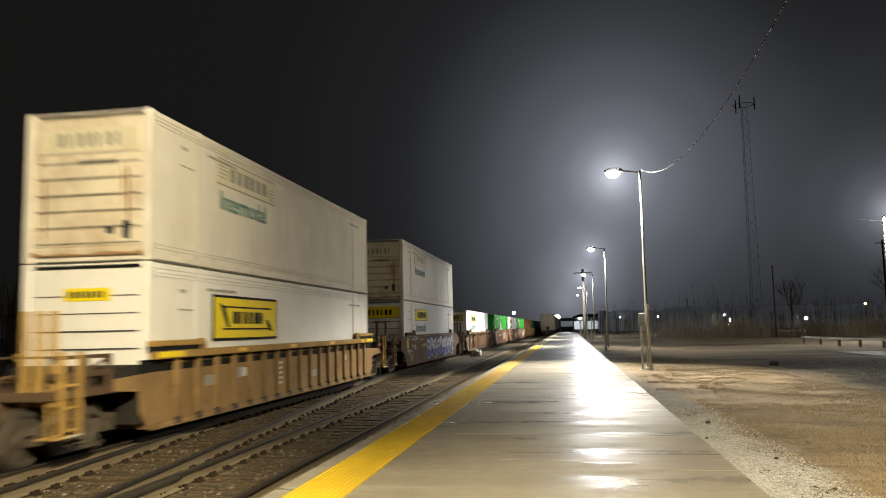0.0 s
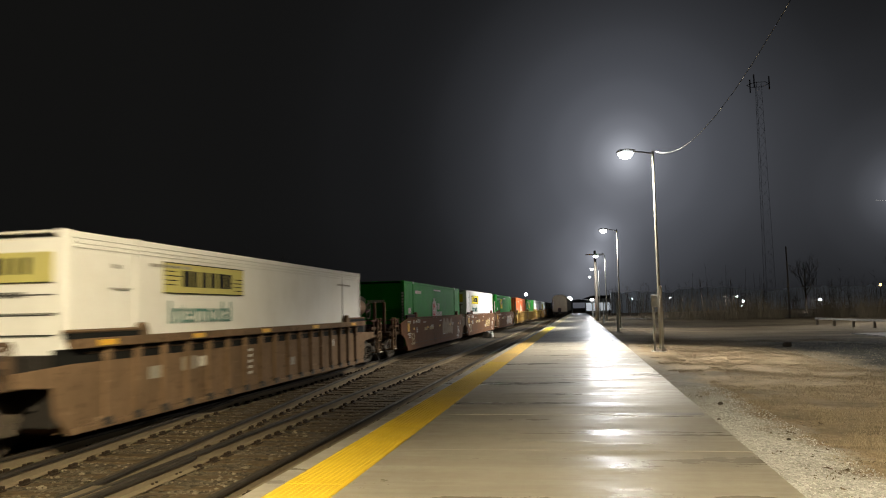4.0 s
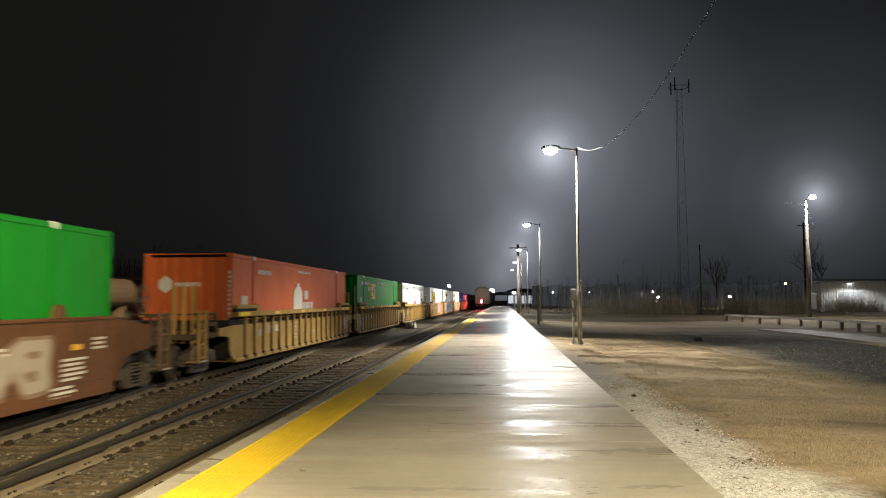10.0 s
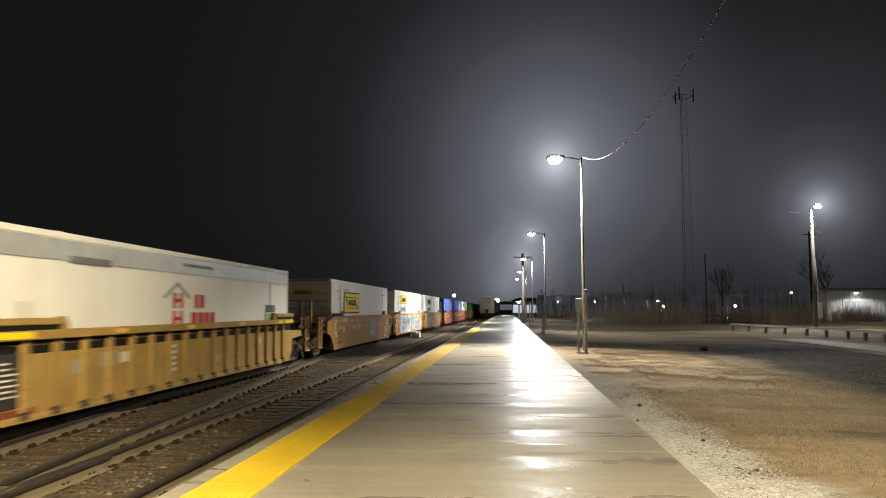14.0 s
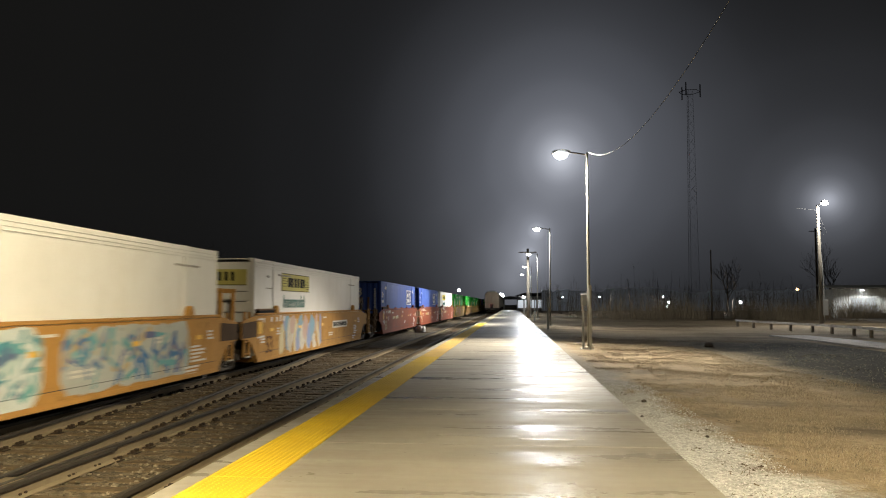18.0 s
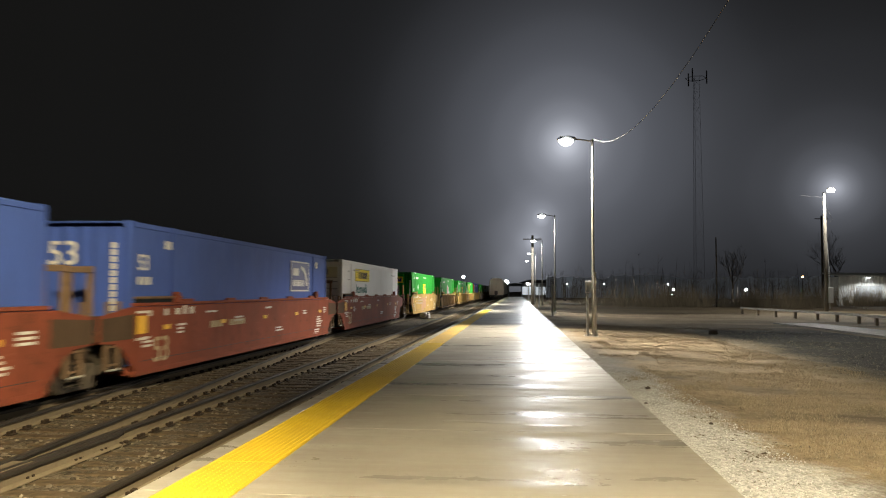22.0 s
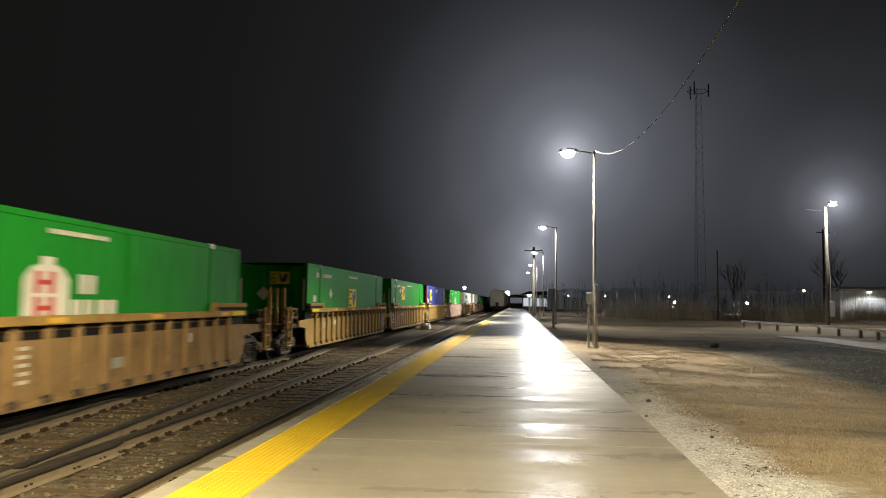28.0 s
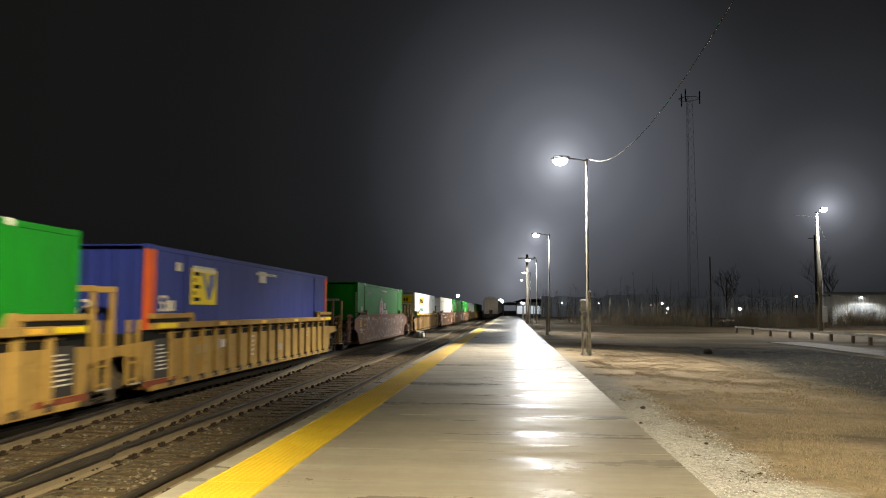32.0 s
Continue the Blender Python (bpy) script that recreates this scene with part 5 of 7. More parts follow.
        # the same black bar of painted shade under the smooth car's lip
        part("lip_slot", mesh_of("lip_shade_low", lambda bm: box(bm, -0.085, 0.02, 0.02, 2.08, 0, 0.105), BLACK_MARK_SHADE), root, pose(1.38, 0.15, 1.665), "dark slot under the raised edge")
        line = mesh_of(("seam", hue), lambda bm: box(bm, -0.003, 0.006, 0.3, CL - 0.3, 0.50, 0.512), DARK_STEEL)
        part("seam", line, root, pose(1.404, 0, 0))
    lump = mesh_of(("guide", hue), lambda bm: prism(bm, [(-0.20, 0), (0.20, 0), (0.15, 0.16), (0.06, 0.25), (-0.06, 0.25), (-0.15, 0.16)], "x", -0.07, 0.05), trim, bevel=0.02)
    for y in (1.95, CL - 1.95):
        part("guide", lump, root, pose(1.40, y, 1.62 if ribbed else 1.655))
    for y in (0.2, 5.4, 10.7, CL - 0.2):
        part("cross_beam", mesh_of(("cross_beam", hue), lambda bm: box(bm, -1.3, 1.3, -0.15, 0.15, 0.24, 0.40), mat), root, pose(0, y, 0))
    etrim = car_paint("grime") if hue in ("red", "brown") else trim
    # ends: deck over the truck, bulkhead, beam, ladders, steps
    for sgn, kind, yc in ((-1, near, 0.0), (1, far, CL)):
        L = (1.35 if kind == "link" else 2.75)
        y0, y1 = sorted((yc + sgn * 0.12, yc + sgn * L))
        part("end_deck", mesh_of(("end_deck", hue, kind, sgn), lambda bm: (box(bm, -1.30, 1.30, y0 - yc, y1 - yc, 0.98, 1.12), box(bm, -0.45, 0.45, y0 - yc, y1 - yc, 0.70, 0.98)), END_GRIME, bevel=0.02), root, pose(0, yc, 0))
        part("bulkhead", mesh_of(("bulkhead", hue), lambda bm: (box(bm, -1.28, 1.28, -0.05, 0.05, 0.35, 1.42), [box(bm, x - 0.08, x + 0.08, -0.11, 0.11, 0.6, 1.40) for x in (-0.9, -0.3, 0.3, 0.9)]), DARK_STEEL, bevel=0.012), root, pose(0, yc + sgn * 0.16, 0))
        slim = kind == "link" or ribbed
        half = 0.045 if slim else 0.08
        pst = mesh_of(("end_post", etrim.name, slim), lambda bm: prism(bm, [(-half, 0.9), (half, 0.9), (half - 0.005, 2.35), (0.005 - half, 2.35)], "x", -0.05, 0.05), etrim, bevel=0.01)
        yy = yc + sgn * (1.0 if kind == "link" else 2.55)
        if kind == "end" and sgn < 0 or kind == "link":
            for q in (0.62, 1.02) if kind == "link" else (0.72, 0.96, 1.20) if ribbed else (0.62, 1.02):
                part("end_post", pst, root, pose(q, yy, 0))
            if kind == "link":
                part("post_tie", mesh_of(("post_tie", etrim.name), lambda bm: box(bm, 0.52, 1.12, -0.02, 0.02, 2.26, 2.38), etrim, bevel=0.008), root, pose(0, yy - 0.06, 0))
                if not ribbed:
                    part("end_beam", mesh_of(("end_beam", sgn), lambda bm: prism(bm, [(0.02, 0.98), (1.28, 0.98), (1.28, 1.40), (0.02, 1.46)] if sgn > 0 else [(-1.28, 0.98), (-0.02, 0.98), (-0.02, 1.46), (-1.28, 1.40)], "x", 1.4075, 1.417), END_GRIME), root, pose(0, yc, 0), "dark grimy beam over the truck")
        ladder(root, 1.36, yc + sgn * (0.78 if kind == "link" else 2.35) - 0.2, 0.45, 1.72, 0.42, etrim)
        part("handrail", mesh_of(("handrail", etrim.name, kind), lambda bm: tube(bm, [(-1.2, 0, 1.1), (-1.2, 0, 1.6), (1.2, 0, 1.6), (1.2, 0, 1.1)], 0.025, 6), END_GRIME), root, pose(0, yc + sgn * (0.55 if kind == "link" else 1.0), 0)) if kind == "end" else None
        if kind == "end":
            y2, y3 = sorted((yc + sgn * (1.15 if sgn < 0 else 1.5), yc + sgn * 2.72))
            part("side_rail", mesh_of(("side_rail", sgn), lambda bm: (box(bm, 1.26, 1.31, y2 - yc, y3 - yc, 1.30, 1.40), box(bm, 1.26, 1.31, y2 - yc, y3 - yc, 1.60, 1.66),
                                                                     [box(bm, 1.255, 1.315, q - 0.05, q + 0.05, 1.10, 1.66) for q in (y2 - yc + 0.3, (y2 + y3) / 2 - yc + 0.1, y3 - yc - 0.08)],
                                                                     prism(bm, [(y2 - yc, 1.12), (y2 - yc + 0.18, 1.12), (y3 - yc, 1.60), (y3 - yc - 0.16, 1.60)], "x", 1.27, 1.30)), END_GRIME, bevel=0.008), root, pose(0, yc, 0), "grimy open railing over the truck")
            part("brake_pipe", mesh_of(("brake_pipe", sgn), lambda bm: tube(bm, [(1.18, y2 - yc, 1.2), (1.2, (y2 + y3) / 2 - yc, 1.26), (0.9, y3 - yc, 1.22), (-0.8, y3 - yc, 1.22)], 0.03, 7), END_GRIME), root, pose(0, yc, 0))
            part("step", mesh_of(("step", etrim.name), lambda bm: (box(bm, -0.18, 0.18, -0.22, 0.22, 0, 0.03), box(bm, -0.02, 0.02, -0.22, -0.19, 0, 0.6), box(bm, -0.02, 0.02, 0.19, 0.22, 0, 0.6)), etrim), root, pose(1.25, yc + sgn * 2.5, 0.42))
            part("coupler", mesh_of(("coupler", sgn), lambda bm: (box(bm, -0.09, 0.09, min(0, sgn * 0.75), max(0, sgn * 0.75), 0.78, 0.96), box(bm, -0.20, 0.18, min(sgn * 0.55, sgn * 0.82), max(sgn * 0.55, sgn * 0.82), 0.72, 1.02)), TRUCK_STEEL, bevel=0.03), root, pose(0, yc + sgn * 2.62, 0))
            part("air_hose", mesh_of(("air_hose", sgn), lambda bm: tube(bm, [(0.35, 0, 0.85), (0.38, sgn * 0.25, 0.55), (0.30, sgn * 0.5, 0.42), (0.12, sgn * 0.68, 0.5)], 0.025, 7), GRAPH), root, pose(0, yc + sgn * 2.6, 0))
            truck(root, yc + sgn * 1.72)
    if near == "link":
        part("articulation", mesh_of("articulation", lambda bm: (box(bm, -0.3, 0.3, -1.0, 0.9, 0.62, 0.95), box(bm, -1.28, 1.28, -0.1, 0.1, 0.80, 0.98)), TRUCK_STEEL, bevel=0.04), root, pose(0, -1.46, 0))
        truck(root, -1.47)
    if gear:
        part("air_tank", mesh_of(("air_tank", hue), lambda bm: (lathe(bm, [(-0.72, 0.05), (-0.69, 0.22), (-0.58, 0.30), (0.58, 0.30), (0.69, 0.22), (0.72, 0.05)], "y", 18), box(bm, -0.12, 0.12, -0.45, -0.35, -1.05, -0.25), box(bm, -0.12, 0.12, 0.35, 0.45, -1.05, -0.25)), paint("tank_paint", (0.22, 0.15, 0.10), (0.10, 0.07, 0.045), 0.5, 0.6), smooth=False), root, pose(0.78, CL + 0.98, 2.14), "round brown air reservoir")
        part("brake_wheel", mesh_of("brake_wheel", lambda bm: ([tube(bm, [(0, 0.30 * math.cos(i * 0.5236), 0.30 * math.sin(i * 0.5236)), (0, 0.30 * math.cos((i + 1) * 0.5236), 0.30 * math.sin((i + 1) * 0.5236))], 0.02, 6) for i in range(12)],
                                                               [tube(bm, [(0, 0, 0), (0, 0.3 * math.cos(a), 0.3 * math.sin(a))], 0.015, 6) for a in (0.3, 1.87, 3.44, 5.0)], box(bm, -0.12, 0.02, -0.05, 0.05, -0.05, 0.05)), TRUCK_STEEL), root, pose(1.1, CL + 1.8, 2.0))
        part("valve_box", mesh_of("valve_box", lambda bm: (box(bm, -0.3, 0.3, -0.2, 0.2, 0, 0.4), box(bm, -0.1, 0.1, -0.1, 0.1, 0.4, 0.62)), TRUCK_STEEL, bevel=0.03), root, pose(0.5, CL + 2.2, 1.13))
    # reflectors, stencils and wear on the platform side
    fx = 1.407 if not ribbed else 1.366
    refl = mesh_of(("reflector", 1), lambda bm: box(bm, 0, 0.006, 0, 0.32, 0, 0.10), AMBER_MARK)
    for y in ((1.3, 4.6, 8.0, 11.4, 14.6) if not ribbed else ()):
        part("reflector", refl, root, pose(fx, y, 1.10), "amber reflector")
    if ribbed:
        refl2 = mesh_of(("reflector", 2), lambda bm: box(bm, 0, 0.006, 0, 0.5, 0, 0.09), AMBER_MARK)
        for y in (0.55, 3.6, 7.0, 10.6, 14.4):
            part("reflector", refl2, root, pose(1.497, y, 1.53), "amber reflector")
        for y in (4.1, 12.6):
            part("stencil", mesh_of(("rib_stencil", 1), lambda bm: box(bm, 0, 0.004, 0, 0.28, 0, 0.2), WHITE_MARK), root, pose(fx, y, 0.95))
        if hue in ("yellow", "tan"):
            part("yellow_flash", mesh_of("yellow_flash", lambda bm: box(bm, 0, 0.008, 0, 0.95, 0, 0.10), YELLOW_MARK), root, pose(1.497, 0.05, 1.53))
            part("yellow_flash", CACHE["yellow_flash"], root, pose(1.497, CL - 1.0, 1.53))
    else:
        part("reflector", mesh_of(("reflector", 3), lambda bm: box(bm, 0, 0.006, 0, 0.42, 0, 0.36), AMBER_MARK), root, pose(fx, 0.10, 1.06), "amber panel")
        part("stencil", mesh_of("panel_line", lambda bm: [box(bm, 0, 0.004, 0, 0.5, z, z + 0.05) for z in (0.93, 1.47)], WHITE_MARK), root, pose(fx, 0.08, 0))
        side_text("53", 0.74, paint("cream_stencil", (0.52, 0.44, 0.28), (0.22, 0.14, 0.08), 0.5, 0.6) if hue != "orange" else car_paint("brown"), root, fx, 0.85, 0.45)

        def lines(bm):
            for y, z, n, w in ((0.35, 0.95, 3, 0.5), (2.0, 1.15, 3, 0.45), (5.6, 1.2, 2, 0.7), (9.2, 0.75, 2, 0.9), (12.4, 1.2, 2, 0.5), (14.3, 0.92, 5, 0.9), (14.0, 0.45, 3, 0.8), (15.3, 1.25, 3, 0.5)):
                for i in range(n):
                    box(bm, 0, 0.004, y, y + w * rg.uniform(0.55, 1), z - 0.085 * i, z - 0.085 * i + 0.045)
        part("stencil", mesh_of(("side_stencil", seed), lines, WHITE_MARK), root, pose(fx, 0, 0))
        part("stencil", mesh_of("edge_stencil", lambda bm: [box(bm, 0, 0.004, y, y + w, 1.40, 1.40 + h) for y, w, h in ((0.6, 0.12, 0.12), (1.35, 0.16, 0.14), (1.9, 0.2, 0.14), (2.3, 0.16, 0.2), (2.65, 0.2, 0.16), (3.6, 0.7, 0.04), (8.2, 0.55, 0.05))], WHITE_MARK), root, pose(fx, 0, 0))
        part("stencil", mesh_of(("owner_stencil", 1), lambda bm: (bars(bm, 0, 3.9, 4.75, 1.02, 1.18, 6, random.Random(1), 0.004), bars(bm, 0, 5.2, 6.4, 1.02, 1.18, 10, random.Random(2), 0.004)), paint("cream_stencil", (0.52, 0.44, 0.28))), root, pose(fx, 0, 0))
    return root


def graffiti(car, y0, y1, z0, z1, colours, seed, fx=1.409):
    """Sprayed panel: fat rounded shapes side by side with a pale rim, shaded below, that spell nothing; one colour alone is a painted-over patch."""
    rg = random.Random(seed)
    mats = [paint("spray_%s" % "_".join(str(int(c * 100)) for c in col), col, (0.25, 0.2, 0.15), 0.35, 0.55, wear=0.2) for col in colours]
    zm, zh = (z0 + z1) / 2, (z1 - z0) / 2

    def blob(cy, cz, ry, rz, lean, ph, lump=0.12, power=0.62):
        """Outline of a swollen rounded form."""
        pts = []
        for i in range(26):
            a = i * 2 * math.pi / 26
            c, q = math.cos(a), math.sin(a)
            k = 1 + lump * math.sin(3 * a + ph) + lump * 0.6 * math.sin(5 * a + 2 * ph)
            py, pz = math.copysign(abs(c) ** power, c) * ry * k, math.copysign(abs(q) ** power, q) * rz * k
            pts.append((cy + py + lean * pz, min(z1 + 0.04, max(z0 - 0.04, cz + pz))))
        return pts

    def laid(name, layer, shapes, mat, label):
        made(name, lambda bm: [prism(bm, p, "x", fx + 0.0012 * layer, fx + 0.0012 * layer + 0.001) for p in shapes], mat, car, label=label)
    if len(mats) == 1:
        laid("graffiti", 0, [blob((y0 + y1) / 2, zm, (y1 - y0) / 2, zh * 0.95, 0.0, seed, 0.04, 0.35)], mats[0], "painted-over patch")
        return
    n = max(2, round((y1 - y0) / 1.05))
    w = (y1 - y0) / n
    forms = [(y0 + w * (k + 0.5), zm + rg.uniform(-0.08, 0.08) * zh, w * rg.uniform(0.52, 0.62), zh * rg.uniform(0.84, 1.0), rg.uniform(-0.25, 0.3), rg.uniform(0, 6.28)) for k in range(n)]
    laid("graffiti", 0, [blob(*f) for f in forms[::2]], mats[0], "sprayed graffiti rim")
    laid("graffiti", 0.5, [blob(*f) for f in forms[1::2]], mats[0], "sprayed graffiti rim")
    laid("graffiti", 1.5, [blob(f[0], f[1], f[2] * 0.84, f[3] * 0.86, f[4], f[5]) for f in forms], mats[1], "sprayed graffiti forms")
    if len(mats) > 2:
        laid("graffiti", 2.5, [blob(f[0] - 0.25 * f[4] * f[3], f[1] - f[3] * 0.42, f[2] * 0.74, f[3] * 0.38, f[4], f[5] + 1, 0.16) for f in forms], mats[2], "sprayed graffiti shading")
    holes = []
    for f in forms:
        for dz in rg.choice(((0.32, -0.36), (0.1, ), (0.35, ), (-0.3, ))):
            holes.append(blob(f[0] + rg.uniform(-0.1, 0.25) * f[2] + f[4] * dz * f[3], f[1] + dz * f[3], f[2] * rg.uniform(0.18, 0.34), f[3] * rg.uniform(0.10, 0.20), f[4], f[5], 0.1, 0.8))
    laid("graffiti", 3.5, holes, mats[0], "pale gaps in the graffiti")
    if len(mats) > 3:
        spots = [blob(f[0] + rg.uniform(-0.5, 0.5) * f[2], f[1] + rg.uniform(-0.7, 0.6) * f[3], rg.uniform(0.03, 0.09), rg.uniform(0.03, 0.08), 0, f[5], 0.1, 0.9) for f in forms for _ in range(5)]
        laid("graffiti", 4.5, spots, mats[3], "sprayed graffiti spots")


def bubbles(car, y0, y1, z0, z1, colours, seed, fx=1.409):
    """Row of tall swollen pastel strokes, leaning to and fro over one another on the bare car paint."""
    rg = random.Random(seed)
    n = 17
    layers = {}
    for k in range(n):
        cy, rz = y0 + (y1 - y0) * (k + 0.5) / n, (z1 - z0) / 2 * rg.uniform(0.38, 0.95)
        cz = (z0 + z1) / 2 + ((z1 - z0) / 2 - rz) * rg.choice((-1, 1))
        ry, lean, ph = (y1 - y0) / n * rg.uniform(0.65, 1.2), rg.choice((-0.28, -0.1, 0.12, 0.3)), rg.uniform(0, 6.28)
        form = []
        for i in range(24):
            a = i * math.pi / 12
            pz = math.sin(a) * rz
            py = math.cos(a) * ry * (1 + 0.35 * math.sin(a * 2 + ph) + 0.15 * math.sin(3 * a + ph))
            form.append((cy + py + lean * pz, cz + pz))
        layers.setdefault(k * 3 % len(colours), []).append((k, form))
    for c, forms in layers.items():
        made("graffiti", lambda bm: [prism(bm, f, "x", fx + 0.0002 * k, fx + 0.0002 * k + 0.0016) for k, f in forms],
             paint("pastel_%d" % c, colours[c], (0.40, 0.28, 0.16), 0.45, 0.55, wear=0.25), car, label="sprayed pastel strokes")


def shards(car, y0, y1, z0, z1, rim, colours, seed, count=70, fx=1.409):
    """Angular sprayed piece: slanting strokes of several colours, lying across one another on a pale ground."""
    rg = random.Random(seed)

    def spray(col):
        return paint("spray_%s" % "_".join(str(int(c * 100)) for c in col), col, (0.25, 0.2, 0.15), 0.35, 0.55, wear=0.2)
    n = 22
    top = [(y0 + (y1 - y0) * i / n, z1 - 0.22 * abs(noise.noise(Vector((i * 0.9, seed, 0)))) - (0.35 if i in (0, n) else 0)) for i in range(n + 1)]
    low = [(y0 + (y1 - y0) * i / n, z0 + 0.16 * abs(noise.noise(Vector((i * 0.8, seed, 5)))) + (0.3 if i in (0, n) else 0)) for i in range(n, -1, -1)]
    made("graffiti", lambda bm: prism(bm, top + low, "x", fx, fx + 0.001), spray(rim), car, label="pale ground of a sprayed piece")
    sets = [[] for _ in colours]
    for q in range(count):
        w, ln = rg.uniform(0.06, 0.17), rg.uniform(0.22, 0.62)
        a = rg.choice((1.2, 1.35, 0.5, -0.45, 1.9, 0.05)) + rg.uniform(-0.2, 0.2)
        cy = y0 + (y1 - y0) * (q + 0.5) / count + rg.uniform(-0.15, 0.15)
        cz = rg.uniform(z0 + 0.2, z1 - 0.2)
        d, e = (math.cos(a) * ln / 2, math.sin(a) * ln / 2), (-math.sin(a) * w / 2, math.cos(a) * w / 2)
        k = rg.uniform(0.2, 1.5)
        pts = [(cy - d[0] - e[0], cz - d[1] - e[1]), (cy + d[0] - e[0] * k, cz + d[1] - e[1] * k), (cy + d[0] * 1.12, cz + d[1] * 1.12), (cy + d[0] + e[0] * k, cz + d[1] + e[1] * k), (cy - d[0] + e[0], cz - d[1] + e[1]), (cy - d[0] * 1.1, cz - d[1] * 1.1)]
        pts = [(min(y1 - 0.05, max(y0 + 0.05, y)), min(z1 - 0.05, max(z0 + 0.08, z))) for y, z in pts]
        sets[rg.randrange(len(colours))].append((pts, q))
    for col, group in zip(colours, sets):
        made("graffiti", lambda bm: [prism(bm, p, "x", fx + 0.0012 + 0.00004 * q, fx + 0.0022 + 0.00004 * q) for p, q in group], spray(col), car, label="sprayed strokes")


# the train in order: metres along it, car colour and make, its ends, and the load
TRAIN = [
    (-9.3, True, "tan", "end", "end", False, ["hunt"]),
    (13.55, True, "tan", "end", "end", False, ["hunt_logo", "hunt_old"]),
    (36.5, False, "grime", "end", "end", True, ["hunt", "hunt_old"]),
    (59.5, True, "grime", "end", "end", True, ["hunt_dull"]),
    (82.75, False, "brown", "end", "link", False, ["silo_green"]),
    (101.9, False, "brown", "link", "link", False, ["hunt"]),
    (121.0, False, "brown", "link", "end", True, ["square_green"]),
    (144.1, True, "yellow", "end", "link", False, ["silo_orange"]),
    (163.4, True, "yellow", "link", "link", False, ["square_green"]),
    (182.4, True, "yellow", "link", "end", False, ["silo_white"]),
    (205.4, False, "orange", "end", "link", False, ["hunt_logo"]),
    (224.7, False, "orange", "link", "link", False, ["hunt_plain"]),
    (243.8, False, "orange", "link", "end", True, ["hunt_dull"]),
    (266.6, False, "red", "end", "link", False, ["blue"]),
    (285.6, False, "red", "link", "link", False, ["blue"]),
    (304.7, False, "red", "link", "end", True, ["hunt_plain"]),
    (327.8, False, "yellow", "end", "end", False, ["square_green_low"]),
    (350.4, True, "tan", "end", "end", False, ["silo_green"]),
    (373.6, True, "yellow", "end", "link", False, ["square_green_low"]),
    (392.8, True, "yellow", "link", "link", False, ["square_green"]),
    (411.7, True, "yellow", "link", "end", False, ["square_blue"]),
    (434.5, False, "rose", "end", "end", False, ["silo_green"]),
    (458.0, True, "tan", "end", "end", False, ["hunt"]),
    (480.6, False, "brown", "end", "link", False, ["white"]),
    (499.7, False, "brown", "link", "link", False, ["square_green"]),
    (518.8, False, "brown", "link", "end", False, ["silo_green"]),
    (541.8, True, "tan", "end", "end", False, ["white"]),
    (564.8, True, "yellow", "end", "link", False, ["square_green"]),
    (584.0, True, "yellow", "link", "end", False, ["hunt"]),
]
CREAM_MARK = paint("cream_mark", (0.60, 0.48, 0.24), (0.2, 0.1, 0.05), 0.4, 0.55)
RED_WORN = paint("worn_red", (0.42, 0.10, 0.04), (0.45, 0.30, 0.11), 0.6, 0.6, 0, 0.5)
RUNNING, cars = [], {}
for i, (u, ribbed, hue, near, far, gear, loads) in enumerate(TRAIN):
    car = well_car(u, ribbed, hue, near, far, gear, i, smooth_top=hue in ("yellow", "red"))
    cars[i] = car
    RUNNING.append(car)
    for k, kind in enumerate(loads):
        RUNNING.append(container(kind, u, 0.43 + 2.92 * k))
graffiti(cars[2], 5.4, 14.9, 0.3, 1.6, [(0.05, 0.07, 0.25), (0.56, 0.56, 0.58), (0.12, 0.13, 0.34), (0.07, 0.10, 0.33)], 21)
graffiti(cars[10], 9.0, 11.0, 0.42, 1.5, [(0.36, 0.42, 0.44)], 22)
graffiti(cars[10], 11.1, 13.6, 0.42, 1.5, [(0.50, 0.25, 0.15)], 23)
shards(cars[11], 2.2, 8.4, 0.28, 1.6, (0.56, 0.62, 0.60), [(0.08, 0.28, 0.34), (0.10, 0.20, 0.42), (0.16, 0.40, 0.40), (0.60, 0.64, 0.60), (0.05, 0.08, 0.24)], 24, 110)
shards(cars[11], 8.9, 14.2, 0.34, 1.56, (0.42, 0.44, 0.42), [(0.07, 0.18, 0.36), (0.14, 0.36, 0.40), (0.09, 0.13, 0.30), (0.46, 0.36, 0.22)], 25, 80)
bubbles(cars[12], 2.4, 7.9, 0.30, 1.58, [(0.60, 0.52, 0.32), (0.22, 0.36, 0.46), (0.50, 0.36, 0.30), (0.26, 0.32, 0.50), (0.58, 0.54, 0.44)], 26)
graffiti(cars[16], 5.0, 8.2, 0.35, 1.5, [(0.42, 0.25, 0.12), (0.40, 0.22, 0.14)], 27)
graffiti(cars[6], 9.5, 14.0, 0.4, 1.4, [(0.26, 0.17, 0.12), (0.42, 0.36, 0.30)], 28)
graffiti(cars[4], 9.0, 12.5, 0.6, 1.5, [(0.25, 0.17, 0.12), (0.36, 0.28, 0.2)], 29)
graffiti(cars[21], 2.0, 15.0, 0.3, 1.5, [(0.50, 0.42, 0.38), (0.34, 0.22, 0.17)], 30)
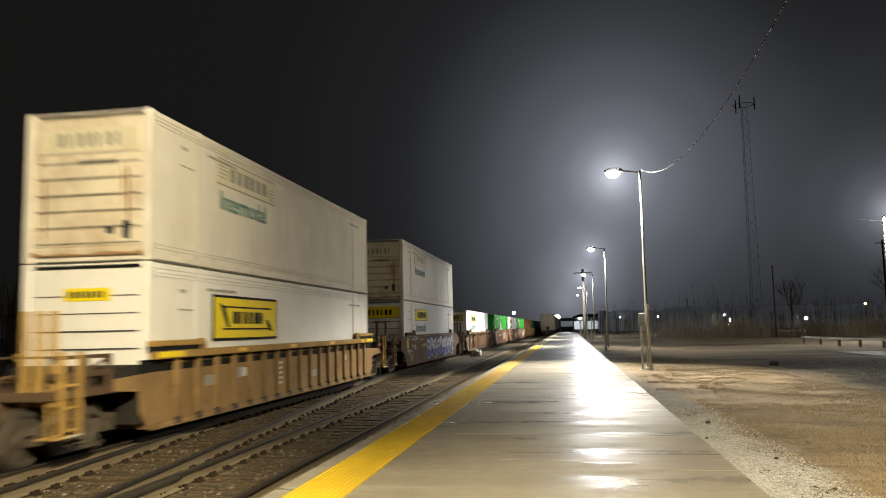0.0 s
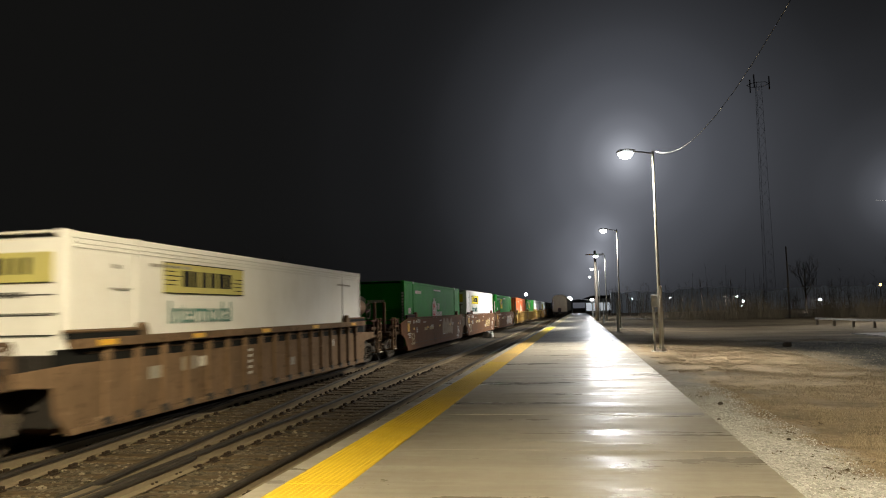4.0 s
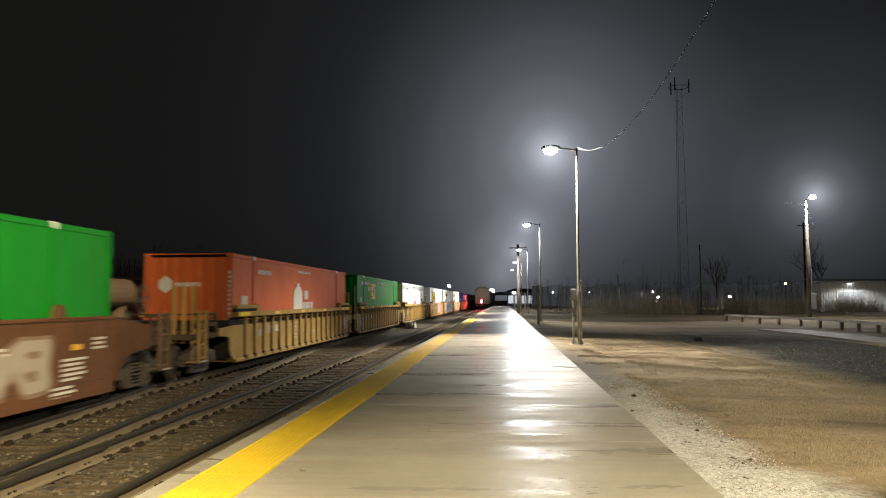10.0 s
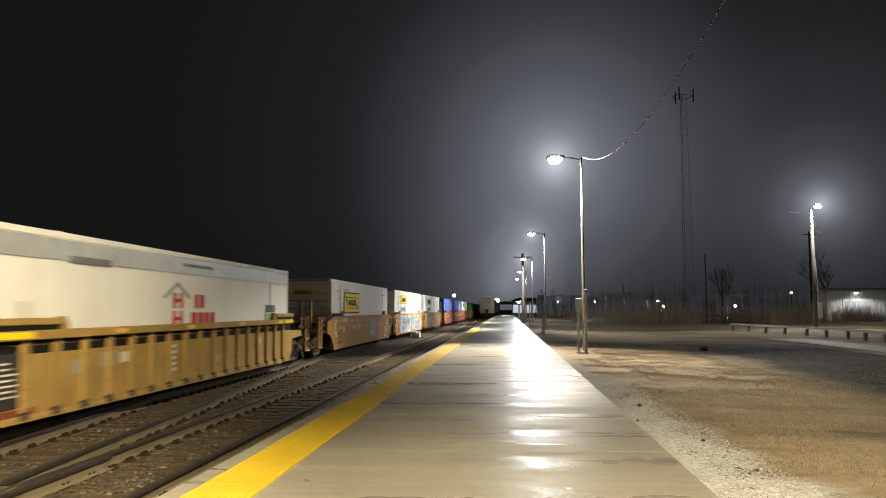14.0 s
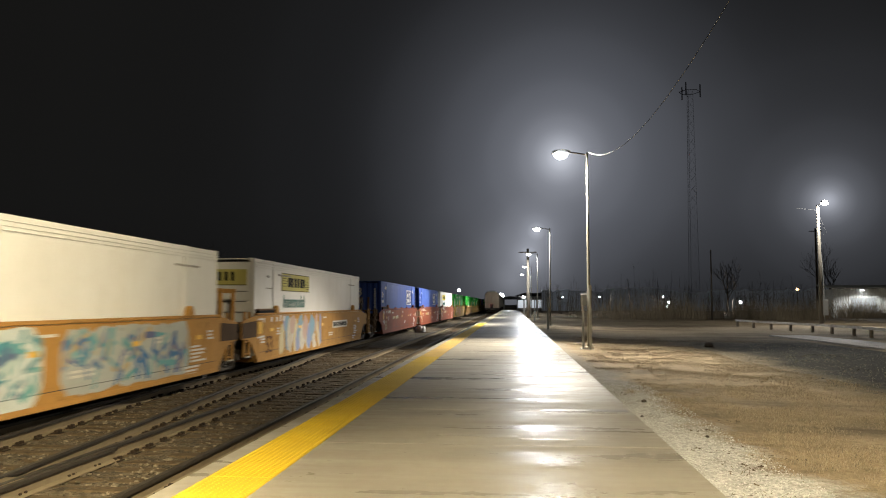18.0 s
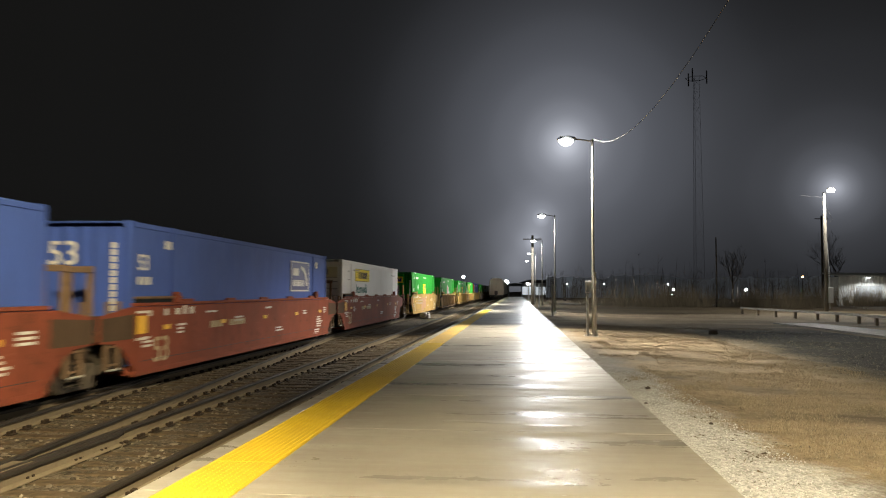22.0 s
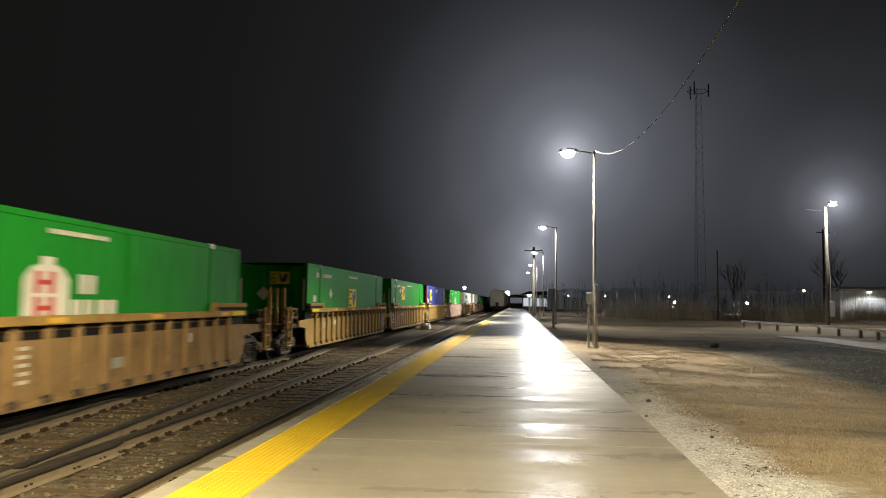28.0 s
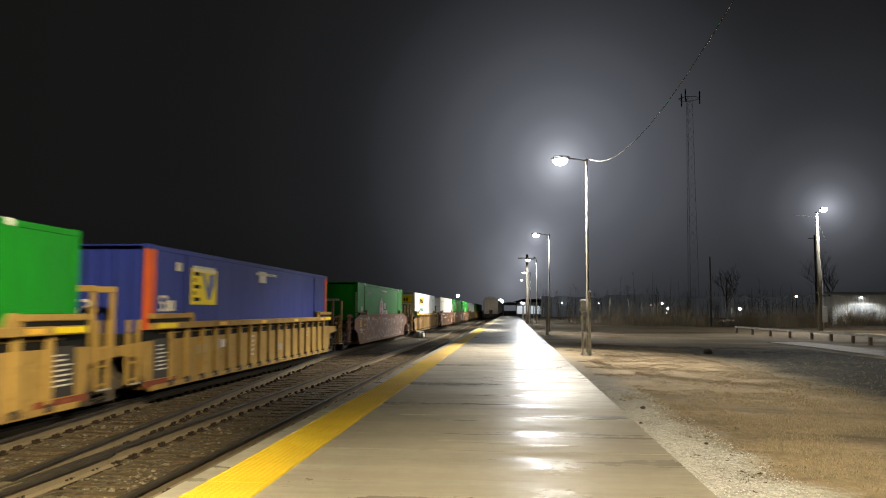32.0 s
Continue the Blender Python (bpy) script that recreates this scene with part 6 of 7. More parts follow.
# pale yellow slanting blocks with a swoosh under them on a brown car
for k in range(4):
    made("slant_mark", lambda bm: prism(bm, [(9.9 + 0.76 * k, 0.74), (10.48 + 0.76 * k, 0.74), (10.64 + 0.76 * k, 1.08), (10.06 + 0.76 * k, 1.08)], "x", 1.404, 1.409), CREAM_MARK, cars[5], label="pale yellow slanting block")
    made("slant_gap", lambda bm: prism(bm, [(10.16 + 0.76 * k, 0.80), (10.32 + 0.76 * k, 0.80), (10.42 + 0.76 * k, 1.02), (10.26 + 0.76 * k, 1.02)], "x", 1.4085, 1.411), car_paint("brown"), cars[5])
made("swoosh_mark", lambda bm: prism(bm, [(9.2, 0.60), (12.4, 0.64), (12.8, 0.69), (9.6, 0.68)], "x", 1.404, 1.409), CREAM_MARK, cars[5], label="pale yellow swoosh")
# faded red block shapes on one ribbed car
for y0, y1 in ((8.6, 9.2), (9.35, 9.95), (10.1, 10.7)):
    made("faded_mark", lambda bm: (box(bm, 0, 0.006, y0, y1, 0.98, 1.12), box(bm, 0, 0.006, (y0 + y1) / 2 - 0.09, (y0 + y1) / 2 + 0.09, 0.58, 0.98)), RED_WORN, cars[8], pose(1.367, 0, 0), label="faded red block mark")
for i in (12, 16):
    made("name_plate", lambda bm: (box(bm, 0, 0.006, 0, 2.9, 0, 0.3), ), WHITE_MARK if i == 12 else FADED_INK, cars[i], pose(1.408, 9.9 if i == 12 else 3.0, 0.95))
    made("plate_lettering", lambda bm: [box(bm, 0, 0.004, 0.12 + 0.27 * q, 0.31 + 0.27 * q, 0.06, 0.24) for q in range(10)], BLACK_MARK_SHADE if i == 12 else car_paint("yellow"), cars[i], pose(1.4145, 9.9 if i == 12 else 3.0, 0.95))


def train_at(t):
    """Metres that the train has come at t seconds."""
    return 12.16 * t + 0.0063 * t * t

# ---------------------------------------------------------------- platform lamps and the cable between them
def lamp_post_proto():
    root = thing("platform_lamp", "tall grey lamp post with a lit flat head over the platform", "lamp post", group="platform lamps")
    made("base_plate", lambda bm: (box(bm, -0.2, 0.2, -0.2, 0.2, -0.30, -0.12), [box(bm, sx * 0.14 - 0.02, sx * 0.14 + 0.02, sy * 0.14 - 0.02, sy * 0.14 + 0.02, -0.12, -0.05) for sx in (-1, 1) for sy in (-1, 1)]), CONCRETE, root, bevel=0.01)
    made("pole", lambda bm: tube(bm, [(0, 0, -0.12), (0, 0, 2), (0, 0, 5), (0, 0, LAMP_TOP)], 0.075, 14, 0.048), POLE_PAINT, root, smooth=True)
    made("arm", lambda bm: tube(bm, [(0, 0, LAMP_TOP - 0.10), (-0.4, 0, LAMP_TOP - 0.02), (-0.75, 0, LAMP_TOP + 0.02)], 0.032, 8), POLE_PAINT, root)
    made("head", lambda bm: prism(bm, [(-0.70, -0.05), (-0.70, 0.06), (-1.0, 0.12), (-1.35, 0.09), (-1.48, 0.0), (-1.46, -0.05)], "y", -0.17, 0.17), GALV, root, pose(0, 0, LAMP_TOP + 0.02), bevel=0.015)
    made("lens", lambda bm: lathe(bm, [(-0.24, 0.07), (-0.20, 0.2), (-0.10, 0.29), (0.0, 0.32)], "z", 18), LAMP_COOL, root, pose(-1.10, 0, LAMP_TOP - 0.035), label="glowing lens", smooth=True)
    return root


lamp0 = lamp_post_proto()
lamp0.matrix_basis = pose(LAMP_X, 0, 0)
for k in (-1, 1, 2, 3, 4, 5):
    copy_thing(lamp0, pose(LAMP_X, LAMP_STEP * k, 0))
for k in range(-1, 1):
    sag = 2.1
    pts = [(LAMP_X + 0.06, LAMP_STEP * (k + q / 16), LAMP_TOP + 0.02 - sag * 4 * (q / 16) * (1 - q / 16)) for q in range(17)]
    tagged(made("overhead_cable", lambda bm: tube(bm, pts, 0.0035, 5, 0.011), plain("cable_grey", (0.27, 0.27, 0.27), 0.7)), "thin cable slung between lamp posts", "cable")

# posts with base plates beside the lamps
def sign_post(x, y, h, w, plate, label):
    root = thing("sign_post", label, "post", pose(x, y, GROUND_R - 0.02))
    made("post", lambda bm: box(bm, -w, w, -w, w, 0, h), GALV, root, bevel=0.008)
    made("base_plate", lambda bm: (box(bm, -0.14, 0.14, -0.14, 0.14, -0.05, 0.025), [box(bm, sx * 0.1 - 0.015, sx * 0.1 + 0.015, sy * 0.1 - 0.015, sy * 0.1 + 0.015, 0.025, 0.075) for sx in (-1, 1) for sy in (-1, 1)]), GALV, root, bevel=0.005)
    if plate:
        made("small_box", lambda bm: box(bm, -0.09, 0.16, -0.08, 0.06, h - 0.42, h + 0.06), plain("grey_box", (0.30, 0.31, 0.31), 0.5), root, bevel=0.02)
    return root


sign_post(2.80, 31.8, 2.15, 0.045, True, "square galvanised post with a small grey box")
sign_post(3.06, 31.5, 2.55, 0.055, False, "square galvanised post on a bolted plate")
sign_post(2.52, 57.0, 2.30, 0.055, False, "square galvanised post on a bolted plate")
sign_post(2.62, 57.6, 2.30, 0.045, False, "square galvanised post on a bolted plate")
for x, y in ((2.45, 88), (2.5, 112), (2.4, 132), (2.3, 150), (2.4, 168)):
    sign_post(x, y, 2.6, 0.07, False, "pale post along the platform")

# ---------------------------------------------------------------- utility poles
def utility_pole(x, y, h, label, arm=0.0, r=0.17, mat=WOOD_POLE):
    root = thing("utility_pole", label, "utility pole", pose(x, y, -0.35))
    made("pole", lambda bm: tube(bm, [(0, 0, -0.1), (0.03, 0, h * 0.5), (0.0, 0, h)], r, 12, r * 0.65), mat, root, smooth=True)
    if arm:
        made("crossarm", lambda bm: box(bm, -arm, arm, -0.06, 0.06, h - 0.55, h - 0.42), mat, root, bevel=0.01)
        made("insulator", lambda bm: [lathe(bm, [(h - 0.42, 0.03), (h - 0.36, 0.05), (h - 0.28, 0.03)], "z", 8) for _ in (0, )], GALV, root, pose(arm * 0.8, 0, 0))
    return root


up = utility_pole(31.6, 84.3, 12.3, "weathered wooden pole with a floodlight and meter box", 0.0, 0.22, plain("old_pole_wood", (0.27, 0.245, 0.205), 0.9, 0, 0.18, 5))
made("lamp_arm", lambda bm: tube(bm, [(0, 0, 12.1), (0.2, -0.35, 12.45), (0.35, -0.6, 12.5)], 0.04, 8), GALV, up)
made("flood_head", lambda bm: prism(bm, [(0.05, 12.45), (0.75, 12.45), (0.7, 12.68), (0.1, 12.68)], "y", -1.0, -0.5), GALV, up, bevel=0.04)
made("lens", lambda bm: lathe(bm, [(12.2, 0.16), (12.27, 0.34), (12.45, 0.42)], "z", 16), LAMP_COOL, up, pose(0.4, -0.75, 0), label="glowing lens", smooth=True)
made("meter_box", lambda bm: box(bm, 0.12, 0.62, -0.35, -0.05, 0.9, 2.5), GALV, up, bevel=0.03)
made("conduit", lambda bm: tube(bm, [(0.28, -0.15, 0.3), (0.28, -0.15, 4.5), (0.14, -0.12, 7.2)], 0.045, 8), GALV, up)
made("spar", lambda bm: tube(bm, [(0.0, 0, 11.75), (-2.4, -0.4, 11.95)], 0.012, 6), GRAPH, up)
made("side_cable", lambda bm: tube(bm, [(0.1, 0, 11.4), (0.35, -0.1, 10.4), (0.75, -0.2, 9.4), (0.45, -0.2, 9.2)], 0.014, 6), GRAPH, up)
utility_pole(2.05, 104.0, 9.3, "pale wooden pole lit by the platform lamps", 1.2, 0.24)
utility_pole(47.5, 128.0, 14.0, "dark wooden pole behind the guardrail", 1.0, 0.2, BARK)
utility_pole(25.5, 104.0, 9.0, "thin dark pole beside the guardrail", 0.0, 0.12, BARK)

# ---------------------------------------------------------------- road, guardrail, shed
def road_strip(name, path, w, mat, label):
    def build(bm):
        rows = []
        for i, (x, y) in enumerate(path):
            a, b = path[max(i - 1, 0)], path[min(i + 1, len(path) - 1)]
            d = Vector((b[0] - a[0], b[1] - a[1])).normalized()
            half = w * 0.5
            rows.append([bm.verts.new((x + d.y * s * half, y - d.x * s * half, zz)) for s, zz in ((-1, -0.45), (-1, -0.235), (1, -0.235), (1, -0.45))])
        for a, b in zip(rows, rows[1:]):
            for j in range(3):
                bm.faces.new((a[j], a[j + 1], b[j + 1], b[j]))
    ob = made(name, build, mat)
    return tagged(ob, label, "road", kind="structure")


ROAD = stony("road_gravel", (0.20, 0.185, 0.16), (0.30, 0.285, 0.25), 30, 0.7)
road_strip("road", [(16.9, -30), (16.9, 20), (17.0, 36), (17.0, 44), (16.8, 50)], 2.4, ROAD, "narrow pale wet gravel road")
road_strip("road_2", [(60, 112), (30, 118), (12, 120), (4, 124), (3.4, 150)], 5.0, ROAD, "pale gravel road further off")
GUARD = [(19.7, 72.0), (20.2, 64.5), (20.8, 57.5), (21.1, 51.5), (20.8, 46.0), (20.3, 41.0), (19.9, 36.0)]
GUARD_STEEL = plain("guard_steel", (0.36, 0.345, 0.31), 0.6, 0.0, 0.2, 3)
guard = thing("guardrail", "low weathered guardrail on short posts along the road", "guardrail")
for (xa, ya), (xb, yb) in zip(GUARD, GUARD[1:]):
    def beam(bm):
        d = Vector((xb - xa, yb - ya, 0)).normalized()
        s = Vector((d.y, -d.x, 0)) * -1
        rows = []
        for p in (Vector((xa, ya, 0)), Vector((xb, yb, 0))):
            rows.append([bm.verts.new(p + s * o + Vector((0, 0, z))) for o, z in ((0, 0.16), (0.05, 0.185), (0.05, 0.21), (0, 0.235), (0.05, 0.26), (0.05, 0.29), (0, 0.32), (-0.03, 0.32), (-0.03, 0.16))])
        n = len(rows[0])
        for j in range(n):
            bm.faces.new((rows[0][j], rows[0][(j + 1) % n], rows[1][(j + 1) % n], rows[1][j]))
    made("beam", beam, GUARD_STEEL, guard)
    for q in (0.0, 0.5):
        made("post", lambda bm: box(bm, -0.09, 0.09, -0.1, 0.1, -0.5, 0.33), WOOD_POLE, guard, pose(xa + (xb - xa) * q + 0.14, ya + (yb - ya) * q, 0), key="guard_post", bevel=0.01)

shed = thing("shed", "pale corrugated metal shed lit by one lamp over its door", "shed", pose(46.6, 119.6, -0.3))
METAL = paint("shed_metal", (0.52, 0.52, 0.48), (0.28, 0.25, 0.2), 0.4, 0.5, 0.2, 0.3)


def wavy_front(bm):
    pts, x = [], 0.0
    while x < 21.9:
        pts += [(x, 0.0), (x + 0.14, 0.0), (x + 0.19, 0.06), (x + 0.30, 0.06)]
        x += 0.36
    prism(bm, pts + [(22, 0.0), (22, 0.2), (0, 0.2)], "z", 0.0, 4.3)


made("front_wall", wavy_front, METAL, shed)
made("side_wall", lambda bm: (box(bm, 0.0, 0.2, 0.21, 5, 0, 4.2), box(bm, 21.8, 22, 0.21, 5, 0, 4.2), box(bm, 0.2, 21.8, 4.8, 5, 0, 4.2)), METAL, shed)
made("roof", lambda bm: prism(bm, [(-0.3, 4.31), (5.3, 4.8), (5.3, 4.92), (-0.3, 4.43)], "x", -0.3, 22.3), METAL, shed)
shed_door = made("door", lambda bm: box(bm, 2.4, 6.0, -0.06, -0.01, 0.1, 2.9), GREY_PANEL, shed, label="grey roller door")
for i in range(6):
    made("door_rib", lambda bm: box(bm, 2.4, 6.0, -0.085, -0.062, 0, 0.06), GREY_PANEL, shed_door, pose(0, 0, 0.1 + 0.55 * i), key="door_rib")
made("door_frame", lambda bm: (box(bm, 2.2, 2.38, -0.1, -0.005, 0.0, 3.1), box(bm, 6.02, 6.2, -0.1, -0.005, 0.0, 3.1), box(bm, 2.38, 6.02, -0.1, -0.005, 2.92, 3.1)), METAL, shed)
made("wall_lamp", lambda bm: (box(bm, 3.75, 4.25, -0.5, -0.02, 4.12, 4.28), ), GALV, shed, bevel=0.03)
made("lens", lambda bm: box(bm, 3.8, 4.2, -0.46, -0.1, 4.06, 4.115), LAMP_COOL, shed, label="glowing lens", bevel=0.02)

# ---------------------------------------------------------------- lattice mast
mast = thing("radio_mast", "tall dark lattice mast with antennas at its top", "mast", pose(29.5, 132.0, -0.4))
MH = 37.5


def mast_leg(a):
    return lambda bm: tube(bm, [(1.1 * math.cos(a), 1.1 * math.sin(a), 0), (0.55 * math.cos(a), 0.55 * math.sin(a), MH)], 0.022, 5)


for q in range(3):
    made("leg", mast_leg(q * 2.094), DARK_STEEL, mast)


def lattice(bm):
    for k in range(24):
        z0, z1 = MH * k / 24, MH * (k + 1) / 24
        r0, r1 = 1.1 - 0.55 * k / 24, 1.1 - 0.55 * (k + 1) / 24
        for q in range(3):
            a, b = q * 2.094, (q + 1) * 2.094
            tube(bm, [(r0 * math.cos(a), r0 * math.sin(a), z0), (r1 * math.cos(b), r1 * math.sin(b), z1)], 0.008, 4)
            tube(bm, [(r0 * math.cos(b), r0 * math.sin(b), z0), (r1 * math.cos(a), r1 * math.sin(a), z1)], 0.008, 4)


made("bracing", lattice, DARK_STEEL, mast)
made("antenna_ring", lambda bm: [tube(bm, [(1.7 * math.cos(a), 1.7 * math.sin(a), MH - 0.2), (1.7 * math.cos(a + 1.047), 1.7 * math.sin(a + 1.047), MH - 0.2)], 0.05, 5) for a in [i * 1.047 for i in range(6)]], DARK_STEEL, mast)
for q in range(0, 6, 2):
    made("antenna", lambda bm: box(bm, -0.09, 0.09, -0.06, 0.06, -1.1, 1.1), DARK_STEEL, mast, pose(1.75 * math.cos(q * 1.047), 1.75 * math.sin(q * 1.047), MH), key="antenna")

# ---------------------------------------------------------------- bare trees and brush
def limb(bm, p, d, length, r, depth, rg):
    steps, pts, v = 3, [Vector(p)], Vector(d)
    for _ in range(steps):
        v = (v + Vector((rg.uniform(-0.22, 0.22), rg.uniform(-0.22, 0.22), rg.uniform(-0.02, 0.16)))).normalized()
        pts.append(pts[-1] + v * length / steps)
    tube(bm, pts, r, 5 if depth > 1 else 4, r * 0.55, caps=False)
    if depth <= 0:
        return
    for _ in range(4 if depth > 1 else 5):
        i = rg.randint(1, steps)
        nd = (v + Vector((rg.uniform(-0.9, 0.9), rg.uniform(-0.9, 0.9), rg.uniform(-0.1, 0.6)))).normalized()
        limb(bm, pts[i], nd, length * rg.uniform(0.45, 0.7), r * 0.5, depth - 1, rg)


def tree_proto(h, seed):
    rg = random.Random(seed)
    root = thing("bare_tree", "leafless dark tree standing in the brush", "tree", group="bare trees")
    made("trunk", lambda bm: tube(bm, [(0, 0, -0.3), (0.1, 0, h * 0.25), (0.0, 0.1, h * 0.5)], 0.22, 9, 0.13), BARK, root)

    def crown(bm):
        for k in range(7):
            a = k * 2.4
            z = h * (0.28 + 0.22 * k / 6)
            limb(bm, (0.03, 0.05, z), (math.cos(a) * 0.6, math.sin(a) * 0.6, 0.8), h * rg.uniform(0.25, 0.42), 0.085, 3, rg)
    made("crown", crown, BARK, root)
    return root


protos = [tree_proto(11, 1), tree_proto(14, 2), tree_proto(9, 3)]
spots = random.Random(77)
places = [(47, 178), (72, 186), (96, 190), (-52, 130), (-75, 170)]
for i, (x, y) in enumerate(places):
    m = pose(x, y, -0.35, 0, 0, spots.uniform(0, 360)) @ Matrix.Scale(1.0, 4)
    if i < 3:
        protos[i].matrix_basis = m
    else:
        copy_thing(protos[i % 3], m)


def brush(name, boxes, count, label, seed, hmax=2.6):
    rg, vs, fs = random.Random(seed), [], []
    for _ in range(count):
        x0, x1, y0, y1 = boxes[rg.randrange(len(boxes))]
        x, y, h = rg.uniform(x0, x1), rg.uniform(y0, y1), rg.uniform(0.4, hmax) * rg.uniform(0.5, 1.0)
        if noise.noise(Vector((x * 0.22, y * 0.12, seed))) < rg.uniform(-0.1, 0.25):
            continue
        for _ in range(9):
            a, w = rg.uniform(0, 6.28), rg.uniform(0.01, 0.025)
            p, q = Vector((x + rg.uniform(-0.4, 0.4), y + rg.uniform(-0.4, 0.4), -0.4)), None
            q = p + Vector((math.cos(a) * h * 0.35, math.sin(a) * h * 0.35, h * rg.uniform(0.6, 1.0)))
            m = p.lerp(q, 0.5) + Vector((rg.uniform(-0.15, 0.15), rg.uniform(-0.15, 0.15), 0.1))
            i = len(vs)
            s = Vector((w, 0, 0))
            vs += [tuple(p - s), tuple(p + s), tuple(m + s * 0.7), tuple(m - s * 0.7), tuple(q)]
            fs += [(i, i + 1, i + 2, i + 3), (i + 3, i + 2, i + 4)]
    me = bpy.data.meshes.new(name)
    me.from_pydata(vs, [], fs)
    me.materials.append(island_stone("twigs", (0.28, 0.225, 0.15), (0.11, 0.09, 0.06)))
    tagged(new(name, me), label, "brush", kind="stuff")


brush("brush", [(12, 42, 98, 120), (9, 40, 108, 132), (36, 60, 112, 117)], 2600, "dry leafless brush and weeds at the edge of the woods", 4, 5.0)
brush("brush_2", [(-40, -14, 20, 120)], 500, "dark brush beyond the tracks", 6)
def woods(name, count, xs, ys, low, high, stem, label, seed, tall=1.5):
    """Far saplings: slender leaning stems with a few twigs, thick enough to close the view."""
    rg, vs, fs = random.Random(seed), [], []

    def blade(p, q, w):
        i = len(vs)
        vs.extend([(p[0] - w, p[1], p[2]), (p[0] + w, p[1], p[2]), (q[0] + w * 0.3, q[1], q[2]), (q[0] - w * 0.3, q[1], q[2])])
        fs.append((i, i + 1, i + 2, i + 3))
    for _ in range(count):
        x, y = rg.uniform(*xs), rg.uniform(*ys)
        h = rg.uniform(low, high) * (tall if rg.random() < 0.12 else 1.0)
        top = (x + rg.uniform(-0.7, 0.7), y, h)
        blade((x, y, -0.4 if x > 0 else -0.75), top, stem * rg.uniform(0.4, 1.0))
        for _ in range(7):
            k = rg.uniform(0.3, 0.95)
            b = (x + (top[0] - x) * k, y, h * k)
            blade(b, (b[0] + rg.uniform(-1.3, 1.3), y + rg.uniform(-1, 1), b[2] + rg.uniform(0.4, 1.5)), stem * 0.28)
    me = bpy.data.meshes.new(name)
    me.from_pydata(vs, [], fs)
    me.materials.append(BARK)
    tagged(new(name, me), label, "woods", kind="stuff")


woods("woods", 800, (6, 130), (150, 215), 2.5, 6.5, 0.05, "dark leafless woods far beyond the road", 41)
woods("woods_2", 2600, (-80, -40), (60, 270), 5.0, 7.5, 0.11, "black leafless woods beyond the train", 43, 1.1)


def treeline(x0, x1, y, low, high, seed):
    """Far treetops as a ragged pale-grey band, meant to glow as mist would."""
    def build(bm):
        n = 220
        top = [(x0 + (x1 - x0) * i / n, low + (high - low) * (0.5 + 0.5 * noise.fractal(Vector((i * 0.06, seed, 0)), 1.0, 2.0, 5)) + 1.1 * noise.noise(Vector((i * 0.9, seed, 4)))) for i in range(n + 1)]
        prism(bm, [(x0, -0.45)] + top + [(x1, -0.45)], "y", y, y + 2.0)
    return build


# emission on the far treeline stands in for lamplit haze
TREELINE_HAZE = glow("misty_distance", (0.86, 0.94, 1.05), 0.028)
tagged(made("backdrop", treeline(9.0, 260.0, 242.0, 4.5, 7.5, 2), TREELINE_HAZE), "dim treeline in the mist beyond the road", "backdrop", kind="structure")
brush("weeds", [(46, 68, 115, 118.5)], 260, "tall dry weeds in front of the shed", 8, 2.2)

# ---------------------------------------------------------------- beyond the train: low brick house
brick = thing("brick_building", "low dark red brick building with small windows", "building", pose(-27, 36, -0.7))
BRICK = stony("red_brick", (0.055, 0.020, 0.014), (0.085, 0.030, 0.021), 5)
made("wall", lambda bm: (box(bm, 0, 10, 0, 0.3, 0, 3.3), box(bm, 0, 0.3, 0.3, 8, 0, 3.3), box(bm, 9.7, 10, 0.3, 8, 0, 3.3), box(bm, 0.3, 9.7, 7.7, 8, 0, 3.3)), BRICK, brick)
made("roof", lambda bm: box(bm, -0.5, 10.5, -0.5, 8.5, 3.31, 3.5), DARK_STEEL, brick)
for x in (1.6, 4.0, 6.4):
    w_ob = made("window", lambda bm: box(bm, x, x + 0.9, -0.04, -0.005, 1.1, 2.5), DARK_UNIT, brick, label="dark unlit window")
    made("sill", lambda bm: box(bm, x - 0.1, x + 1.0, -0.12, -0.005, 0.98, 1.09), CONCRETE, w_ob)

# ---------------------------------------------------------------- switch machine by the points
sw = thing("switch_machine", "grey switch machine with throw rods beside the points", "switch machine", pose(-7.05, 60.5, RAIL_Z - 0.18))
made("case", lambda bm: (box(bm, -0.35, 0.35, -0.6, 0.7, 0.0, 0.34), box(bm, -0.3, 0.3, 0.1, 0.6, 0.34, 0.46)), GALV, sw, bevel=0.04)
made("motor_cover", lambda bm: lathe(bm, [(-0.45, 0.05), (-0.42, 0.2), (0.0, 0.22), (0.05, 0.05)], "y", 14), GALV, sw, pose(0, -0.4, 0.3), smooth=True)
made("throw_rod", lambda bm: box(bm, -1.5, -0.3, -0.03, 0.03, 0.06, 0.11), RAIL, sw)
made("mount_tie", lambda bm: (box(bm, -1.4, 0.9, -0.65, -0.42, -0.12, 0.0), box(bm, -1.4, 0.9, 0.4, 0.63, -0.12, 0.0)), TIE, sw)

# ---------------------------------------------------------------- standing train at the platform's far end, with its tail light
parked = thing("hopper_car", "pale grey freight car standing on the platform track", "freight car", pose(-4.45, 172, RAIL_Z))
PALE_GREY = paint("pale_grey_car", (0.30, 0.25, 0.185), (0.2, 0.16, 0.12), 0.4, 0.5, 0, 0.4)
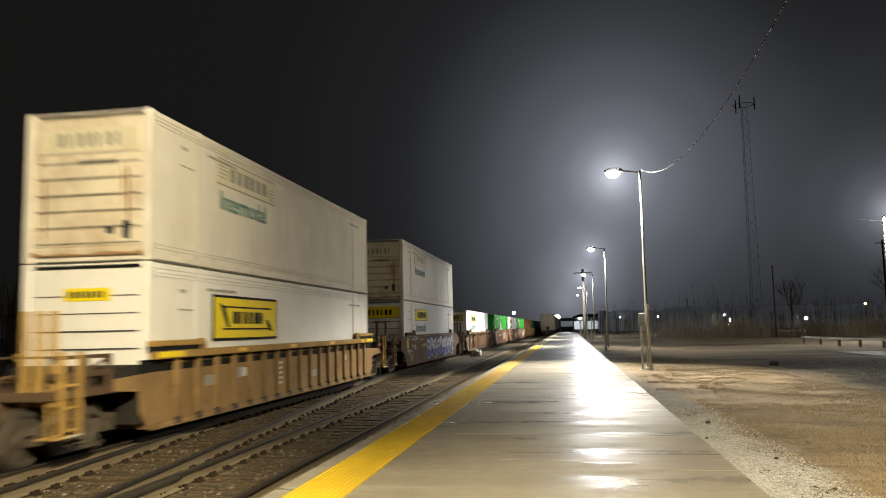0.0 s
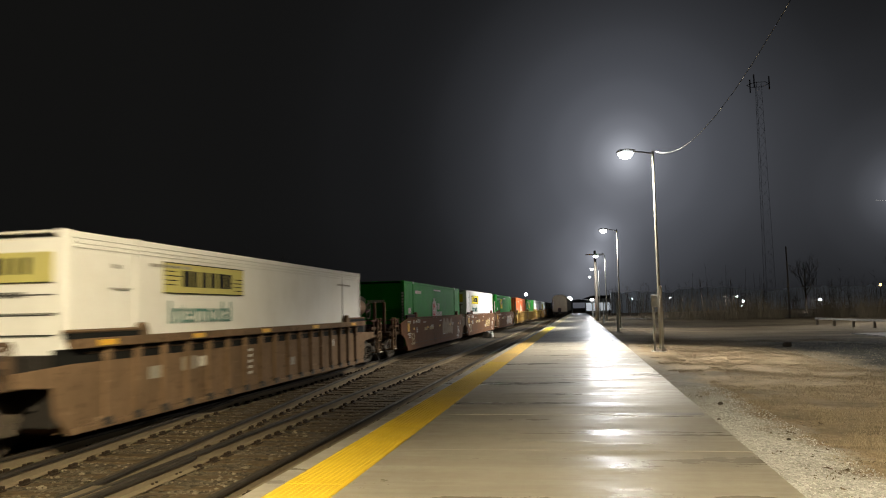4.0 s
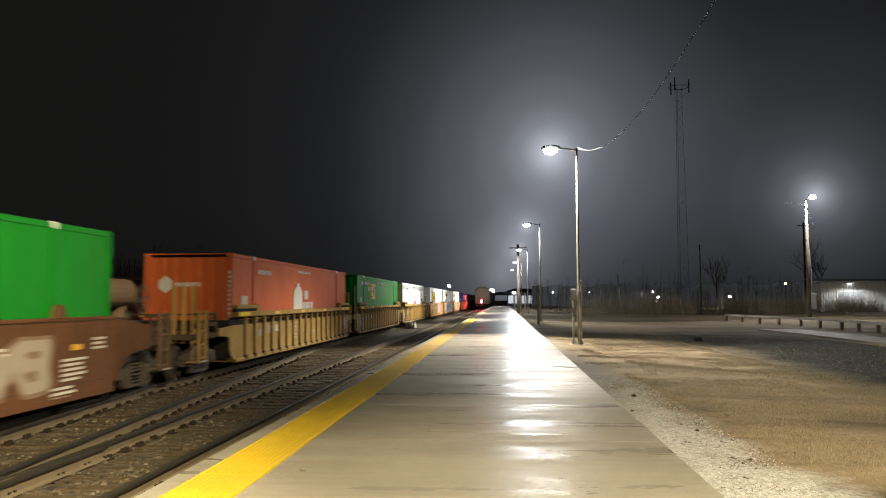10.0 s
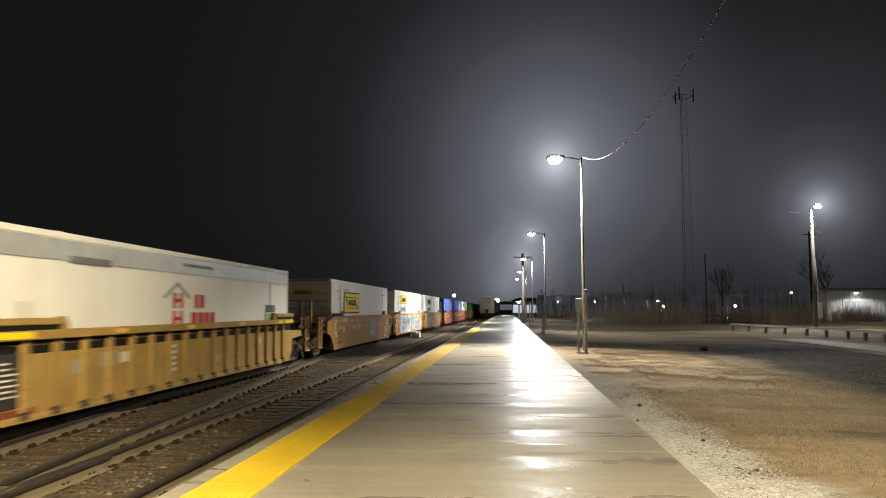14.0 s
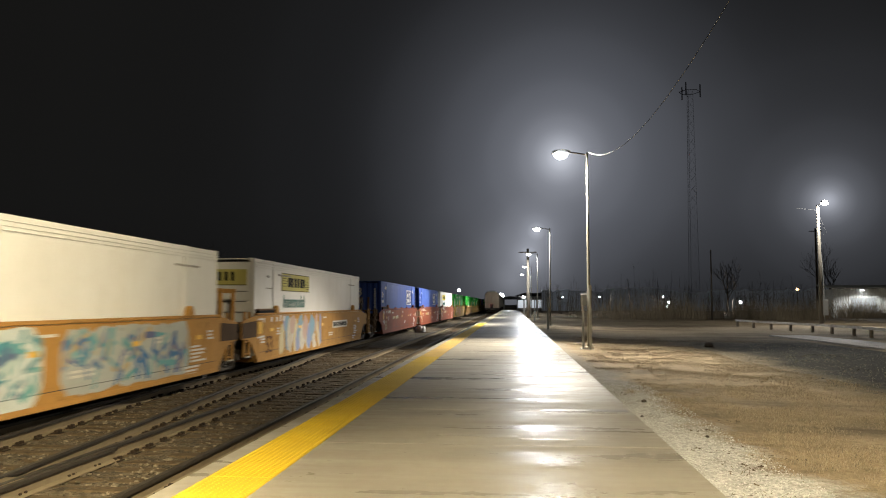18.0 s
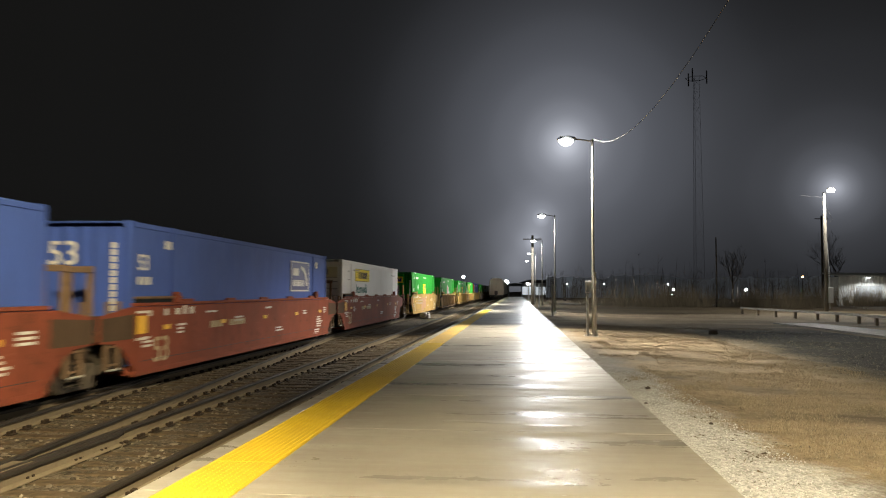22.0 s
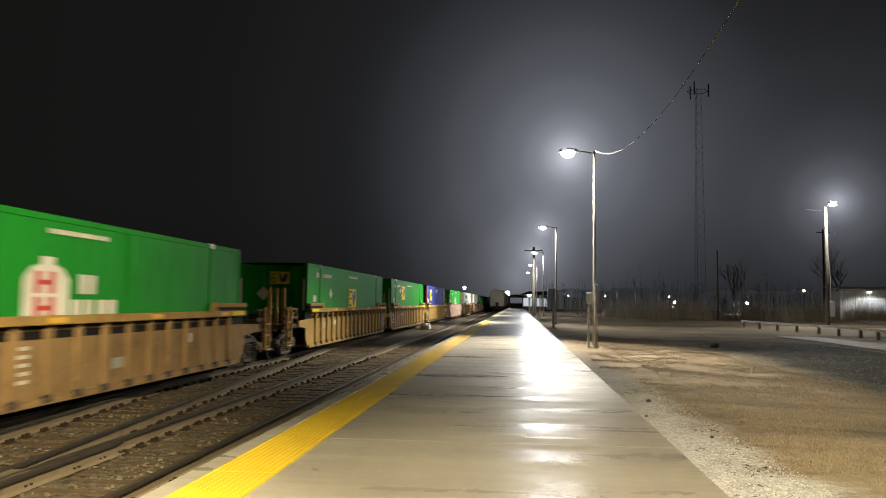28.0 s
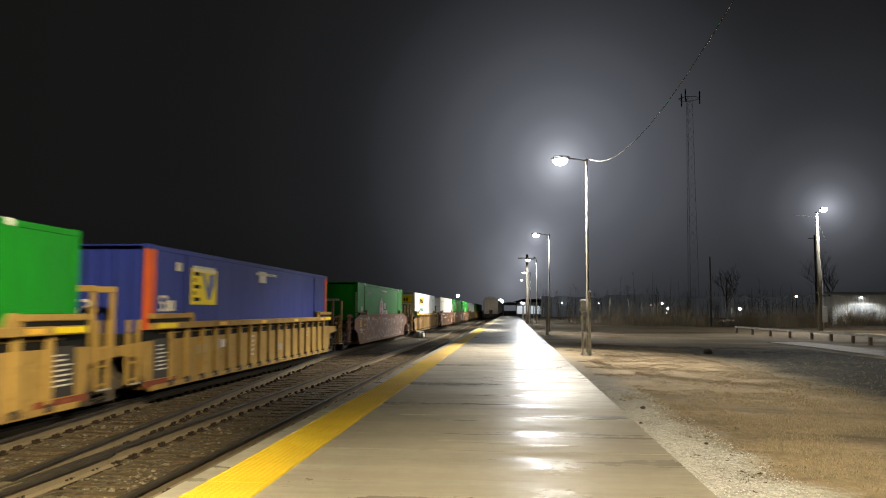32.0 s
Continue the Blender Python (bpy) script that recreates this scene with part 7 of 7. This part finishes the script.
made("body", lambda bm: prism(bm, [(-1.5, 1.15), (1.5, 1.15), (1.55, 1.4), (1.55, 4.0), (1.25, 4.5), (0.7, 4.7), (-0.7, 4.7), (-1.25, 4.5), (-1.55, 4.0), (-1.55, 1.4)], "y", 0.0, 17.0), PALE_GREY, parked, bevel=0.03)
for x in (-1.42, -0.72, 0.0, 0.72, 1.42):
    made("end_rib", lambda bm: box(bm, -0.06, 0.06, -0.10, -0.005, 1.3, 4.2), PALE_GREY, parked, pose(x, 0, 0), key="parked_rib", bevel=0.01)
made("end_sill", lambda bm: box(bm, -1.5, 1.5, -0.5, 0.1, 0.85, 1.14), DARK_STEEL, parked, bevel=0.03)
made("running_board", lambda bm: box(bm, -0.9, 0.9, -0.4, 17.2, 4.72, 4.78), GALV, parked)
made("coupler", lambda bm: (box(bm, -0.1, 0.1, -1.1, -0.5, 0.78, 0.96), box(bm, -0.2, 0.2, -1.3, -0.95, 0.72, 1.02)), TRUCK_STEEL, parked, bevel=0.03)
ladder(parked, -1.3, -0.12, 0.5, 4.0, 0.01, GALV)
truck(parked, 2.2)
truck(parked, 14.8)
for k in range(1, 6):
    c = copy_thing(parked, pose(-4.45, 172 + 18.6 * k, RAIL_Z))
marker = thing("tail_marker", "flashing red tail marker clamped to the coupler", "tail light", pose(-4.45, 170.75, RAIL_Z + 1.02))
made("housing", lambda bm: (box(bm, -0.28, 0.28, 0.05, 0.35, 0.0, 0.75), box(bm, -0.36, -0.30, -0.3, 0.35, 0.3, 0.9), box(bm, 0.30, 0.36, -0.3, 0.35, 0.3, 0.9), box(bm, -0.36, 0.36, -0.3, 0.35, 0.9, 0.96), box(bm, -0.36, 0.36, 0.30, 0.35, 0.3, 0.9)), DARK_STEEL, marker, bevel=0.01)
BEACON = part("beacon", mesh_of("beacon_back", lambda bm: prism(bm, [(0.22 * math.sin(a), 0.22 * -math.cos(a)) for a in [0.9 + i * 0.4483 for i in range(11)]], "z", 0.32, 0.88), DARK_STEEL), marker, pose(0, 0, 0), "turning lamp with a dark back")
part("red_lens", mesh_of("red_lens", lambda bm: prism(bm, [(0.2 * math.sin(a), 0.2 * -math.cos(a)) for a in (-0.8, -0.4, 0.0, 0.4, 0.8)], "z", 0.42, 0.80), LAMP_RED), BEACON, None, "red lens")

# ---------------------------------------------------------------- far lights, station and yard
def far_light(x, y, z, r, mat, label):
    root = thing("street_lamp", label, "street lamp", pose(x, y, -0.4))
    made("pole", lambda bm: tube(bm, [(0, 0, 0), (0, 0, z + 0.4)], 0.09, 6, 0.06), DARK_STEEL, root)
    made("globe", lambda bm: lathe(bm, [(-r, 0.02), (-r * 0.7, r * 0.7), (0, r), (r * 0.7, r * 0.7), (r, 0.02)], "z", 12), mat, root, pose(0, -0.15, z + 0.4), label="glowing lamp", smooth=True)


for px, py, d, r, mat in ((1172, 507, 210, 0.24, LAMP_SOFT), (1181, 516, 190, 0.28, LAMP_SOFT), (1178, 531, 180, 0.18, LAMP_SOFT), (1302, 516, 170, 0.30, LAMP_COOL), (1396, 494, 180, 0.27, LAMP_AMBER), (1042, 512, 150, 0.16, LAMP_SOFT),
                          (1063, 507, 220, 0.2, LAMP_SOFT), (1000, 507, 240, 0.18, LAMP_SOFT), (818, 495, 235, 0.5, LAMP_COOL), (893, 505, 262, 0.95, LAMP_COOL), (932, 506, 250, 0.55, LAMP_COOL), (1560, 500, 200, 0.2, glow("lamp_far_red", (1, 0.15, 0.1), 5))):
    far_light((px - 912) / 1394 * d, d, max(1.2, 1.62 + (520 - py) / 1394 * d), r, mat, "distant lamp on a dark pole")
station = thing("station_building", "far station building with a bright glazed front", "building", pose(1.5, 250, -0.4))
made("wall", lambda bm: (box(bm, 0, 16, 0.3, 10, 0, 4.6), box(bm, 0, 16, 0.0, 0.3, 0, 0.8), box(bm, 0, 16, 0.0, 0.3, 3.5, 4.6)), paint("station_wall", (0.3, 0.29, 0.27)), station)
made("roof", lambda bm: prism(bm, [(-1, 4.62), (17, 4.62), (14, 5.6), (2, 5.6)], "y", -1.5, 11), DARK_STEEL, station)
for k in range(8):
    made("window", lambda bm: box(bm, 0.25 + 2.0 * k, 1.85 + 2.0 * k, 0.05, 0.2, 0.95, 3.4), WINDOW_LIT, station, label="bright lit window")
canopy = thing("station_canopy", "long dark platform canopy on posts far along the platform", "canopy", pose(-3.5, 236, 0))
made("canopy_roof", lambda bm: prism(bm, [(0, 3.3), (6, 3.3), (6.3, 3.6), (3, 4.1), (-0.3, 3.6)], "y", 0, 40), paint("canopy_grey", (0.35, 0.36, 0.38)), canopy)
for k in range(6):
    made("canopy_post", lambda bm: box(bm, -0.1, 0.1, -0.1, 0.1, -0.6, 3.3), GALV, canopy, pose(1 + 4 * (k % 2), 1 + 7 * (k // 2), 0), key="canopy_post")

# small litter by the platform
for x, y, r in ((2.35, 14.6, 0.05), (8.9, 37.0, 0.22), (2.02, 12.75, 0.03), (2.6, 11.0, 0.03)):
    tagged(made("stone", lambda bm: lathe(bm, [(-r * 0.6, r * 0.3), (-r * 0.2, r), (r * 0.3, r * 0.8), (r * 0.6, r * 0.2)], "z", 9), BARK, None, pose(x, y, rolling(x, y) + r * 0.4)), "dark lump lying on the ground", "stone")


# ---------------------------------------------------------------- what moves
FLASHES = [1.375 + 1.4545 * k for k in range(22)]


def motions():
    times = [0, 4, 8, 12, 16, 20, 24, 28, 32]
    for ob in RUNNING:
        walk(ob, [(t, pose(TRAIN_X, ob["u"] - train_at(t), RAIL_Z + ob["z"])) for t in times])
    # wheels roll: one pattern of turning for each axle of a truck, shared by all trucks
    first = {}
    for ob in [o for o in scene.objects if o.name.startswith("wheelset") and o.parent and o.parent.parent in RUNNING]:
        s = ob["spin"]
        if s not in first:
            steps = [k / FPS for k in range(961)]
            walk(ob, [(t, pose(0, s, 0.42, math.degrees(train_at(t) / 0.42))) for t in steps])
            first[s] = ob
        else:
            ob.rotation_mode = "QUATERNION"
            ad = ob.animation_data_create()
            ad.action = first[s].animation_data.action
            ad.action_slot = first[s].animation_data.action_slot
    # the tail marker turns its lens to the front for a fifth of a second at each flash
    rows = [(0.0, pose(0, 0, 0, 0, 0, 180))]
    for k, t in enumerate(FLASHES):
        for dt, a in ((-0.175, -180), (-0.142, -120), (-0.108, -60), (-0.075, 0), (0.075, 0), (0.108, 60), (0.142, 120), (0.175, 180)):
            if 0.0 < t + dt < 32.0:
                rows.append((t + dt, pose(0, 0, 0, 0, 0, a)))
    rows.append((32.0, pose(0, 0, 0, 0, 0, 180)))
    walk(BEACON, rows)


motions()
